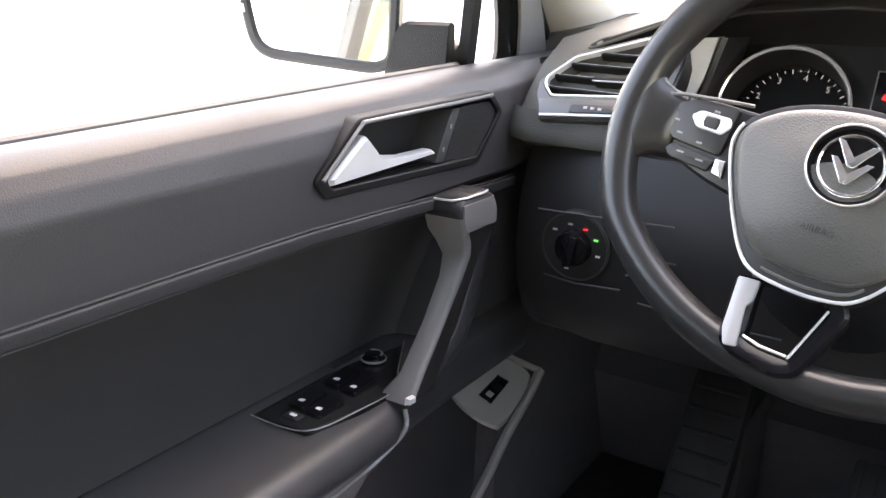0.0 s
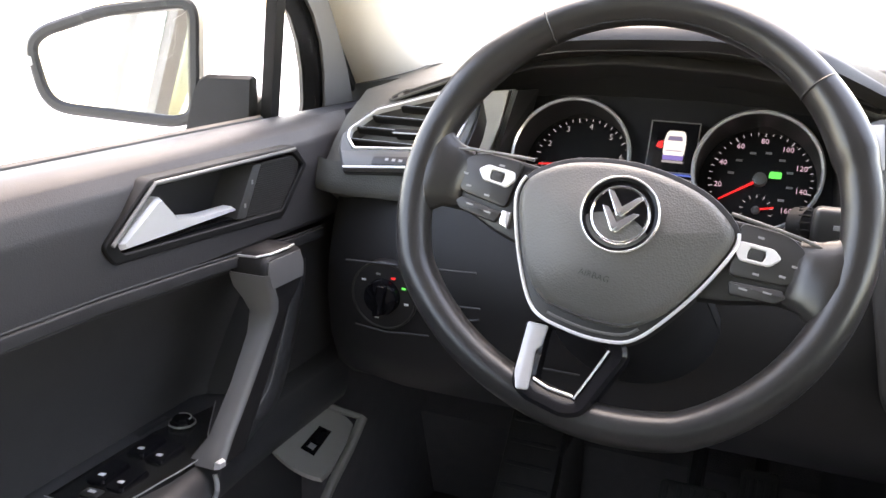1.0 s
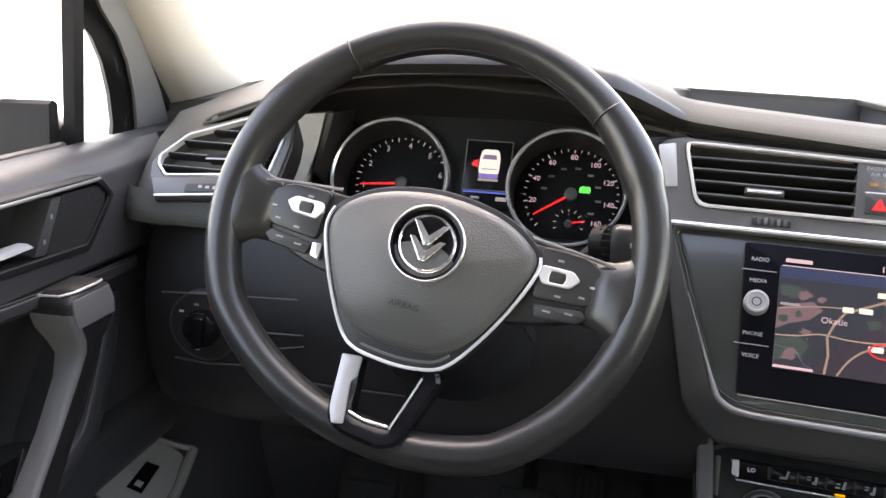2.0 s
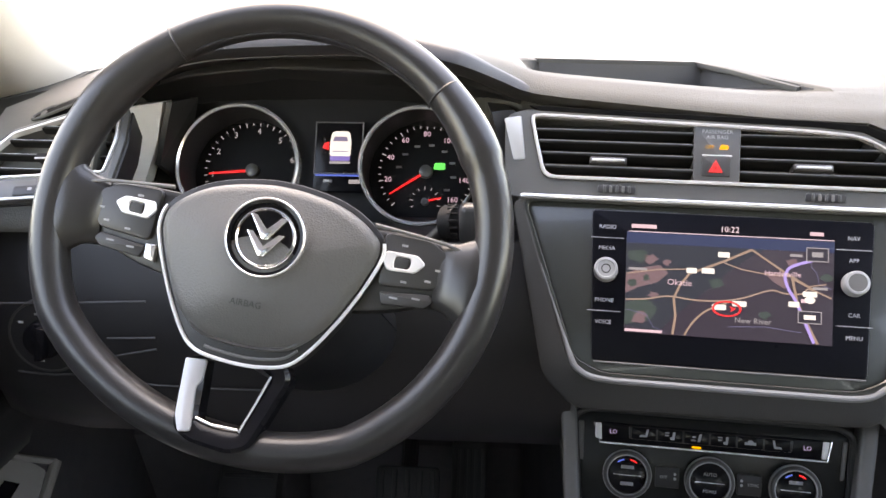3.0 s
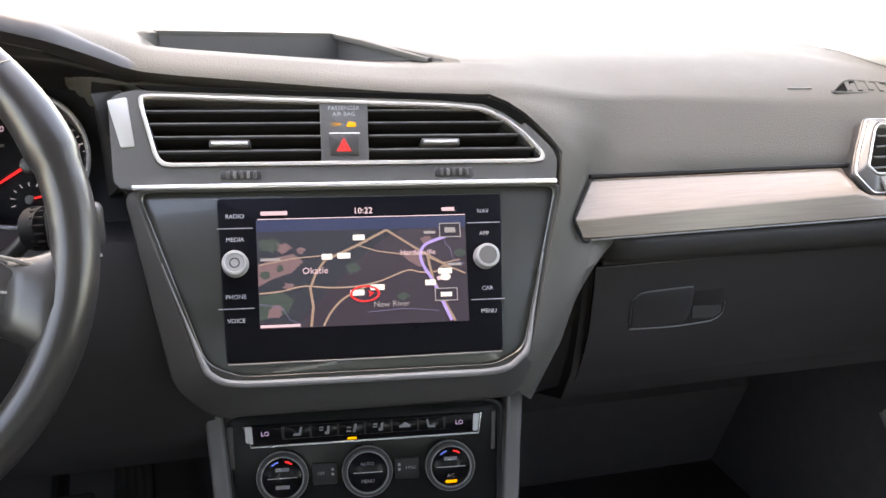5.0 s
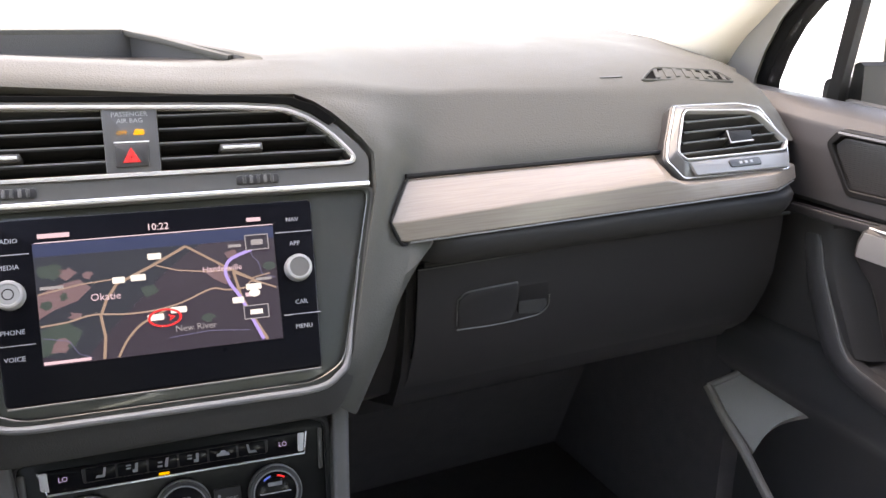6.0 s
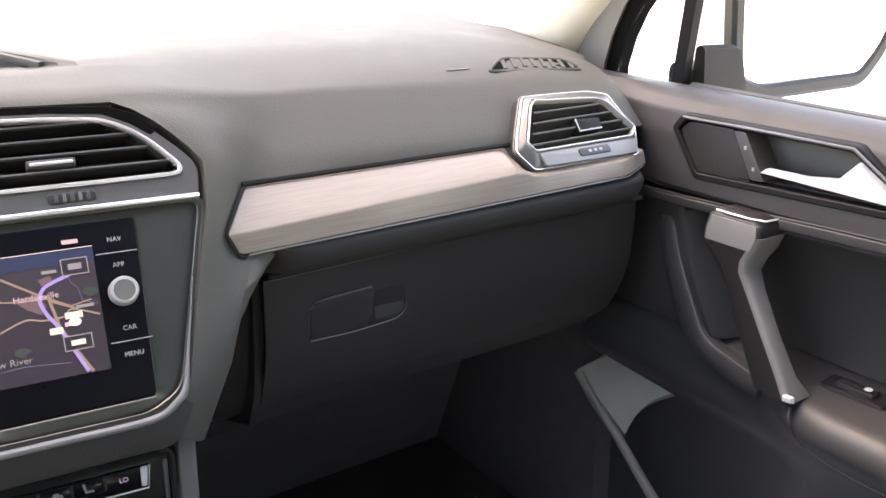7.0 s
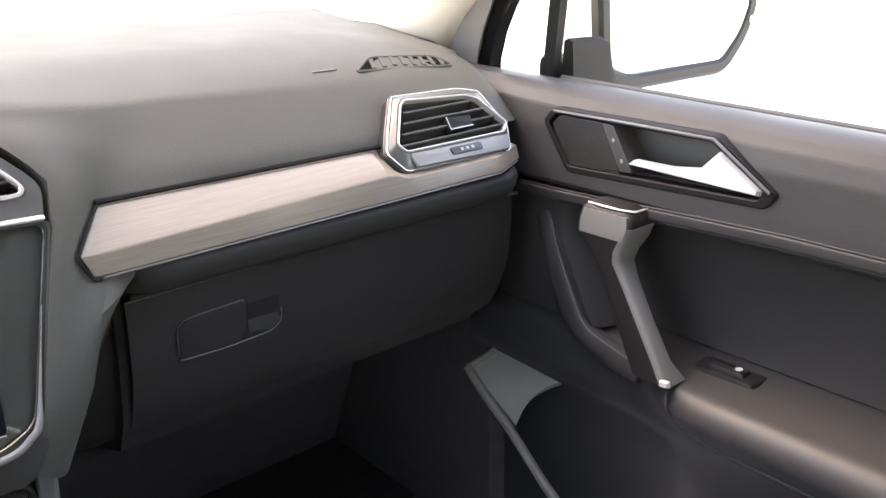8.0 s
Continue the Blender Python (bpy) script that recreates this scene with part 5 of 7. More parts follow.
part("frame", ring(dq, grow(dq, -0.0012), -0.006, -0.0030, 0.0003), GREYSATIN, d, "", CLUSTER)
part("car_mark", slab(rounded([(-0.0115, -0.003), (0.0105, -0.003), (0.0110, 0.014), (0.009, 0.0245), (-0.009, 0.0245), (-0.0115, 0.014)], 0.004), -0.0045, -0.0036, 0.0002), WHITELIT, d, "white car symbol", CLUSTER)
part("car_windscreen", slab(rounded([(-0.0085, 0.0135), (0.0075, 0.0135), (0.0062, 0.0185), (-0.0072, 0.0185)], 0.0012), -0.004, -0.0034, 0.0001), emit("violet_glass", (0.16, 0.14, 0.22), 1.0), d, "", CLUSTER)
part("car_roof_line", slab([(-0.0090, 0.0020), (0.0080, 0.0020), (0.0078, 0.0032), (-0.0088, 0.0032)], -0.004, -0.0034, 0.0001), emit("grey_line", (0.30, 0.28, 0.36), 1.0), d, "", CLUSTER)
part("car_window", slab(rounded([(-0.0105, -0.0075), (0.0095, -0.0075), (0.0105, -0.0025), (-0.0115, -0.0025)], 0.001), -0.004, -0.0034, 0.0001), emit("violet_window", (0.18, 0.14, 0.4), 1.0), d, "", CLUSTER)
part("car_bumper", slab(rounded([(-0.0115, -0.0105), (0.0105, -0.0105), (0.0105, -0.0080), (-0.0115, -0.0080)], 0.001), -0.0045, -0.0036, 0.0001), DIMLIT, d, "", CLUSTER)
part("open_door_mark", slab([(-0.0195, 0.006), (-0.0125, 0.004), (-0.0125, 0.013), (-0.0175, 0.0115)], -0.0045, -0.0036, 0.0001), RED, d, "red open-door symbol", CLUSTER)
part("blue_line", bar(-0.002, -0.0235, 0.047, 0.0012, -0.0034), BLUELIT, d, "", CLUSTER)
part("readout", bar(0.016, -0.0300, 0.011, 0.0036, -0.0034), DIMLIT, d, "", CLUSTER)
part("readout", bar(-0.012, -0.0300, 0.009, 0.0026, -0.0034), DIMPRINT, d, "", CLUSTER)

# ---- steering wheel ----
sw = thing("steering_wheel", (-0.37, 0.66, 1.15), "black leather steering wheel turned slightly clockwise", "steering wheel")


def rim_path(n, a0=0.0, a1=360.0):
    out = []
    for i in range(n):
        a = radians(a0 + (a1 - a0) * i / n)
        r = 0.1650 * (1 - 0.25 * max(0.0, math.cos(a + radians(103)) - 0.7))
        out.append(Vector((r * math.cos(a) - 0.001, r * math.sin(a) + 0.001, 0)))
    return out


def grip_scale(n):
    return [1.0 + 0.13 * math.exp(-((((360.0 * i / n) - 30) % 360) / 14) ** 2) + 0.13 * math.exp(-((((360.0 * i / n) - 150)) / 14) ** 2) for i in range(n)]


prof = [(0.0142 * math.cos(radians(a)), 0.0160 * math.sin(radians(a))) for a in range(0, 360, 18)]
rim = part("rim", sweep(rim_path(120), prof, up=(0, 0, 1), closed=True, scales=grip_scale(120)), LEATHER, sw, "black leather rim", WHEEL, smooth=60)
for a in (50, 128):
    c = Vector((0.1650 * math.cos(radians(a)) - 0.001, 0.1650 * math.sin(radians(a)), 0))
    if a < 0:
        c.y *= 0.93
    d = Vector((math.cos(radians(a)), math.sin(radians(a)), 0))
    part("seam", tube([c + d * 0.0146 * math.cos(radians(t)) + Vector((0, 0, 0.0164)) * math.sin(radians(t)) for t in range(0, 181, 20)], 0.0009, 6, up=(-d.y, d.x, 0)), BLACK, rim, "", WHEEL)
part("inner_stitch", tube([p * 0.918 + Vector((0, 0, 0.006)) for p in rim_path(90, 55, 125)], 0.0010, 6), BLACK, rim, "", WHEEL)
pad_out = [tuple(p) for p in smoothline([Vector((x, y, 0)) for x, y in ((-0.076, -0.027), (-0.0815, -0.004), (-0.073, 0.014), (-0.045, 0.031), (0.0, 0.0395), (0.045, 0.0345), (0.074, 0.021), (0.0875, 0.004), (0.080, -0.024), (0.063, -0.058), (0.041, -0.088), (0.018, -0.0965), (-0.012, -0.0970), (-0.038, -0.0905), (-0.058, -0.064))], 5, True)]
pad_out = [(x, y) for x, y, z in pad_out]
ch = part("cover_bed", slab(pad_out, -0.012, 0.0060, 0.0018), BLACK, sw, "black bed round the airbag cover", WHEEL)
part("chrome_trim", tube([WHEEL @ Vector((x, y, 0.0066)) for x, y in grow(pad_out, -0.0012)[34:] + grow(pad_out, -0.0012)[:9]], 0.0014, 8), SILVER, ch, "bright chrome line along the sides and bottom")
# grey tube stands in for light on the edge of the gap
part("moat_highlight", tube([WHEEL @ Vector((x, y, 0.0068)) for x, y in grow(pad_out, -0.0068)[49:64]], 0.0012, 8), GREYSATIN, ch, "fine grey line painting a lit edge in the gap below the cover")
bmp = slab([(x, y + 0.0085 * ease((-0.055 - y) / 0.04)) for x, y in grow(pad_out, -0.0040)], -0.01, 0.0145, 0.0105, 6, dome=0.0105)
for v in bmp.verts:
    if v.co.z > 0.011 and v.co.y < -0.066:
        v.co.z -= (-0.066 - v.co.y) * 0.35
airbag = part("airbag_cover", bmp, AIRBAGSKIN, sw, "dark grained airbag cover", WHEEL, smooth=50)
em = (0.0045, -0.0062)
e = part("emblem", lathe([(0.0285, 0.012), (0.0282, 0.0255), (0.0272, 0.0268), (0.0250, 0.0262), (0.0245, 0.0235), (0.0005, 0.0232)], 48, em), GLOSS, sw, "round chrome emblem on the airbag cover", WHEEL)
part("outer_ring", ring(oval(*em, 0.0288, n=48), oval(*em, 0.0272, n=48), 0.018, 0.0275, 0.0006), CHROME, e, "", WHEEL)
part("inner_ring", ring(oval(*em, 0.0222, n=48), oval(*em, 0.0196, n=48), 0.022, 0.0266, 0.0010), BRIGHTCHROME, e, "", WHEEL)
for y0, hw in ((0.0040, 0.0138), (-0.0080, 0.0142)):
    q = [(em[0] - hw, em[1] + y0 + 0.0115), (em[0] - hw + 0.0048, em[1] + y0 + 0.0115), (em[0], em[1] + y0 + 0.0020), (em[0] + hw - 0.0048, em[1] + y0 + 0.0115), (em[0] + hw, em[1] + y0 + 0.0115), (em[0] + 0.0022, em[1] + y0 - 0.0055), (em[0] - 0.0022, em[1] + y0 - 0.0055)]
    part("emblem_chevron", slab(q, 0.022, 0.0264, 0.0006), BRIGHTCHROME, e, "plain chrome chevron", WHEEL)
words("airbag_mark", "AIRBAG", 0.0066, 0.001, -0.0540, 0.0240, WHEEL, BLACK, airbag)
for s in (-1, 1):
    dv = 0.0 if s < 0 else -0.0035
    sp = part("spoke", slab(rounded([(0.062 * s, 0.018), (0.105 * s, 0.019), (0.150 * s, 0.012), (0.158 * s, -0.006), (0.152 * s, -0.032), (0.122 * s, -0.030), (0.092 * s, -0.040), (0.062 * s, -0.046)], 0.006), -0.018, 0.000, 0.003), BLACK, sw, "black spoke", WHEEL)
    part("spoke_edge", tube([WHEEL @ Vector(p) for p in ((0.142 * s, 0.0130, 0.0045), (0.128 * s, 0.0160, 0.005), (0.105 * s, 0.0182, 0.0055), (0.076 * s, 0.0205, 0.0055))], 0.0014, 8), GREYSATIN, sp)
    b = part("button_panel", slab(rounded([(0.084 * s, 0.017), (0.118 * s, 0.0165), (0.133 * s, 0.008), (0.134 * s, -0.010), (0.126 * s, -0.0185), (0.086 * s, -0.022)], 0.005), -0.002, 0.0045, 0.002), mat("button_grey", (0.024, 0.0235, 0.0235), 0.42, vary=0.05), sp, "dark grey button panel", WHEEL)
    part("frame", ring(rounded([(0.0905 * s, -0.0068 + dv), (0.1110 * s, -0.0056 + dv), (0.1175 * s, 0.0020 + dv), (0.1110 * s, 0.0074 + dv), (0.0875 * s, 0.0070 + dv), (0.0855 * s, 0.0005 + dv)], 0.0025), rounded([(0.0952 * s, -0.0042 + dv), (0.1056 * s, -0.0038 + dv), (0.1070 * s, 0.0004 + dv), (0.1060 * s, 0.0042 + dv), (0.0952 * s, 0.0043 + dv), (0.0945 * s, 0.0 + dv)], 0.0012), 0.003, 0.0065, 0.0008), SILVER, b, "bright silver button frame", WHEEL)
    part("rocker", slab(rounded([(0.0957 * s, -0.0038 + dv), (0.1054 * s, -0.0034 + dv), (0.1054 * s, 0.0036 + dv), (0.0957 * s, 0.0038 + dv)], 0.001), 0.003, 0.0060, 0.0006), mat("rocker_grey", (0.022, 0.022, 0.022), 0.5, vary=0.03), b, "", WHEEL)
    for u, v in ((0.127, -0.004), (0.100, 0.0095), (0.104, -0.0165), (0.121, -0.0130)):
        part("symbol", bar(u * s, v, 0.0045, 0.0016, 0.0049), DIMPRINT, b, "", WHEEL)
    low = part("lower_buttons", slab(rounded([(0.088 * s, -0.0260), (0.124 * s, -0.0220), (0.128 * s, -0.0270), (0.122 * s, -0.0325), (0.091 * s, -0.0350)], 0.002), -0.002, 0.0040, 0.0015), DARK, sp, "", WHEEL)
    part("symbol", bar(0.099 * s, -0.0290, 0.006, 0.0014, 0.0043), DIMPRINT, low, "", WHEEL)
    part("symbol", bar(0.115 * s, -0.0268, 0.006, 0.0014, 0.0043), DIMPRINT, low, "", WHEEL)
    part("spoke_glint", slab(rounded([(0.136 * s, 0.0085), (0.142 * s, 0.0080), (0.143 * s, 0.0010), (0.137 * s, 0.0015)], 0.001), -0.001, 0.0020, 0.0008), SILVER, sp, "small silver inlay", WHEEL)
part("spoke_glint", slab(rounded([(0.126, -0.0245), (0.150, -0.0215), (0.150, -0.0245), (0.126, -0.0275)], 0.001), -0.001, 0.002, 0.0008), SILVER, sp, "thin silver inlay", WHEEL)
part("spoke_glint", slab(rounded([(-0.088, -0.0240), (-0.080, -0.0240), (-0.079, -0.0370), (-0.087, -0.0350)], 0.001), -0.001, 0.0045, 0.0012), CHROME, sp, "chrome inlay", WHEEL)
lo_o = rounded([(-0.041, -0.098), (-0.036, -0.130), (-0.032, -0.147), (-0.019, -0.154), (0.012, -0.157), (0.025, -0.151), (0.040, -0.100), (0.032, -0.088)], 0.006, 3)
lo_i = rounded([(-0.024, -0.098), (-0.020, -0.122), (-0.0175, -0.136), (-0.013, -0.1385), (0.004, -0.1400), (0.0145, -0.139), (0.0250, -0.101), (0.015, -0.096)], 0.003, 3)
def lift(bm):
    """Brings a lower part of the wheel forward over the rim."""
    for v in bm.verts:
        v.co.z += max(0.0, -0.108 - v.co.y) / 0.045 * 0.0175
    return bm


ls = part("lower_spoke", lift(ring(lo_o, lo_i, -0.016, 0.0045, 0.003)), GLOSS, sw, "gloss black lower spoke", WHEEL)
part("silver_leg", lift(slab(rounded([(-0.0385, -0.099), (-0.0225, -0.0975), (-0.0220, -0.1135), (-0.0245, -0.1175), (-0.0175, -0.1470), (-0.0265, -0.1490), (-0.0325, -0.1375)], 0.002, 3), 0.003, 0.0062, 0.0015)), TRIMGREY, ls, "bright chrome inlay", WHEEL)
part("silver_edge", tube([WHEEL @ Vector(p) for p in ((-0.0172, -0.1375, 0.0165), (-0.005, -0.1402, 0.0178), (0.0138, -0.1400, 0.0178))], 0.0010, 8), SILVER, ls, "thin silver edge")
part("silver_edge", tube([WHEEL @ Vector(p) for p in ((0.0150, -0.1415, 0.0182), (0.0200, -0.122, 0.0105), (0.0255, -0.1005, 0.0050))], 0.0009, 8), TRIMGREY, ls, "thin silver edge")
col = thing("column_shroud", (-0.37, 0.72, 1.10), "black steering column shroud behind the wheel", "column shroud")
for nm, sg, cv in (("upper_shell", 1, 0.66), ("lower_shell", -1, 1.0)):
    secs = []
    for w, r, k, dv in ((-0.022, 0.050, 1.0, 0.018), (-0.05, 0.056, 1.05, 0.020), (-0.11, 0.062, 1.12, 0.030), (-0.20, 0.070, 1.2, 0.045)):
        arc = [math.pi * i / 12 for i in range(13)]
        secs.append([WHEEL @ Vector((r * math.cos(a) * k, sg * cv * r * math.sin(a) - dv + 0.0006 * sg, w)) for a in arc])
    part(nm, loft(secs), BLACK, col, "", smooth=60)
st = thing("wiper_stalk", (-0.27, 0.70, 1.14), "dark grey wiper stalk with a ribbed ring", "stalk")
part("arm", tube([(-0.300, 0.775, 1.085), (-0.262, 0.760, 1.115), (-0.248, 0.752, 1.130)], 0.006, 12), BLACK, st)
rg = part("ribbed_ring", tube([(-0.2465, 0.752, 1.134), (-0.2360, 0.746, 1.136)], 0.0155, 20), SLATBLACK, st, "ribbed black ring")
for i in range(9):
    a = radians(90 + 180 * i / 8)
    part("rib", box((-0.2412, 0.749 - 0.0152 * math.sin(a - radians(90)), 1.135 + 0.0152 * math.cos(a - radians(90))), (0.009, 0.0018, 0.0018), 0.0004, 1), SLATBLACK, rg)
pd = part("paddle", box((-0.2165, 0.738, 1.138), (0.038, 0.018, 0.034), 0.006, 3), mat("stalk_grey", (0.022, 0.022, 0.0225), 0.45), st, "flattened dark grey end")
part("paddle_mark", box((-0.216, 0.7266, 1.141), (0.008, 0.001, 0.004), 0.0003), DIMPRINT, pd)
part("chrome_line", tube([(-0.236, 0.735, 1.119), (-0.215, 0.731, 1.117), (-0.200, 0.731, 1.118)], 0.0012, 8), SILVER, pd, "thin chrome line")
for s in (-1, 1):
    lobe = [[WHEEL @ Vector((s * u, v0 + (v1 - v0) * (0.5 - 0.5 * math.cos(a)) - 0.0, w0 * math.sin(a))) for a in [2 * math.pi * i / 16 for i in range(16)]] for u, v0, v1, w0 in ((0.126, -0.030, 0.017, 0.004), (0.138, -0.034, 0.019, 0.009), (0.148, -0.042, 0.024, 0.0125), (0.156, -0.052, 0.034, 0.0135), (0.162, -0.058, 0.040, 0.0120))]
    part("rim_lobe", loft(lobe), LEATHER, sw, "leather fairing between rim and spoke", smooth=70)

# ---- light switch and knee panel details ----
KNEE = MX((0, 0.796, 1.00), -3)
lsw = thing("light_switch", (-0.632, 0.796, 1.0), "round black headlight switch with white symbols", "light switch")
part("plate", slab(oval(-0.632, 0.003, 0.037, n=40), -0.01, 0.004, 0.002), SHADEDBLACK, lsw, "", KNEE)
part("bezel_ring", ring(oval(-0.632, 0.003, 0.0375, n=40), oval(-0.632, 0.003, 0.0350, n=40), 0, 0.005, 0.0008), DARK, lsw, "", KNEE)
part("knob", slab(oval(-0.632, 0.003, 0.019, n=28), 0, 0.016, 0.004), GLOSS, lsw, "gloss black knob", KNEE)
part("knob_grip", slab(rounded([(-0.638, -0.015), (-0.628, -0.014), (-0.622, 0.020), (-0.632, 0.021)], 0.003), 0.01, 0.024, 0.003), GLOSS, lsw, "", KNEE)
for u, v, mt in ((-0.655, 0.018, PRINT), (-0.638, 0.0265, DIMPRINT), (-0.621, 0.0235, RED), (-0.609, 0.014, GREEN), (-0.606, -0.003, PRINT), (-0.640, -0.022, PRINT)):
    part("symbol", bar(u, v, 0.0048, 0.0022, 0.0046), mt, lsw, "", KNEE)
for pts in ([(-0.675, 0.037), (-0.60, 0.040), (-0.53, 0.043)], [(-0.665, -0.034), (-0.63, -0.037), (-0.58, -0.033)], [(-0.572, 0.004), (-0.525, 0.006)], [(-0.575, -0.016), (-0.525, -0.006)], [(-0.56, -0.043), (-0.48, -0.046), (-0.42, -0.046)]):
    part("seam", tube([KNEE @ Vector((u, v, 0.0052)) for u, v in pts], 0.0012, 6), DARK, dash)

# ---- outer air vents ----
VENT = MX((0.60, 0.8255, 1.1450), 41, 3.4)
ro = rounded([(-0.096, -0.018), (-0.083, -0.042), (0.072, -0.047), (0.088, -0.016), (0.073, 0.034), (0.043, 0.0415), (-0.052, 0.045), (-0.083, 0.003)], 0.005, 3)
ri = rounded([(-0.080, -0.013), (-0.074, -0.0225), (0.071, -0.0245), (0.082, -0.015), (0.059, 0.021), (0.045, 0.0275), (-0.044, 0.034), (-0.052, 0.028)], 0.003, 3)
lo = rounded([(-0.030, -0.010), (0.094, -0.024), (0.108, 0.000), (0.111, 0.019), (0.084, 0.058), (0.012, 0.087), (-0.028, 0.100), (-0.034, 0.050)], 0.005, 3)
li = rounded([(-0.022, 0.013), (0.088, 0.002), (0.100, 0.014), (0.102, 0.024), (0.079, 0.052), (0.013, 0.079), (-0.020, 0.090), (-0.026, 0.050)], 0.003, 3)
for s, o8, i8 in ((1, ro, ri), (-1, lo, li)):
    f = s < 0
    v = thing("air_vent", (0.60 * s, 0.832, 1.10), "outer air vent with chrome frame and dark slats", "air vent", "air vents")
    bm = ring(o8, i8, -0.03, 0.004, 0.003)
    for q in bm.verts:
        if s > 0 and q.co.z > -0.02 and min((Vector((q.co.x, q.co.y)) - Vector(c)).length for c in o8) < 0.0045:
            q.co.z -= 0.0045
    # right face and frame are toned down against the windshield light they catch
    part("face", bm, SURROUND if s > 0 else VENTGREY, v, "satin grey face", VENT, f)
    if s > 0:
        part("outer_edge", tube([VENT @ Vector((*c, -0.001)) for c in grow(o8, -0.0010)], 0.0007, 6, closed=True, up=VENT.col[2].to_3d()), CHROME, v, "fine chrome outer edge", None, f)
    part("chrome_frame", ring(grow(i8, 0.0016), grow(i8, -0.0008), -0.002, 0.0056, 0.0007), TRIMGREY if s > 0 else SILVER, v, "bright silver frame", VENT, f)
    part("surround", ring(grow(o8, 0.0018), grow(o8, -0.0005), -0.03, -0.0035, 0.001), BLACK, v, "", VENT, f)
    part("dark_cavity", slab(grow(i8, 0.002), -0.045, -0.030, 0.0005), BLACK, v, "", VENT, f)
    slats = ((-0.050, 0.050, 0.0215), (-0.058, 0.062, 0.0095), (-0.066, 0.073, -0.0025), (-0.074, 0.078, -0.0145)) if s > 0 else ((-0.02, 0.056, 0.062), (-0.022, 0.084, 0.046), (-0.022, 0.098, 0.030), (-0.022, 0.099, 0.014))
    for a, c, vv in slats:
        # right slats take a paler plastic for their lit tops, left ones black
        part("slat", sweep([VENT @ Vector((a, vv, -0.008)), VENT @ Vector((c, vv, -0.008))], rounded([(-0.012 if s > 0 else -0.002, -0.0035 if s > 0 else -0.0015), (-0.012 if s > 0 else -0.002, -0.0010 if s > 0 else 0.0005), (0.008, 0.0016), (0.010, 0.0004), (0.009, -0.0012)], 0.0006, 2), up=VENT.col[1].to_3d()), DARK if s > 0 else SLATBLACK, v, "", None, f)
        # highlight on the slat's front edge, put in as a paler tube
        part("slat_highlight", tube([VENT @ Vector((a, vv + 0.0005, 0.0008)), VENT @ Vector((c, vv + 0.0005, 0.0008))], 0.0009, 6), SURROUND if s > 0 else TRIMGREY, v, "", None, f)
    if s > 0:
        tab = [(-0.002, -0.009), (0.032, -0.009), (0.036, 0.004), (0.000, 0.006)]
        tw, strip_ = [(-0.020, -0.0385), (0.026, -0.0395), (0.026, -0.0305), (-0.020, -0.0300)], [(-0.070, -0.0415), (0.066, -0.0460), (0.076, -0.0290), (-0.072, -0.0260)]
    else:
        tab = [(0.010, 0.027), (0.050, 0.025), (0.050, 0.031), (0.010, 0.033)]
        tw, strip_ = [(0.010, -0.0120), (0.060, -0.0175), (0.060, -0.0075), (0.010, -0.0025)], [(-0.026, -0.0085), (0.092, -0.0220), (0.102, -0.0040), (-0.024, 0.0080)]
    part("lower_strip", slab(rounded(strip_, 0.003), 0.002, 0.0052, 0.001), GRIPGREY if s > 0 else VENTGREY, v, "glossy grey strip below the slats", VENT, f)
    if s < 0:
        part("chrome_line", tube([VENT @ Vector(p) for p in ((-0.026, -0.0095, 0.004), (0.092, -0.0230, 0.004))], 0.0014, 8), SILVER, v, "thin chrome line", None, f)
    part("slider_tab", slab(rounded(tab, 0.002), -0.008, 0.004, 0.001), SLATBLACK, v, "dark slider tab", VENT, f)
    part("tab_edge", tube([VENT @ Vector((u, w, 0.0042)) for u, w in (tab[3], tab[0], tab[1])], 0.0009, 6), TRIMGREY, v, "thin chrome edge of the slider", None, f)
    th = part("thumbwheel", slab(rounded(tw, 0.003), 0.003, 0.0070, 0.001), BLACK, v, "", VENT, f)
    cx, cy = sum(p[0] for p in tw) / 4, sum(p[1] for p in tw) / 4
    for k in (-1, 0, 1):
        part("symbol", bar(cx + 0.008 * k, cy, 0.004, 0.0030, 0.0074), DIMPRINT, th, "", VENT, f)


# ---- front doors ----
def yz(pts):
    return [(-y, z) for y, z in pts]


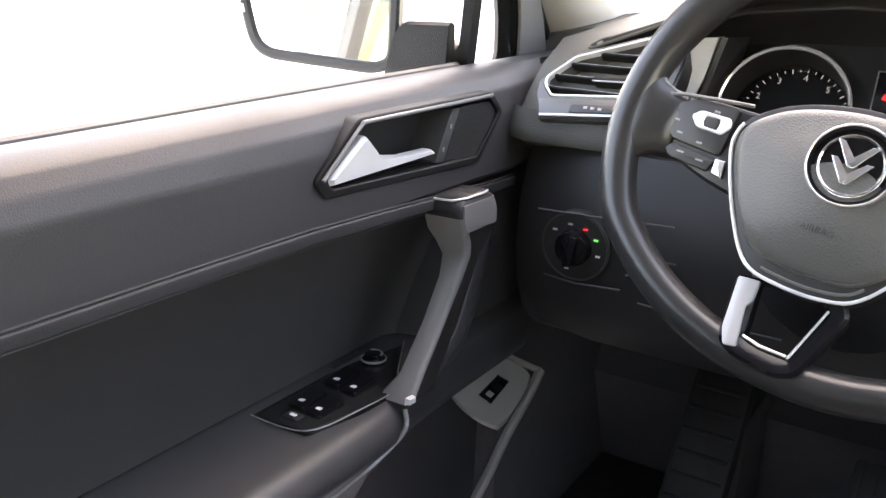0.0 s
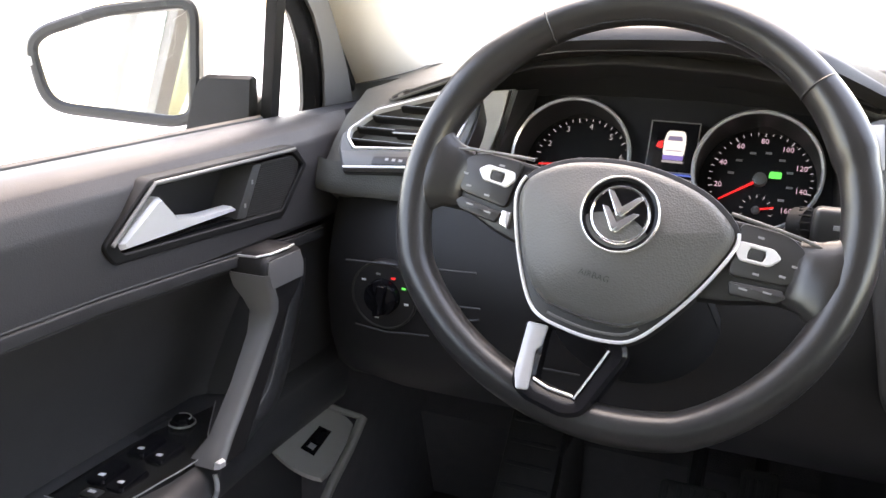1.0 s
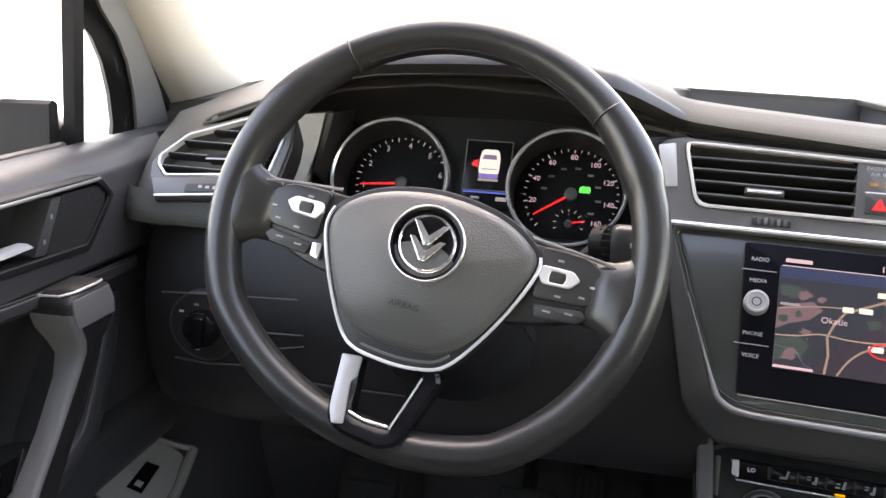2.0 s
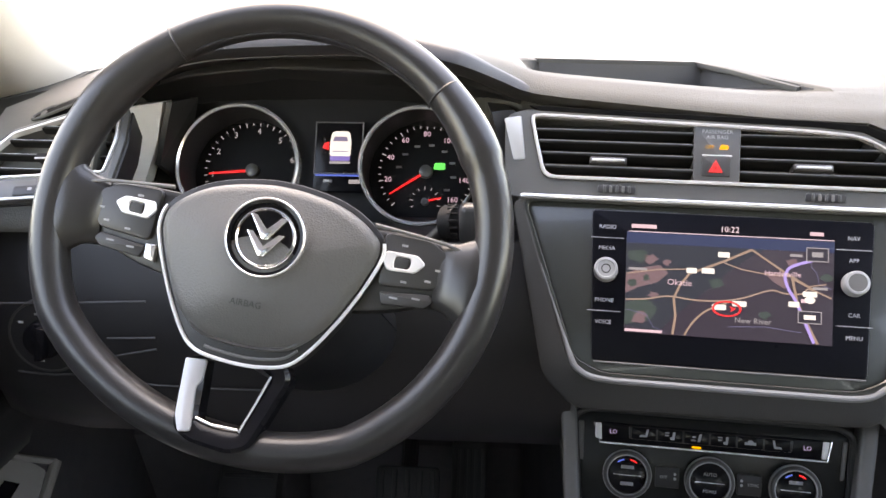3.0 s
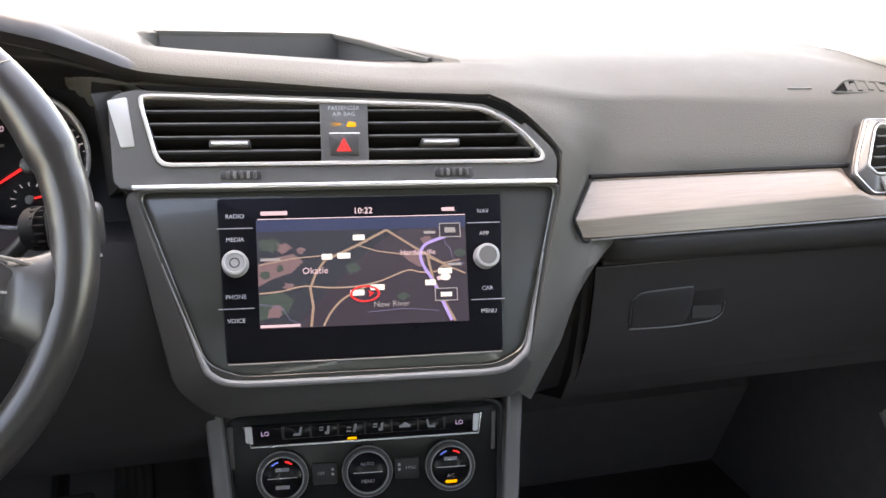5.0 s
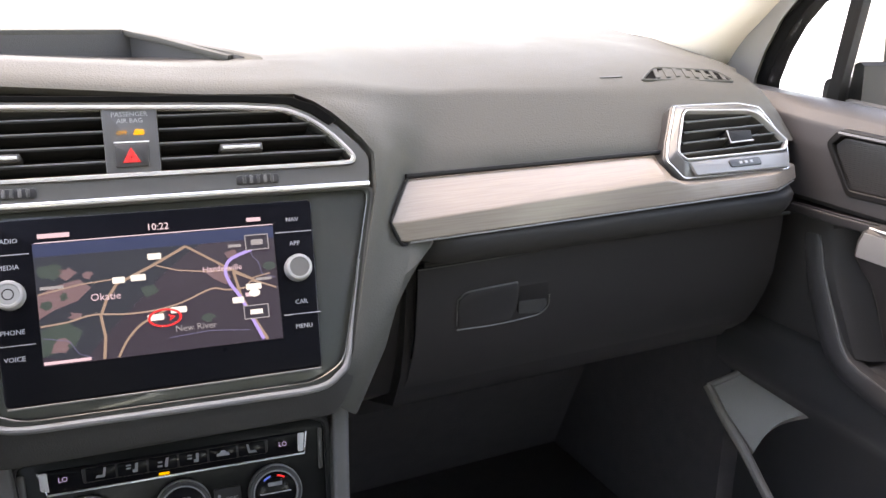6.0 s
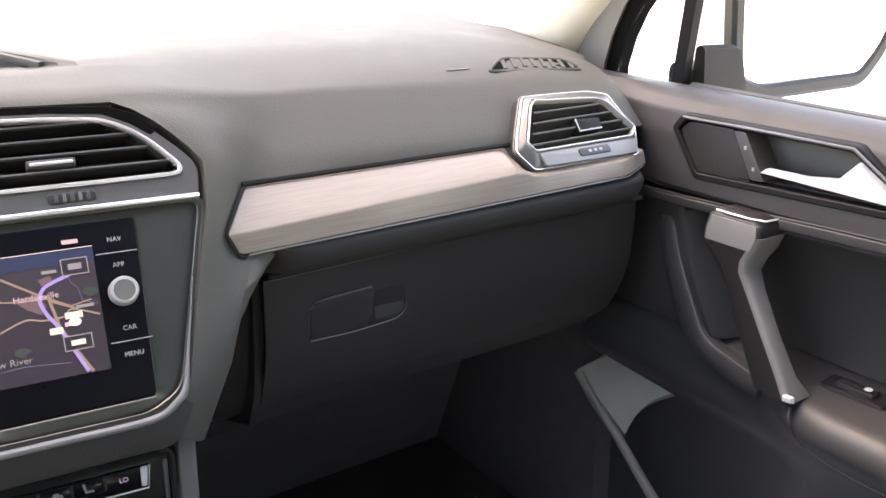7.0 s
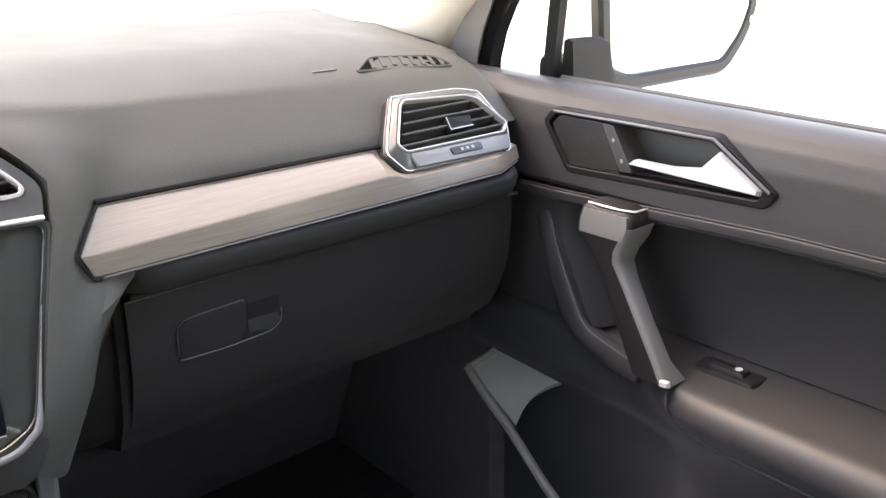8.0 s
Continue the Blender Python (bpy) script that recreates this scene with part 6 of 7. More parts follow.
def front_door(s):
    f = s < 0
    d = thing("front_door", (0.78 * s, 0.40, 0.42), ("closed driver's door" if f else "closed passenger door") + " with dark grey trim and silver pull lever", "car door", "front doors")

    def P(name, bm, material, parent=d, label="", m=None, **k):
        return part(name, bm, material, parent, label, m, f, **k)

    # upper trim: from the glass seal down to the ledge above the insert
    def upper(y):
        k = 0.022 * (y - 0.6)
        e = max(0.0, y - 0.84) * 0.12
        return [(0.835, y, 1.130 + k), (0.832, y, 1.152 + k), (0.815, y, 1.162 + k), (0.790, y, 1.166 + k), (0.770, y, 1.165 + k), (0.754 + e, y, 1.158 + k), (0.744 + e, y, 1.146 + k), (0.738 + e, y, 1.125), (0.736 + e, y, 1.10), (0.734 + e, y, 1.080), (0.733 + e, y, 1.066), (0.738 + e, y, 1.060), (0.752 + e, y, 1.057), (0.80, y, 1.05), (0.835, y, 1.05)]
    P("glass_seal", tube([(0.826, y, 1.158 + 0.022 * (y - 0.6)) for y in (-0.15, 0.2, 0.5, 0.86)], 0.0065, 8), RUBBER, d, "black seal along the window")
    bo, bi = [(0.793, 1.151), (0.583, 1.1505), (0.513, 1.105), (0.525, 1.0885), (0.770, 1.079), (0.808, 1.133)], [(0.787, 1.144), (0.588, 1.143), (0.529, 1.105), (0.534, 1.0955), (0.767, 1.087), (0.799, 1.132)]
    if f:
        bo, bi = [(0.783, 1.153), (0.562, 1.151), (0.505, 1.106), (0.517, 1.090), (0.760, 1.081), (0.808, 1.130)], [(0.778, 1.146), (0.568, 1.1435), (0.521, 1.106), (0.527, 1.097), (0.757, 1.089), (0.799, 1.130)]
    hole = grow(bi, 0.003)

    def inside(y, z):
        hit = False
        for (ya, za), (yb, zb) in zip(hole, hole[1:] + hole[:1]):
            if (za > z) != (zb > z) and y < (yb - ya) * (z - za) / (zb - za) + ya:
                hit = not hit
        return hit

    def upper_fine(y):
        P0, out = upper(y), []
        for k, (p, q) in enumerate(zip(P0, P0[1:])):
            n = 6 if 5 <= k < 10 else 1
            out += [tuple(Vector(p).lerp(Vector(q), i / n)) for i in range(n)]
        return [(x + 0.05, y, z) if x < 0.76 and inside(y, z) else (x, y, z) for x, y, z in out + [P0[-1]]]
    ys = [-0.16, 0.0, 0.2, 0.35, 0.45, 0.49] + [0.50 + 0.005 * i for i in range(64)] + [0.82, 0.84, 0.88, 0.92, 0.96, 1.0, 1.065]
    P("upper_trim", loft([upper_fine(y) for y in ys]), DOORPAD, d, "soft dark grey upper trim")
    lz = lambda y: 1.0665 - 0.014 * ease((y - 0.45) / 0.40)
    yl = (-0.15, 0.2, 0.4, 0.5, 0.6, 0.7, 0.78, 0.84)
    P("ledge_band", sweep([(0.7345, y, lz(y) - 0.004) for y in yl], rounded([(-0.004, -0.0055), (0.002, -0.0055), (0.002, 0.0055), (-0.004, 0.0055)], 0.002)), DOORPAD, d, "rolled ledge under the upper trim")
    P("ledge_line", tube([(0.7335, y, lz(y) + 0.0030) for y in yl], 0.0012, 6), DOORPAD, d, "fine satin line")
    P("ledge_bead", tube([(0.7400, y, lz(y) - 0.0135) for y in yl[:-2]], 0.0024, 8), DOORPAD, d, "narrow bead")
    # lower trim: cloth insert, armrest, pocket
    slant = lambda y, z: y - max(0.0, min(1.0, (y - 0.62) / 0.12)) * 0.50 * max(0.0, min(0.16, 1.03 - z))

    def lower(y, q):
        # q: 0 with the hollow insert, 1 where the panel closes up to the front
        ins = lambda x, flat: x + (flat - x) * q
        pts = [(0.80, 1.052), (ins(0.752, 0.745), 1.052), (ins(0.758, 0.744), 1.044), (ins(0.776, 0.744), 1.034), (ins(0.790, 0.744), 1.00), (ins(0.800, 0.744), 0.95), (ins(0.806, 0.746), 0.905), (ins(0.804, 0.748), 0.893)]
        return pts
    rows = []
    for y, q in ((-0.16, 0), (0.1, 0), (0.3, 0), (0.5, 0), (0.62, 0), (0.70, 0), (0.76, 0.0), (0.775, 0.15), (0.790, 0.85), (0.800, 1), (0.84, 1), (0.90, 1), (0.955, 1)):
        rows.append([(x, slant(y, z), z) for x, z in lower(y, q)] + [(0.835, slant(y, 0.89), 0.885), (0.835, y, 1.052)])
    P("insert", loft(rows), INSERT, d, "dark cloth-grained door insert")
    arm = []
    for y, q in ((-0.16, 0), (0.1, 0), (0.3, 0), (0.45, 0), (0.55, 0.0), (0.59, 0.05), (0.62, 0.35), (0.66, 0.7), (0.72, 0.9), (0.80, 1.0), (0.955, 1.0)):
        g = lambda x, b: x + (b - x) * q
        zt = 0.882 + 0.006 * q
        g2 = lambda x: x + (0.828 - x) * max(0.0, min(1.0, (y - 0.58) / 0.10))
        edge = []
        for t in range(0, 121, 15):
            ct, st_ = math.cos(radians(t)), math.sin(radians(t))
            edge.append((g(0.724 - 0.024 * st_, 0.775 - 0.018 * st_), y, zt - 0.024 * (1 - ct)))
        arm.append([(0.832, y, 0.892), (0.804, y, 0.890), (g(0.78, 0.790), y, zt + 0.002), (g(0.75, 0.782), y, zt + 0.001)] + edge + [(g(0.716, 0.757), y, 0.832), (g(0.722, 0.757), y, 0.822), (g(0.728, 0.758), y, 0.812), (g(0.742, 0.764), y, 0.796), (g2(0.765), y, 0.74), (g2(0.775), y, 0.60), (g2(0.780), y, 0.44), (0.838, y, 0.44)])
    a = P("armrest", loft(arm), ARMPAD, d, "padded dark grey armrest and lower panel", smooth=60)
    P("armrest_bead", tube(smoothline([(0.7215, -0.15, 0.822), (0.7215, 0.2, 0.822), (0.7215, 0.45, 0.822), (0.7215, 0.54, 0.824), (0.714, 0.578, 0.836), (0.7000, 0.590, 0.860), (0.7035, 0.594, 0.878)], 5), 0.0026 if f else 0.0020, 8), TRIMGREY if f else ARMPAD, a, "thin satin bead along the armrest")
    # pull grip: light on its satin rear face and cap is put in as paler grey, shade on the inner face as black
    secs = ((1.063, 0.742, 0.706, 0.668, 0.712), (1.057, 0.742, 0.700, 0.653, 0.719), (1.045, 0.742, 0.698, 0.651, 0.722), (1.030, 0.741, 0.698, 0.656, 0.723), (1.016, 0.735, 0.699, 0.663, 0.712), (1.004, 0.728, 0.700, 0.664, 0.699), (0.985, 0.724, 0.701, 0.653, 0.689), (0.945, 0.722, 0.701, 0.629, 0.671), (0.905, 0.723, 0.700, 0.604, 0.651), (0.884, 0.735, 0.699, 0.592, 0.640))
    ahead = lambda z: 0.022 * max(0.0, min(1.0, (z - 0.884) / 0.09)) if f else 0.0
    secs = [(z, x0, x1, y0 + ahead(z), y1 + ahead(z)) for z, x0, x1, y0, y1 in secs]
    grip = P("pull_grip", loft([[(x, y, z) for x, y in rounded([(x1, y0), (x0, y0), (x0, y1), (x1, y1)], 0.007, 3)] for z, x0, x1, y0, y1 in secs]), SHADEDBLACK, d, "slanted dark grey pull grip, shaded tone inside, lit satin tone to the rear", smooth=70)
    P("satin_lit_face", loft([[(x1 - 0.0012, y0 + 0.0085, z), (x1 - 0.0008, y0 + 0.0030, z), (x1 + 0.0030, y0 - 0.0010, z), (x0 - 0.003, y0 - 0.0014, z), (x0 - 0.003, y0 + 0.004, z), (x1 + 0.006, y0 + 0.010, z)] for z, x0, x1, y0, y1 in secs[2:]]), GRIPGREY, grip, "satin grey facing, lighter where light falls", smooth=70)
    P("satin_lit_cap", loft([[(x1 - 0.0014, y0 + 0.004, z), (x1 - 0.0016, y1 - 0.006, z), (x1 + 0.004, y1 - 0.004, z), (x1 + 0.004, y0 + 0.004, z)] for z, x0, x1, y0, y1 in secs[1:4]]), GRIPGREY, grip, "satin grey cap, lighter where light falls", smooth=60)
    P("chrome_line", tube([(x, y + ahead(1.06), z) for x, y, z in ((0.735, 0.656, 1.060), (0.712, 0.656, 1.061), (0.703, 0.668, 1.0625), (0.702, 0.698, 1.0625), (0.706, 0.713, 1.0615))], 0.0012, 8), SILVER, grip, "thin chrome line")
    P("chrome_chip", loft([[(0.700, 0.601, 0.892), (0.700, 0.589, 0.893), (0.700, 0.588, 0.886), (0.700, 0.600, 0.885)], [(0.695, 0.599, 0.891), (0.695, 0.590, 0.892), (0.695, 0.590, 0.887), (0.695, 0.599, 0.886)]]), SILVER, grip, "small chrome end chip")
    P("grip_foot_line", tube([(0.700, 0.600, 0.884), (0.722, 0.640, 0.898), (0.738, 0.655, 0.903)], 0.0014, 6), SILVER, grip)
    # hollow in front of the grip
    inn = smoothline([(0.746, 0.803, 1.024), (0.743, 0.786, 0.980), (0.742, 0.763, 0.936), (0.741, 0.735, 0.894), (0.738, 0.688, 0.881), (0.727, 0.645, 0.880)], 5)
    oub = smoothline([(0.746, 0.832, 1.020), (0.743, 0.815, 0.972), (0.742, 0.795, 0.925), (0.741, 0.760, 0.873), (0.738, 0.700, 0.853), (0.727, 0.650, 0.855)], 5)
    P("hollow_edge", loft([[p + Vector((0.016, 0, 0)), p, p.lerp(q, 0.10) + Vector((-0.0025, 0, 0)), p.lerp(q, 0.5) + Vector((-0.0030, 0, 0)), p.lerp(q, 0.88) + Vector((-0.001, 0, 0)), q + Vector((0.004, 0, 0)), q + Vector((0.014, 0, 0))] for p, q in zip(inn, oub)]), ARMPAD, d, "raised rounded edge of the hollow", smooth=60)
    # paler tube paints the light along the hollow's inner edge
    P("hollow_highlight", tube([p + Vector((-0.001, 0, 0)) for p in inn], 0.0010, 6), GREYSATIN, d)
    # release lever with its bezel
    bo, bi = yz(bo), yz(bi)
    h = P("lever_bezel", ring(rounded(bo, 0.006, 3), rounded(bi, 0.004, 3), -0.04, 0.0022, 0.0012), SLATBLACK, d, "dark bezel of the door lever", SIDE)
    P("recess", slab(rounded(bi, 0.004, 3), -0.045, -0.032, 0.0005), BLACK, h, "", SIDE)
    # right door's edge is a darker copy, set against the window light on it
    P("satin_edge", tube([SIDE @ Vector((-y, z, 0.004)) for y, z in (((0.790, 1.1470), (0.70, 1.1475), (0.585, 1.1470), (0.5215, 1.1055)) if not f else ((0.780, 1.1495), (0.70, 1.1485), (0.565, 1.1475), (0.5135, 1.1065)))], 0.0019, 8, up=(1, 0, 0)), GREYSATIN if f else SURROUND, h, "satin grey edge")
    gr = yz([(0.785, 1.142), (0.725, 1.1425), (0.697, 1.093), (0.765, 1.088), (0.796, 1.132)])
    tw = P("tweeter_grille", slab(rounded(gr, 0.003, 3), -0.032, -0.001, 0.001), BLACK, h, "black ribbed tweeter grille", SIDE)
    for i in range(24):
        z = 1.0910 + 0.00215 * i
        y0, y1 = 0.699 + (z - 1.093) * 0.55, min(0.793, 0.768 + (z - 1.088) * 0.62)
        if z > 1.134:
            y1 = 0.786
        P("rib", tube([SIDE @ Vector((-y0, z - 0.0004 * 0, -0.0008)), SIDE @ Vector((-y1, z - 0.002, -0.0008))], 0.0007, 5), DARK, tw)
    lk = P("lock_switches", slab(rounded(yz([(0.724, 1.142), (0.709, 1.142), (0.680, 1.094), (0.696, 1.0925)]), 0.002, 2), -0.032, 0.0005, 0.001), mat("lock_grey", (0.04, 0.04, 0.04), 0.45), h, "two lock switches", SIDE)
    for y, z in ((0.707, 1.126), (0.6945, 1.105)):
        P("lock_symbol", bar(-y, z, 0.0030, 0.0042, 0.0009), DIMPRINT, lk, "", SIDE)
    ly = 0.010 if f else 0.004
    P("lever", loft([[(x + 0.0, y - ly, z - 0.003) for y, z in ((0.690, 1.1055), (0.685, 1.111), (0.640, 1.1115), (0.604, 1.1165), (0.585, 1.137), (0.580, 1.137), (0.536, 1.1075), (0.538, 1.1020))] for x in (0.746, 0.737)] + [[(0.733, y - ly, z - 0.003) for y, z in ((0.688, 1.107), (0.684, 1.110), (0.640, 1.1105), (0.605, 1.1145), (0.585, 1.134), (0.581, 1.134), (0.540, 1.1075), (0.541, 1.1035))]]), SILVER, h, "bright silver release lever", smooth=25)
    P("lever_shadow_gap", slab(rounded(yz([(0.765, 1.093), (0.538, 1.099), (0.536, 1.096), (0.766, 1.0885)]), 0.001, 2), -0.014, -0.004, 0.0005), GLOSS, h, "", SIDE)
    # switches in the armrest
    Z = lambda x, y: Vector((x, y, 0.885))
    if f:
        pl = P("switch_panel", slab(rounded([(0.803, 0.490), (0.738, 0.497), (0.725, 0.560), (0.723, 0.612), (0.745, 0.640), (0.788, 0.712), (0.803, 0.704)], 0.006), 0.870, 0.8880, 0.0012), PANELBLACK, a, "black panel with four window switches and mirror knob")
        for x, y in ((0.777, 0.588), (0.754, 0.585), (0.775, 0.536), (0.752, 0.533)):
            foot_ = rounded([(x - 0.0095, y - 0.014), (x + 0.0095, y - 0.014), (x + 0.0095, y + 0.022), (x - 0.0095, y + 0.022)], 0.003)
            sw_ = P("window_switch", loft([[(u, v, 0.885) for u, v in foot_], [(u, v, 0.8895) for u, v in foot_], [(x + (u - x) * 0.86, y + (v - y) * 0.9, 0.8915 + 0.10 * max(0.0, v - y)) for u, v in foot_]]), GLOSS, pl, "black window rocker switch")
            P("symbol", marks([[(x + u, y - 0.004 + v) for u, v in q] for q in ([(-0.0030, -0.0022), (0.0030, -0.0022), (0.0030, 0.0006), (-0.0030, 0.0006)], [(-0.0030, 0.0006), (0.0030, 0.0006), (0.0014, 0.0030), (-0.0024, 0.0030)])], 0.8905, 0.8922), PRINT, sw_, "white window symbol")
        lock_ = P("child_lock_button", slab(rounded([(0.757, 0.504), (0.774, 0.503), (0.774, 0.515), (0.757, 0.516)], 0.002), 0.886, 0.8896, 0.001), BLACK, pl)
        P("symbol", marks([[(0.762, 0.508), (0.769, 0.508), (0.769, 0.5115), (0.762, 0.5115)]], 0.8892, 0.8902), PRINT, lock_)
        P("front_button", slab(rounded([(0.797, 0.605), (0.806, 0.605), (0.806, 0.650), (0.797, 0.650)], 0.002), 0.886, 0.8900, 0.001), BLACK, pl)
        P("mirror_knob", lathe([(0.0125, 0.887), (0.0125, 0.8905), (0.0098, 0.8925), (0.0092, 0.8955), (0.0078, 0.8965), (0.0005, 0.8965)], 24, (0.779, 0.645)), GLOSS, pl, "black mirror adjusting knob with a chrome ring")
        P("knob_ring", tube([(0.779 + 0.0128 * math.cos(t), 0.645 + 0.0128 * math.sin(t), 0.8905) for t in [2 * math.pi * i / 24 for i in range(24)]], 0.0012, 6, closed=True), CHROME, pl)
        P("knob_arc", tube([(0.779 + 0.0088 * math.cos(t), 0.645 + 0.0088 * math.sin(t), 0.8962) for t in [0.6 + 2.6 * i / 12 for i in range(13)]], 0.0007, 6), SILVER, pl)
        P("panel_edge", tube(smoothline([(0.800, 0.4895, 0.888), (0.740, 0.4965, 0.888), (0.7255, 0.555, 0.888), (0.7235, 0.610, 0.888), (0.7455, 0.641, 0.888), (0.786, 0.710, 0.888)], 5), 0.0006, 6), TRIMGREY, pl, "fine satin edge")
    else:
        pl = P("switch_panel", slab(rounded([(0.800, 0.530), (0.764, 0.530), (0.760, 0.600), (0.796, 0.604)], 0.006), 0.870, 0.8875, 0.0012), BLACK, a, "black panel with one window switch")
        sw_ = P("window_switch", slab(rounded([(0.770, 0.546), (0.788, 0.546), (0.787, 0.588), (0.770, 0.588)], 0.003), 0.885, 0.8925, 0.003), BLACK, pl, "black window switch")
        P("symbol", slab(oval(0.779, 0.556, 0.0048, 0.0040, 12), 0.8923, 0.8930, 0.0001, 1), PRINT, sw_, "white window symbol")
    # front end of the door pocket
    py = 0.030 if f else 0.0
    A, B, C, D = Vector((0.752, 0.948 + py, 0.752)), Vector((0.800, 0.917 + py * 0.5, 0.788)), Vector((0.826, 0.820 + py * 0.8, 0.762)), Vector((0.764, 0.868 + py, 0.690))
    n = 9
    top_ = [[(A.lerp(B, i / n)).lerp(D.lerp(C, i / n), j / n) + (A.lerp(B, i / n) - D.lerp(C, i / n)) * (0.16 * math.sin(math.pi * i / n) * j / n) for i in range(n + 1)] for j in range(n + 1)]
    if f:
        def soft(i, j):
            a_, b_ = 2 * i / n - 1, 2 * j / n - 1
            return (a_ * math.sqrt(1 - 0.30 * b_ * b_) + 1) / 2, (b_ * math.sqrt(1 - 0.30 * a_ * a_) + 1) / 2
        top_ = [[A.lerp(B, u).lerp(D.lerp(C, u), v) for u, v in (soft(i, j) for i in range(n + 1))] for j in range(n + 1)]
    bm = loft(top_, False)
    ext = bmesh.ops.extrude_face_region(bm, geom=bm.faces[:])
    bmesh.ops.translate(bm, vec=(0.002, 0.006, -0.010), verts=[g for g in ext["geom"] if isinstance(g, bmesh.types.BMVert)])
    pk = P("pocket_end", bm, POCKETGREY, d, "grey sloped front end of the door pocket")
    P("pocket_rim", tube(smoothline([A + Vector((-0.003, 0.004, 0.004)), (0.752, 0.918 + py, 0.722), (0.757, 0.876 + py, 0.686), (0.758, 0.835 + py, 0.650), (0.758, 0.786 + py * 0.7, 0.612), (0.757, 0.70, 0.56), (0.756, 0.55, 0.54)], 5), 0.0068, 10), POCKETGREY, pk, "rounded pocket rim")
    P("pocket_lip", tube(smoothline([A + Vector((-0.003, 0.003, 0.003)), A.lerp(B, 0.5) + Vector((0, 0.003, 0.002)), B + Vector((0, 0.002, 0.001)), B.lerp(C, 0.5), C], 5), 0.0045, 8), POCKETGREY, pk, "rounded upper edge of the pocket")
    if f:
        q = [A.lerp(B, u).lerp(D.lerp(C, u), v) for u, v in ((0.33, 0.30), (0.56, 0.30), (0.56, 0.72), (0.33, 0.72))]
        nn = (q[1] - q[0]).cross(q[3] - q[0]).normalized()
        if nn.z < 0:
            nn = -nn
        P("tailgate_switch", loft([[p - nn * 0.012 for p in q], [p + nn * 0.000 for p in q], [p.lerp(sum(q, Vector()) / 4, 0.12) + nn * 0.002 for p in q]]), GLOSS, pk, "black tailgate switch")
        q2 = [A.lerp(B, u).lerp(D.lerp(C, u), v) for u, v in ((0.40, 0.58), (0.50, 0.58), (0.50, 0.66), (0.40, 0.66))]
        P("symbol", loft([[p for p in q2], [p + nn * 0.0026 for p in q2]]), DIMPRINT, pk)
    # window frame, glass
    # window plane: leans inwards with height
    wx = lambda z, d0=0.0: 0.825 + d0 - 0.30 * (z - 1.17)
    edge = [(0.990, 1.160), (0.986, 1.175), (0.963, 1.215), (0.936, 1.250), (0.904, 1.280), (0.860, 1.306), (0.835, 1.330), (0.60, 1.60)]
    mid_ = [(1.008, 1.160), (1.004, 1.178), (0.982, 1.216), (0.950, 1.258), (0.916, 1.289), (0.880, 1.318), (0.855, 1.342), (0.615, 1.61)]
    rear = [(1.078, 1.160), (1.066, 1.178), (1.030, 1.216), (0.986, 1.256), (0.950, 1.287), (0.908, 1.319), (0.882, 1.342), (0.64, 1.62)]
    if f:
        mid_ = [(a[0] + (b[0] - a[0]) * 0.4, a[1] + (b[1] - a[1]) * 0.4) for a, b in zip(edge, mid_)]

    def strip3(name, A_, B_, d0, d1, material, label):
        return P(name, loft([[(wx(za, d0), ya, za), (wx(zb, d0), yb, zb), (wx(zb, d1), yb, zb), (wx(za, d1), ya, za)] for (ya, za), (yb, zb) in zip(A_, B_)]), material, d, label, smooth=30)
    strip3("window_frame", mid_, rear, -0.008, 0.03, FRAMEGREY, "grey front window frame")
    strip3("frame_seal", edge, mid_, -0.004, 0.02, SEALSHADEBLACK, "black window seal")
    P("divider_bar", loft([[(wx(z, dd), y + yo, z) for dd, yo in ((0.006, -0.008), (-0.008, -0.0085), (-0.008, 0.0085), (0.006, 0.008))] for z, y in ((1.150, 0.885), (1.167, 0.879), (1.24, 0.853), (1.335, 0.819), (1.40, 0.797))]), SLATBLACK, d, "black bar between the window and its fixed corner pane")
    for nm, q, lb in (("corner_pane", [(0.880, 1.160), (0.992, 1.160), (0.965, 1.216), (0.905, 1.282), (0.840, 1.322)], "fixed corner pane"), ("side_glass", [(-0.15, 1.155), (0.880, 1.160), (0.830, 1.320), (0.60, 1.60), (-0.15, 1.645)], "clear side window")):
        Q = [Vector((wx(z), y, z)) for y, z in q]
        g = P(nm, loft([Q, [p + Vector((0.004, 0, 0.001)) for p in Q]]), CLEAR, d, lb, smooth=0)
        g.visible_shadow = False
    P("outer_skin", loft([[(0.84, y, 0.35), (0.93, y, 0.40), (0.945, y, 0.80), (0.925, y, 1.05), (0.85, y, 1.158), (0.84, y, 1.15)] for y in (-0.19, 0.3, 0.96)]), WHITEPAINT, d, "white painted outer skin")
    return d


MIRRORGREY = mat("mirror_housing", (0.015, 0.0148, 0.015), 0.5, 0, 0.1, 1000, vary=0.12, spec=0.35)


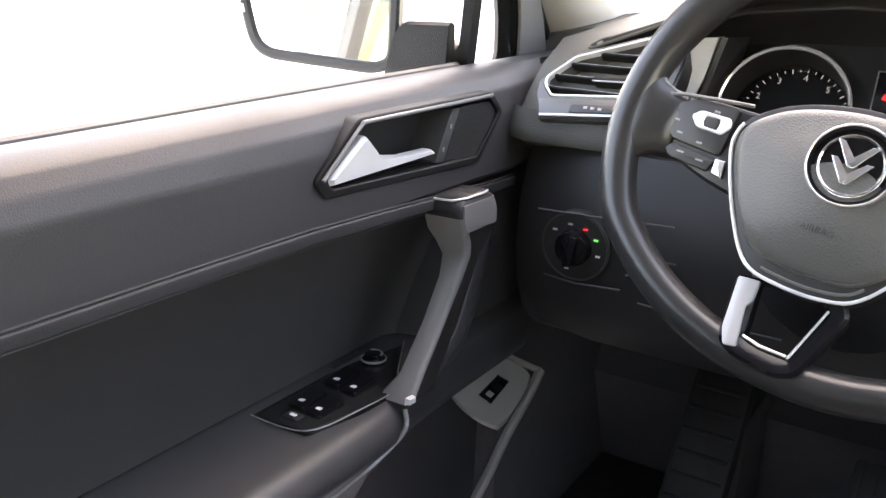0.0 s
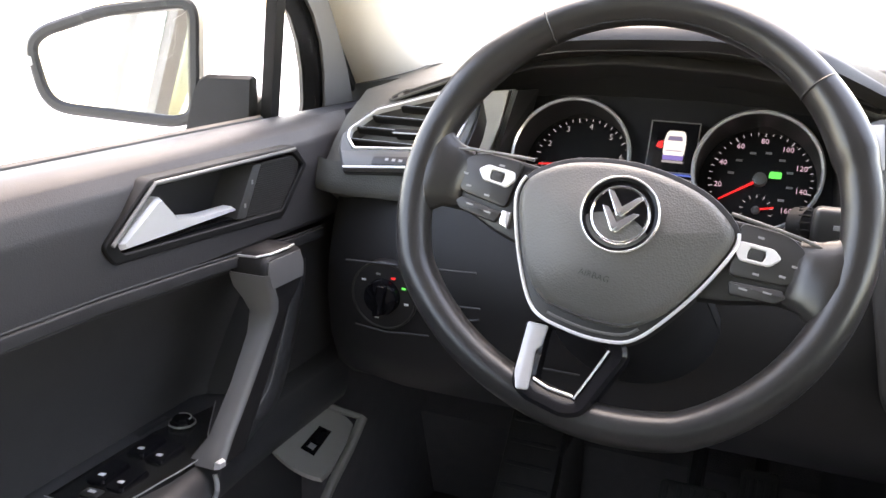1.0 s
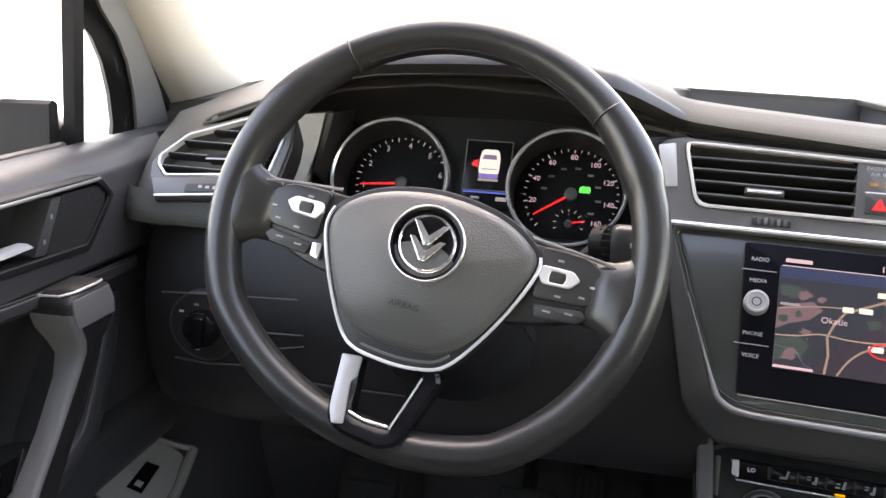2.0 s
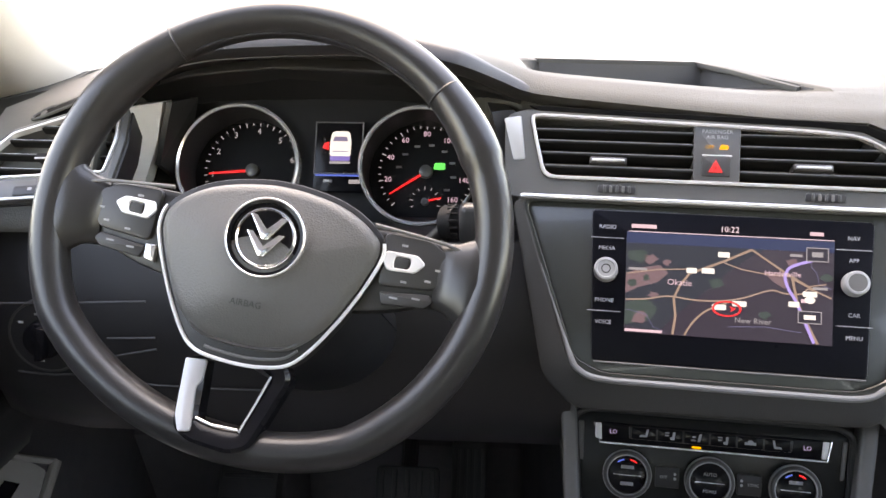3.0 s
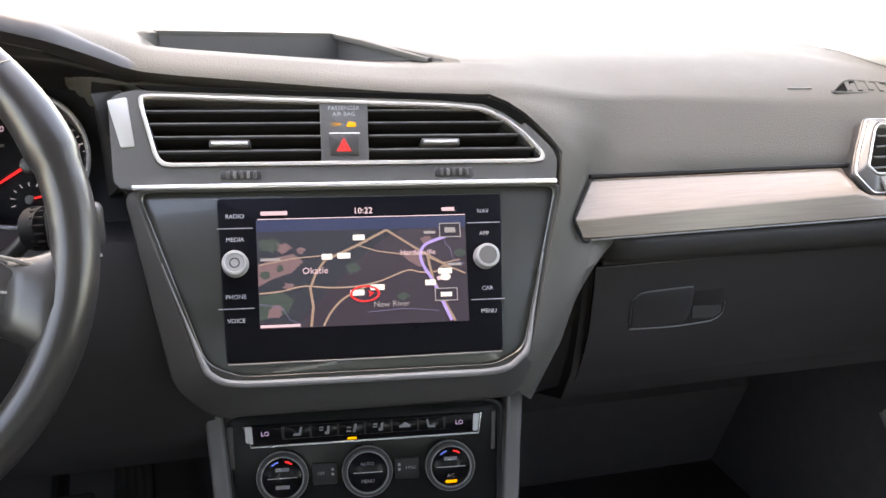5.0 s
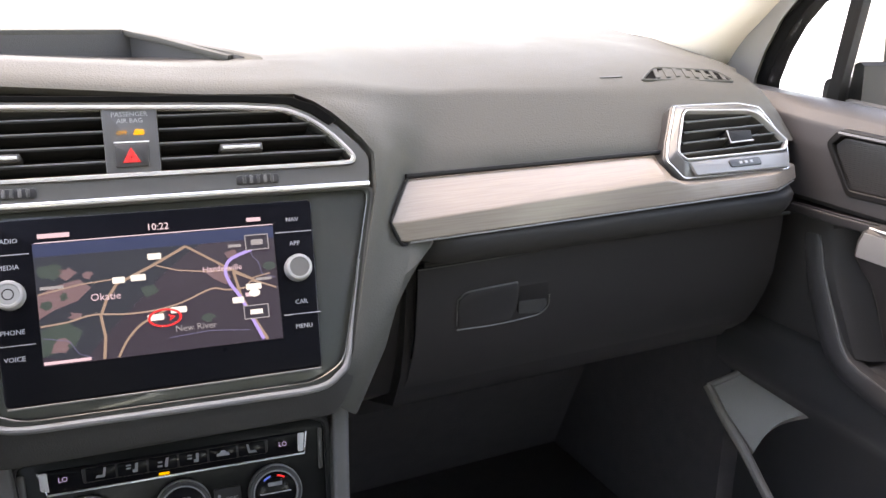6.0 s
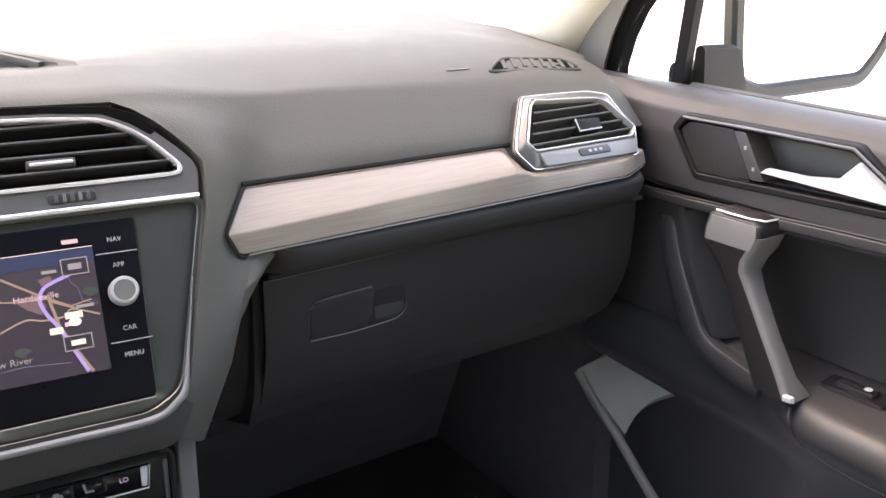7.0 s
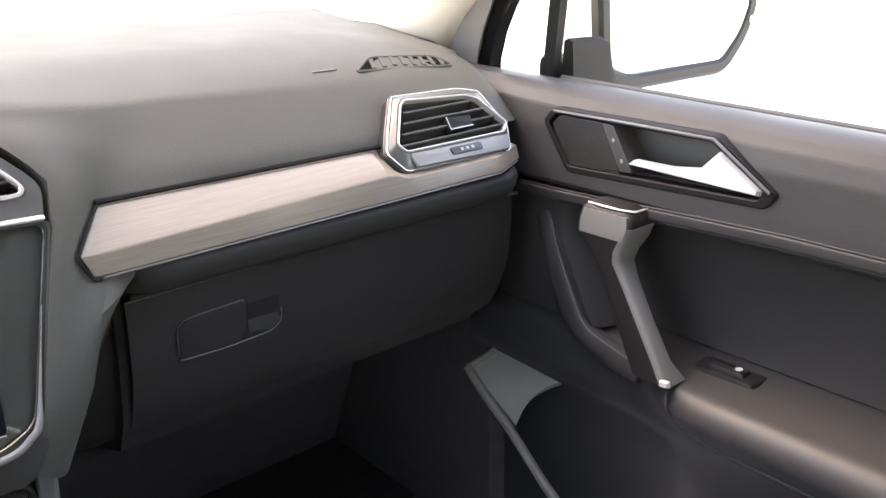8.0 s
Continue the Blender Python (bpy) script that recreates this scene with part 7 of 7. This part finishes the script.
def door_mirror(s):
    f = s < 0
    d = thing("door_mirror", (0.90 * s, 0.90, 1.12), "dark grey door mirror standing off the window corner", "door mirror", "door mirrors")
    if f:
        M = MX((1.020, 0.830, 1.205), 4, -20)
        out = [(-0.112, -0.046), (-0.085, -0.058), (0.058, -0.046), (0.079, -0.028), (0.094, 0.030), (0.078, 0.052), (0.0, 0.080), (-0.098, 0.094), (-0.113, 0.080)]
    else:
        M = MX((1.050, 0.850, 1.205), 4, -14)
        out = [(-0.126, -0.048), (-0.085, -0.066), (0.090, -0.055), (0.127, -0.010), (0.147, 0.040), (0.120, 0.072), (0.02, 0.092), (-0.115, 0.097), (-0.131, 0.080)]
    out = grow(rounded(out, 0.018, 4), 0.0 if f else 0.005)
    lu = 0.086 if f else 0.134
    k = part("housing", ring(grow(out, 0.001), grow(out, -0.0125 if f else -0.0195), -0.014, 0.006, 0.0035 if f else 0.005), MIRRORGREY, d, "dark grey mirror housing", M, f)
    part("shell", slab(grow(out, -0.002), -0.085, -0.014, 0.002), WHITEPAINT, d, "white painted back shell", M, f)
    part("mirror", slab(grow(out, -0.0118 if f else -0.0185), -0.016, -0.004, 0.0008, 1), MIRRORGLASS, d, "silvered mirror glass", M @ Matrix.Rotation(radians(-3.2 if f else -4.0), 4, "Y"), f, smooth=0)
    part("blind_spot_lamp", slab(rounded([(lu - 0.003, 0.008), (lu + 0.003, 0.008), (lu + 0.005, 0.018), (lu - 0.001, 0.018)], 0.001), 0.004, 0.0085, 0.0005), PRINT, d, "small white lamp window", M, f)
    feet = ((0.834, 0.862, 1.145, 1.190), (0.855, 0.860, 1.143, 1.192), (0.885, 0.864, 1.138, 1.188), (0.915, 0.876, 1.130, 1.180), (0.945, 0.890, 1.122, 1.170))
    part("foot", loft([[(x, y0 + dy, z) for dy, z in rounded([(0.0, z0), (0.045, z0), (0.045, z1), (0.012, z1), (0.0, z1 - 0.02)], 0.012, 3)] for x, y0, z0, z1 in feet]), MIRRORGREY, d, "dark grey curved mirror foot", None, f, smooth=60)
    part("foot_cover", loft([[(x, y, z) for y, z in ((0.846, 1.132), (0.870, 1.132), (0.867, z1 - 0.004), (0.860, z1), (0.853, z1 - 0.004))] for x, z1 in ((0.834, 1.214), (0.87, 1.213), (0.895, 1.212), (0.904, 1.208), (0.910, 1.199), (0.917, 1.175), (0.924, 1.150))], True, True), SLATBLACK, d, "black cover of the mirror foot", None, f)
    return d


for s in (1, -1):
    front_door(s)
    door_mirror(s)

# ---- footwell ----
fr = thing("footrest", (-0.55, 1.10, 0.55), "dark ribbed footrest beside the pedals", "footrest")
F = MX((-0.55, 1.12, 0.64), 38)
part("plate", slab(rounded([(-0.042, -0.11), (0.042, -0.11), (0.042, 0.11), (-0.042, 0.11)], 0.012), -0.03, 0.006, 0.004), DARK, fr, "", F)
for i in range(6):
    part("rib", slab(rounded([(-0.036, -0.085 + 0.033 * i), (0.036, -0.085 + 0.033 * i), (0.036, -0.078 + 0.033 * i), (-0.036, -0.078 + 0.033 * i)], 0.003, 2), 0.004, 0.010, 0.002), RUBBER, fr, "", F)
part("block", box((-0.55, 1.24, 0.55), (0.09, 0.16, 0.24), 0.01), CARPET, fr)
for nm, c, w, hgt, label in (("brake_pedal", (-0.315, 1.06, 0.69), 0.085, 0.055, "black rubber-faced brake pedal"), ("accelerator_pedal", (-0.235, 1.12, 0.64), 0.05, 0.16, "tall black accelerator pedal")):
    p = thing(nm, c, label, "pedal")
    F = MX(c, 30)
    part("pad", slab(rounded([(-w / 2, -hgt / 2), (w / 2, -hgt / 2), (w / 2, hgt / 2), (-w / 2, hgt / 2)], 0.008), -0.012, 0.004, 0.003), RUBBER, p, "", F)
    for i in range(5):
        u = -w / 2 + w * (i + 0.5) / 5
        part("rib", slab([(u - 0.003, -hgt * 0.42), (u + 0.003, -hgt * 0.42), (u + 0.003, hgt * 0.42), (u - 0.003, hgt * 0.42)], 0.003, 0.008, 0.001), RUBBER, p, "", F)
    part("arm", tube([(c[0], c[1] + 0.01, c[2]), (c[0], c[1] + 0.14, c[2] + 0.10), (c[0], 1.33, c[2] + 0.20)], 0.011, 8), BLACK, p)
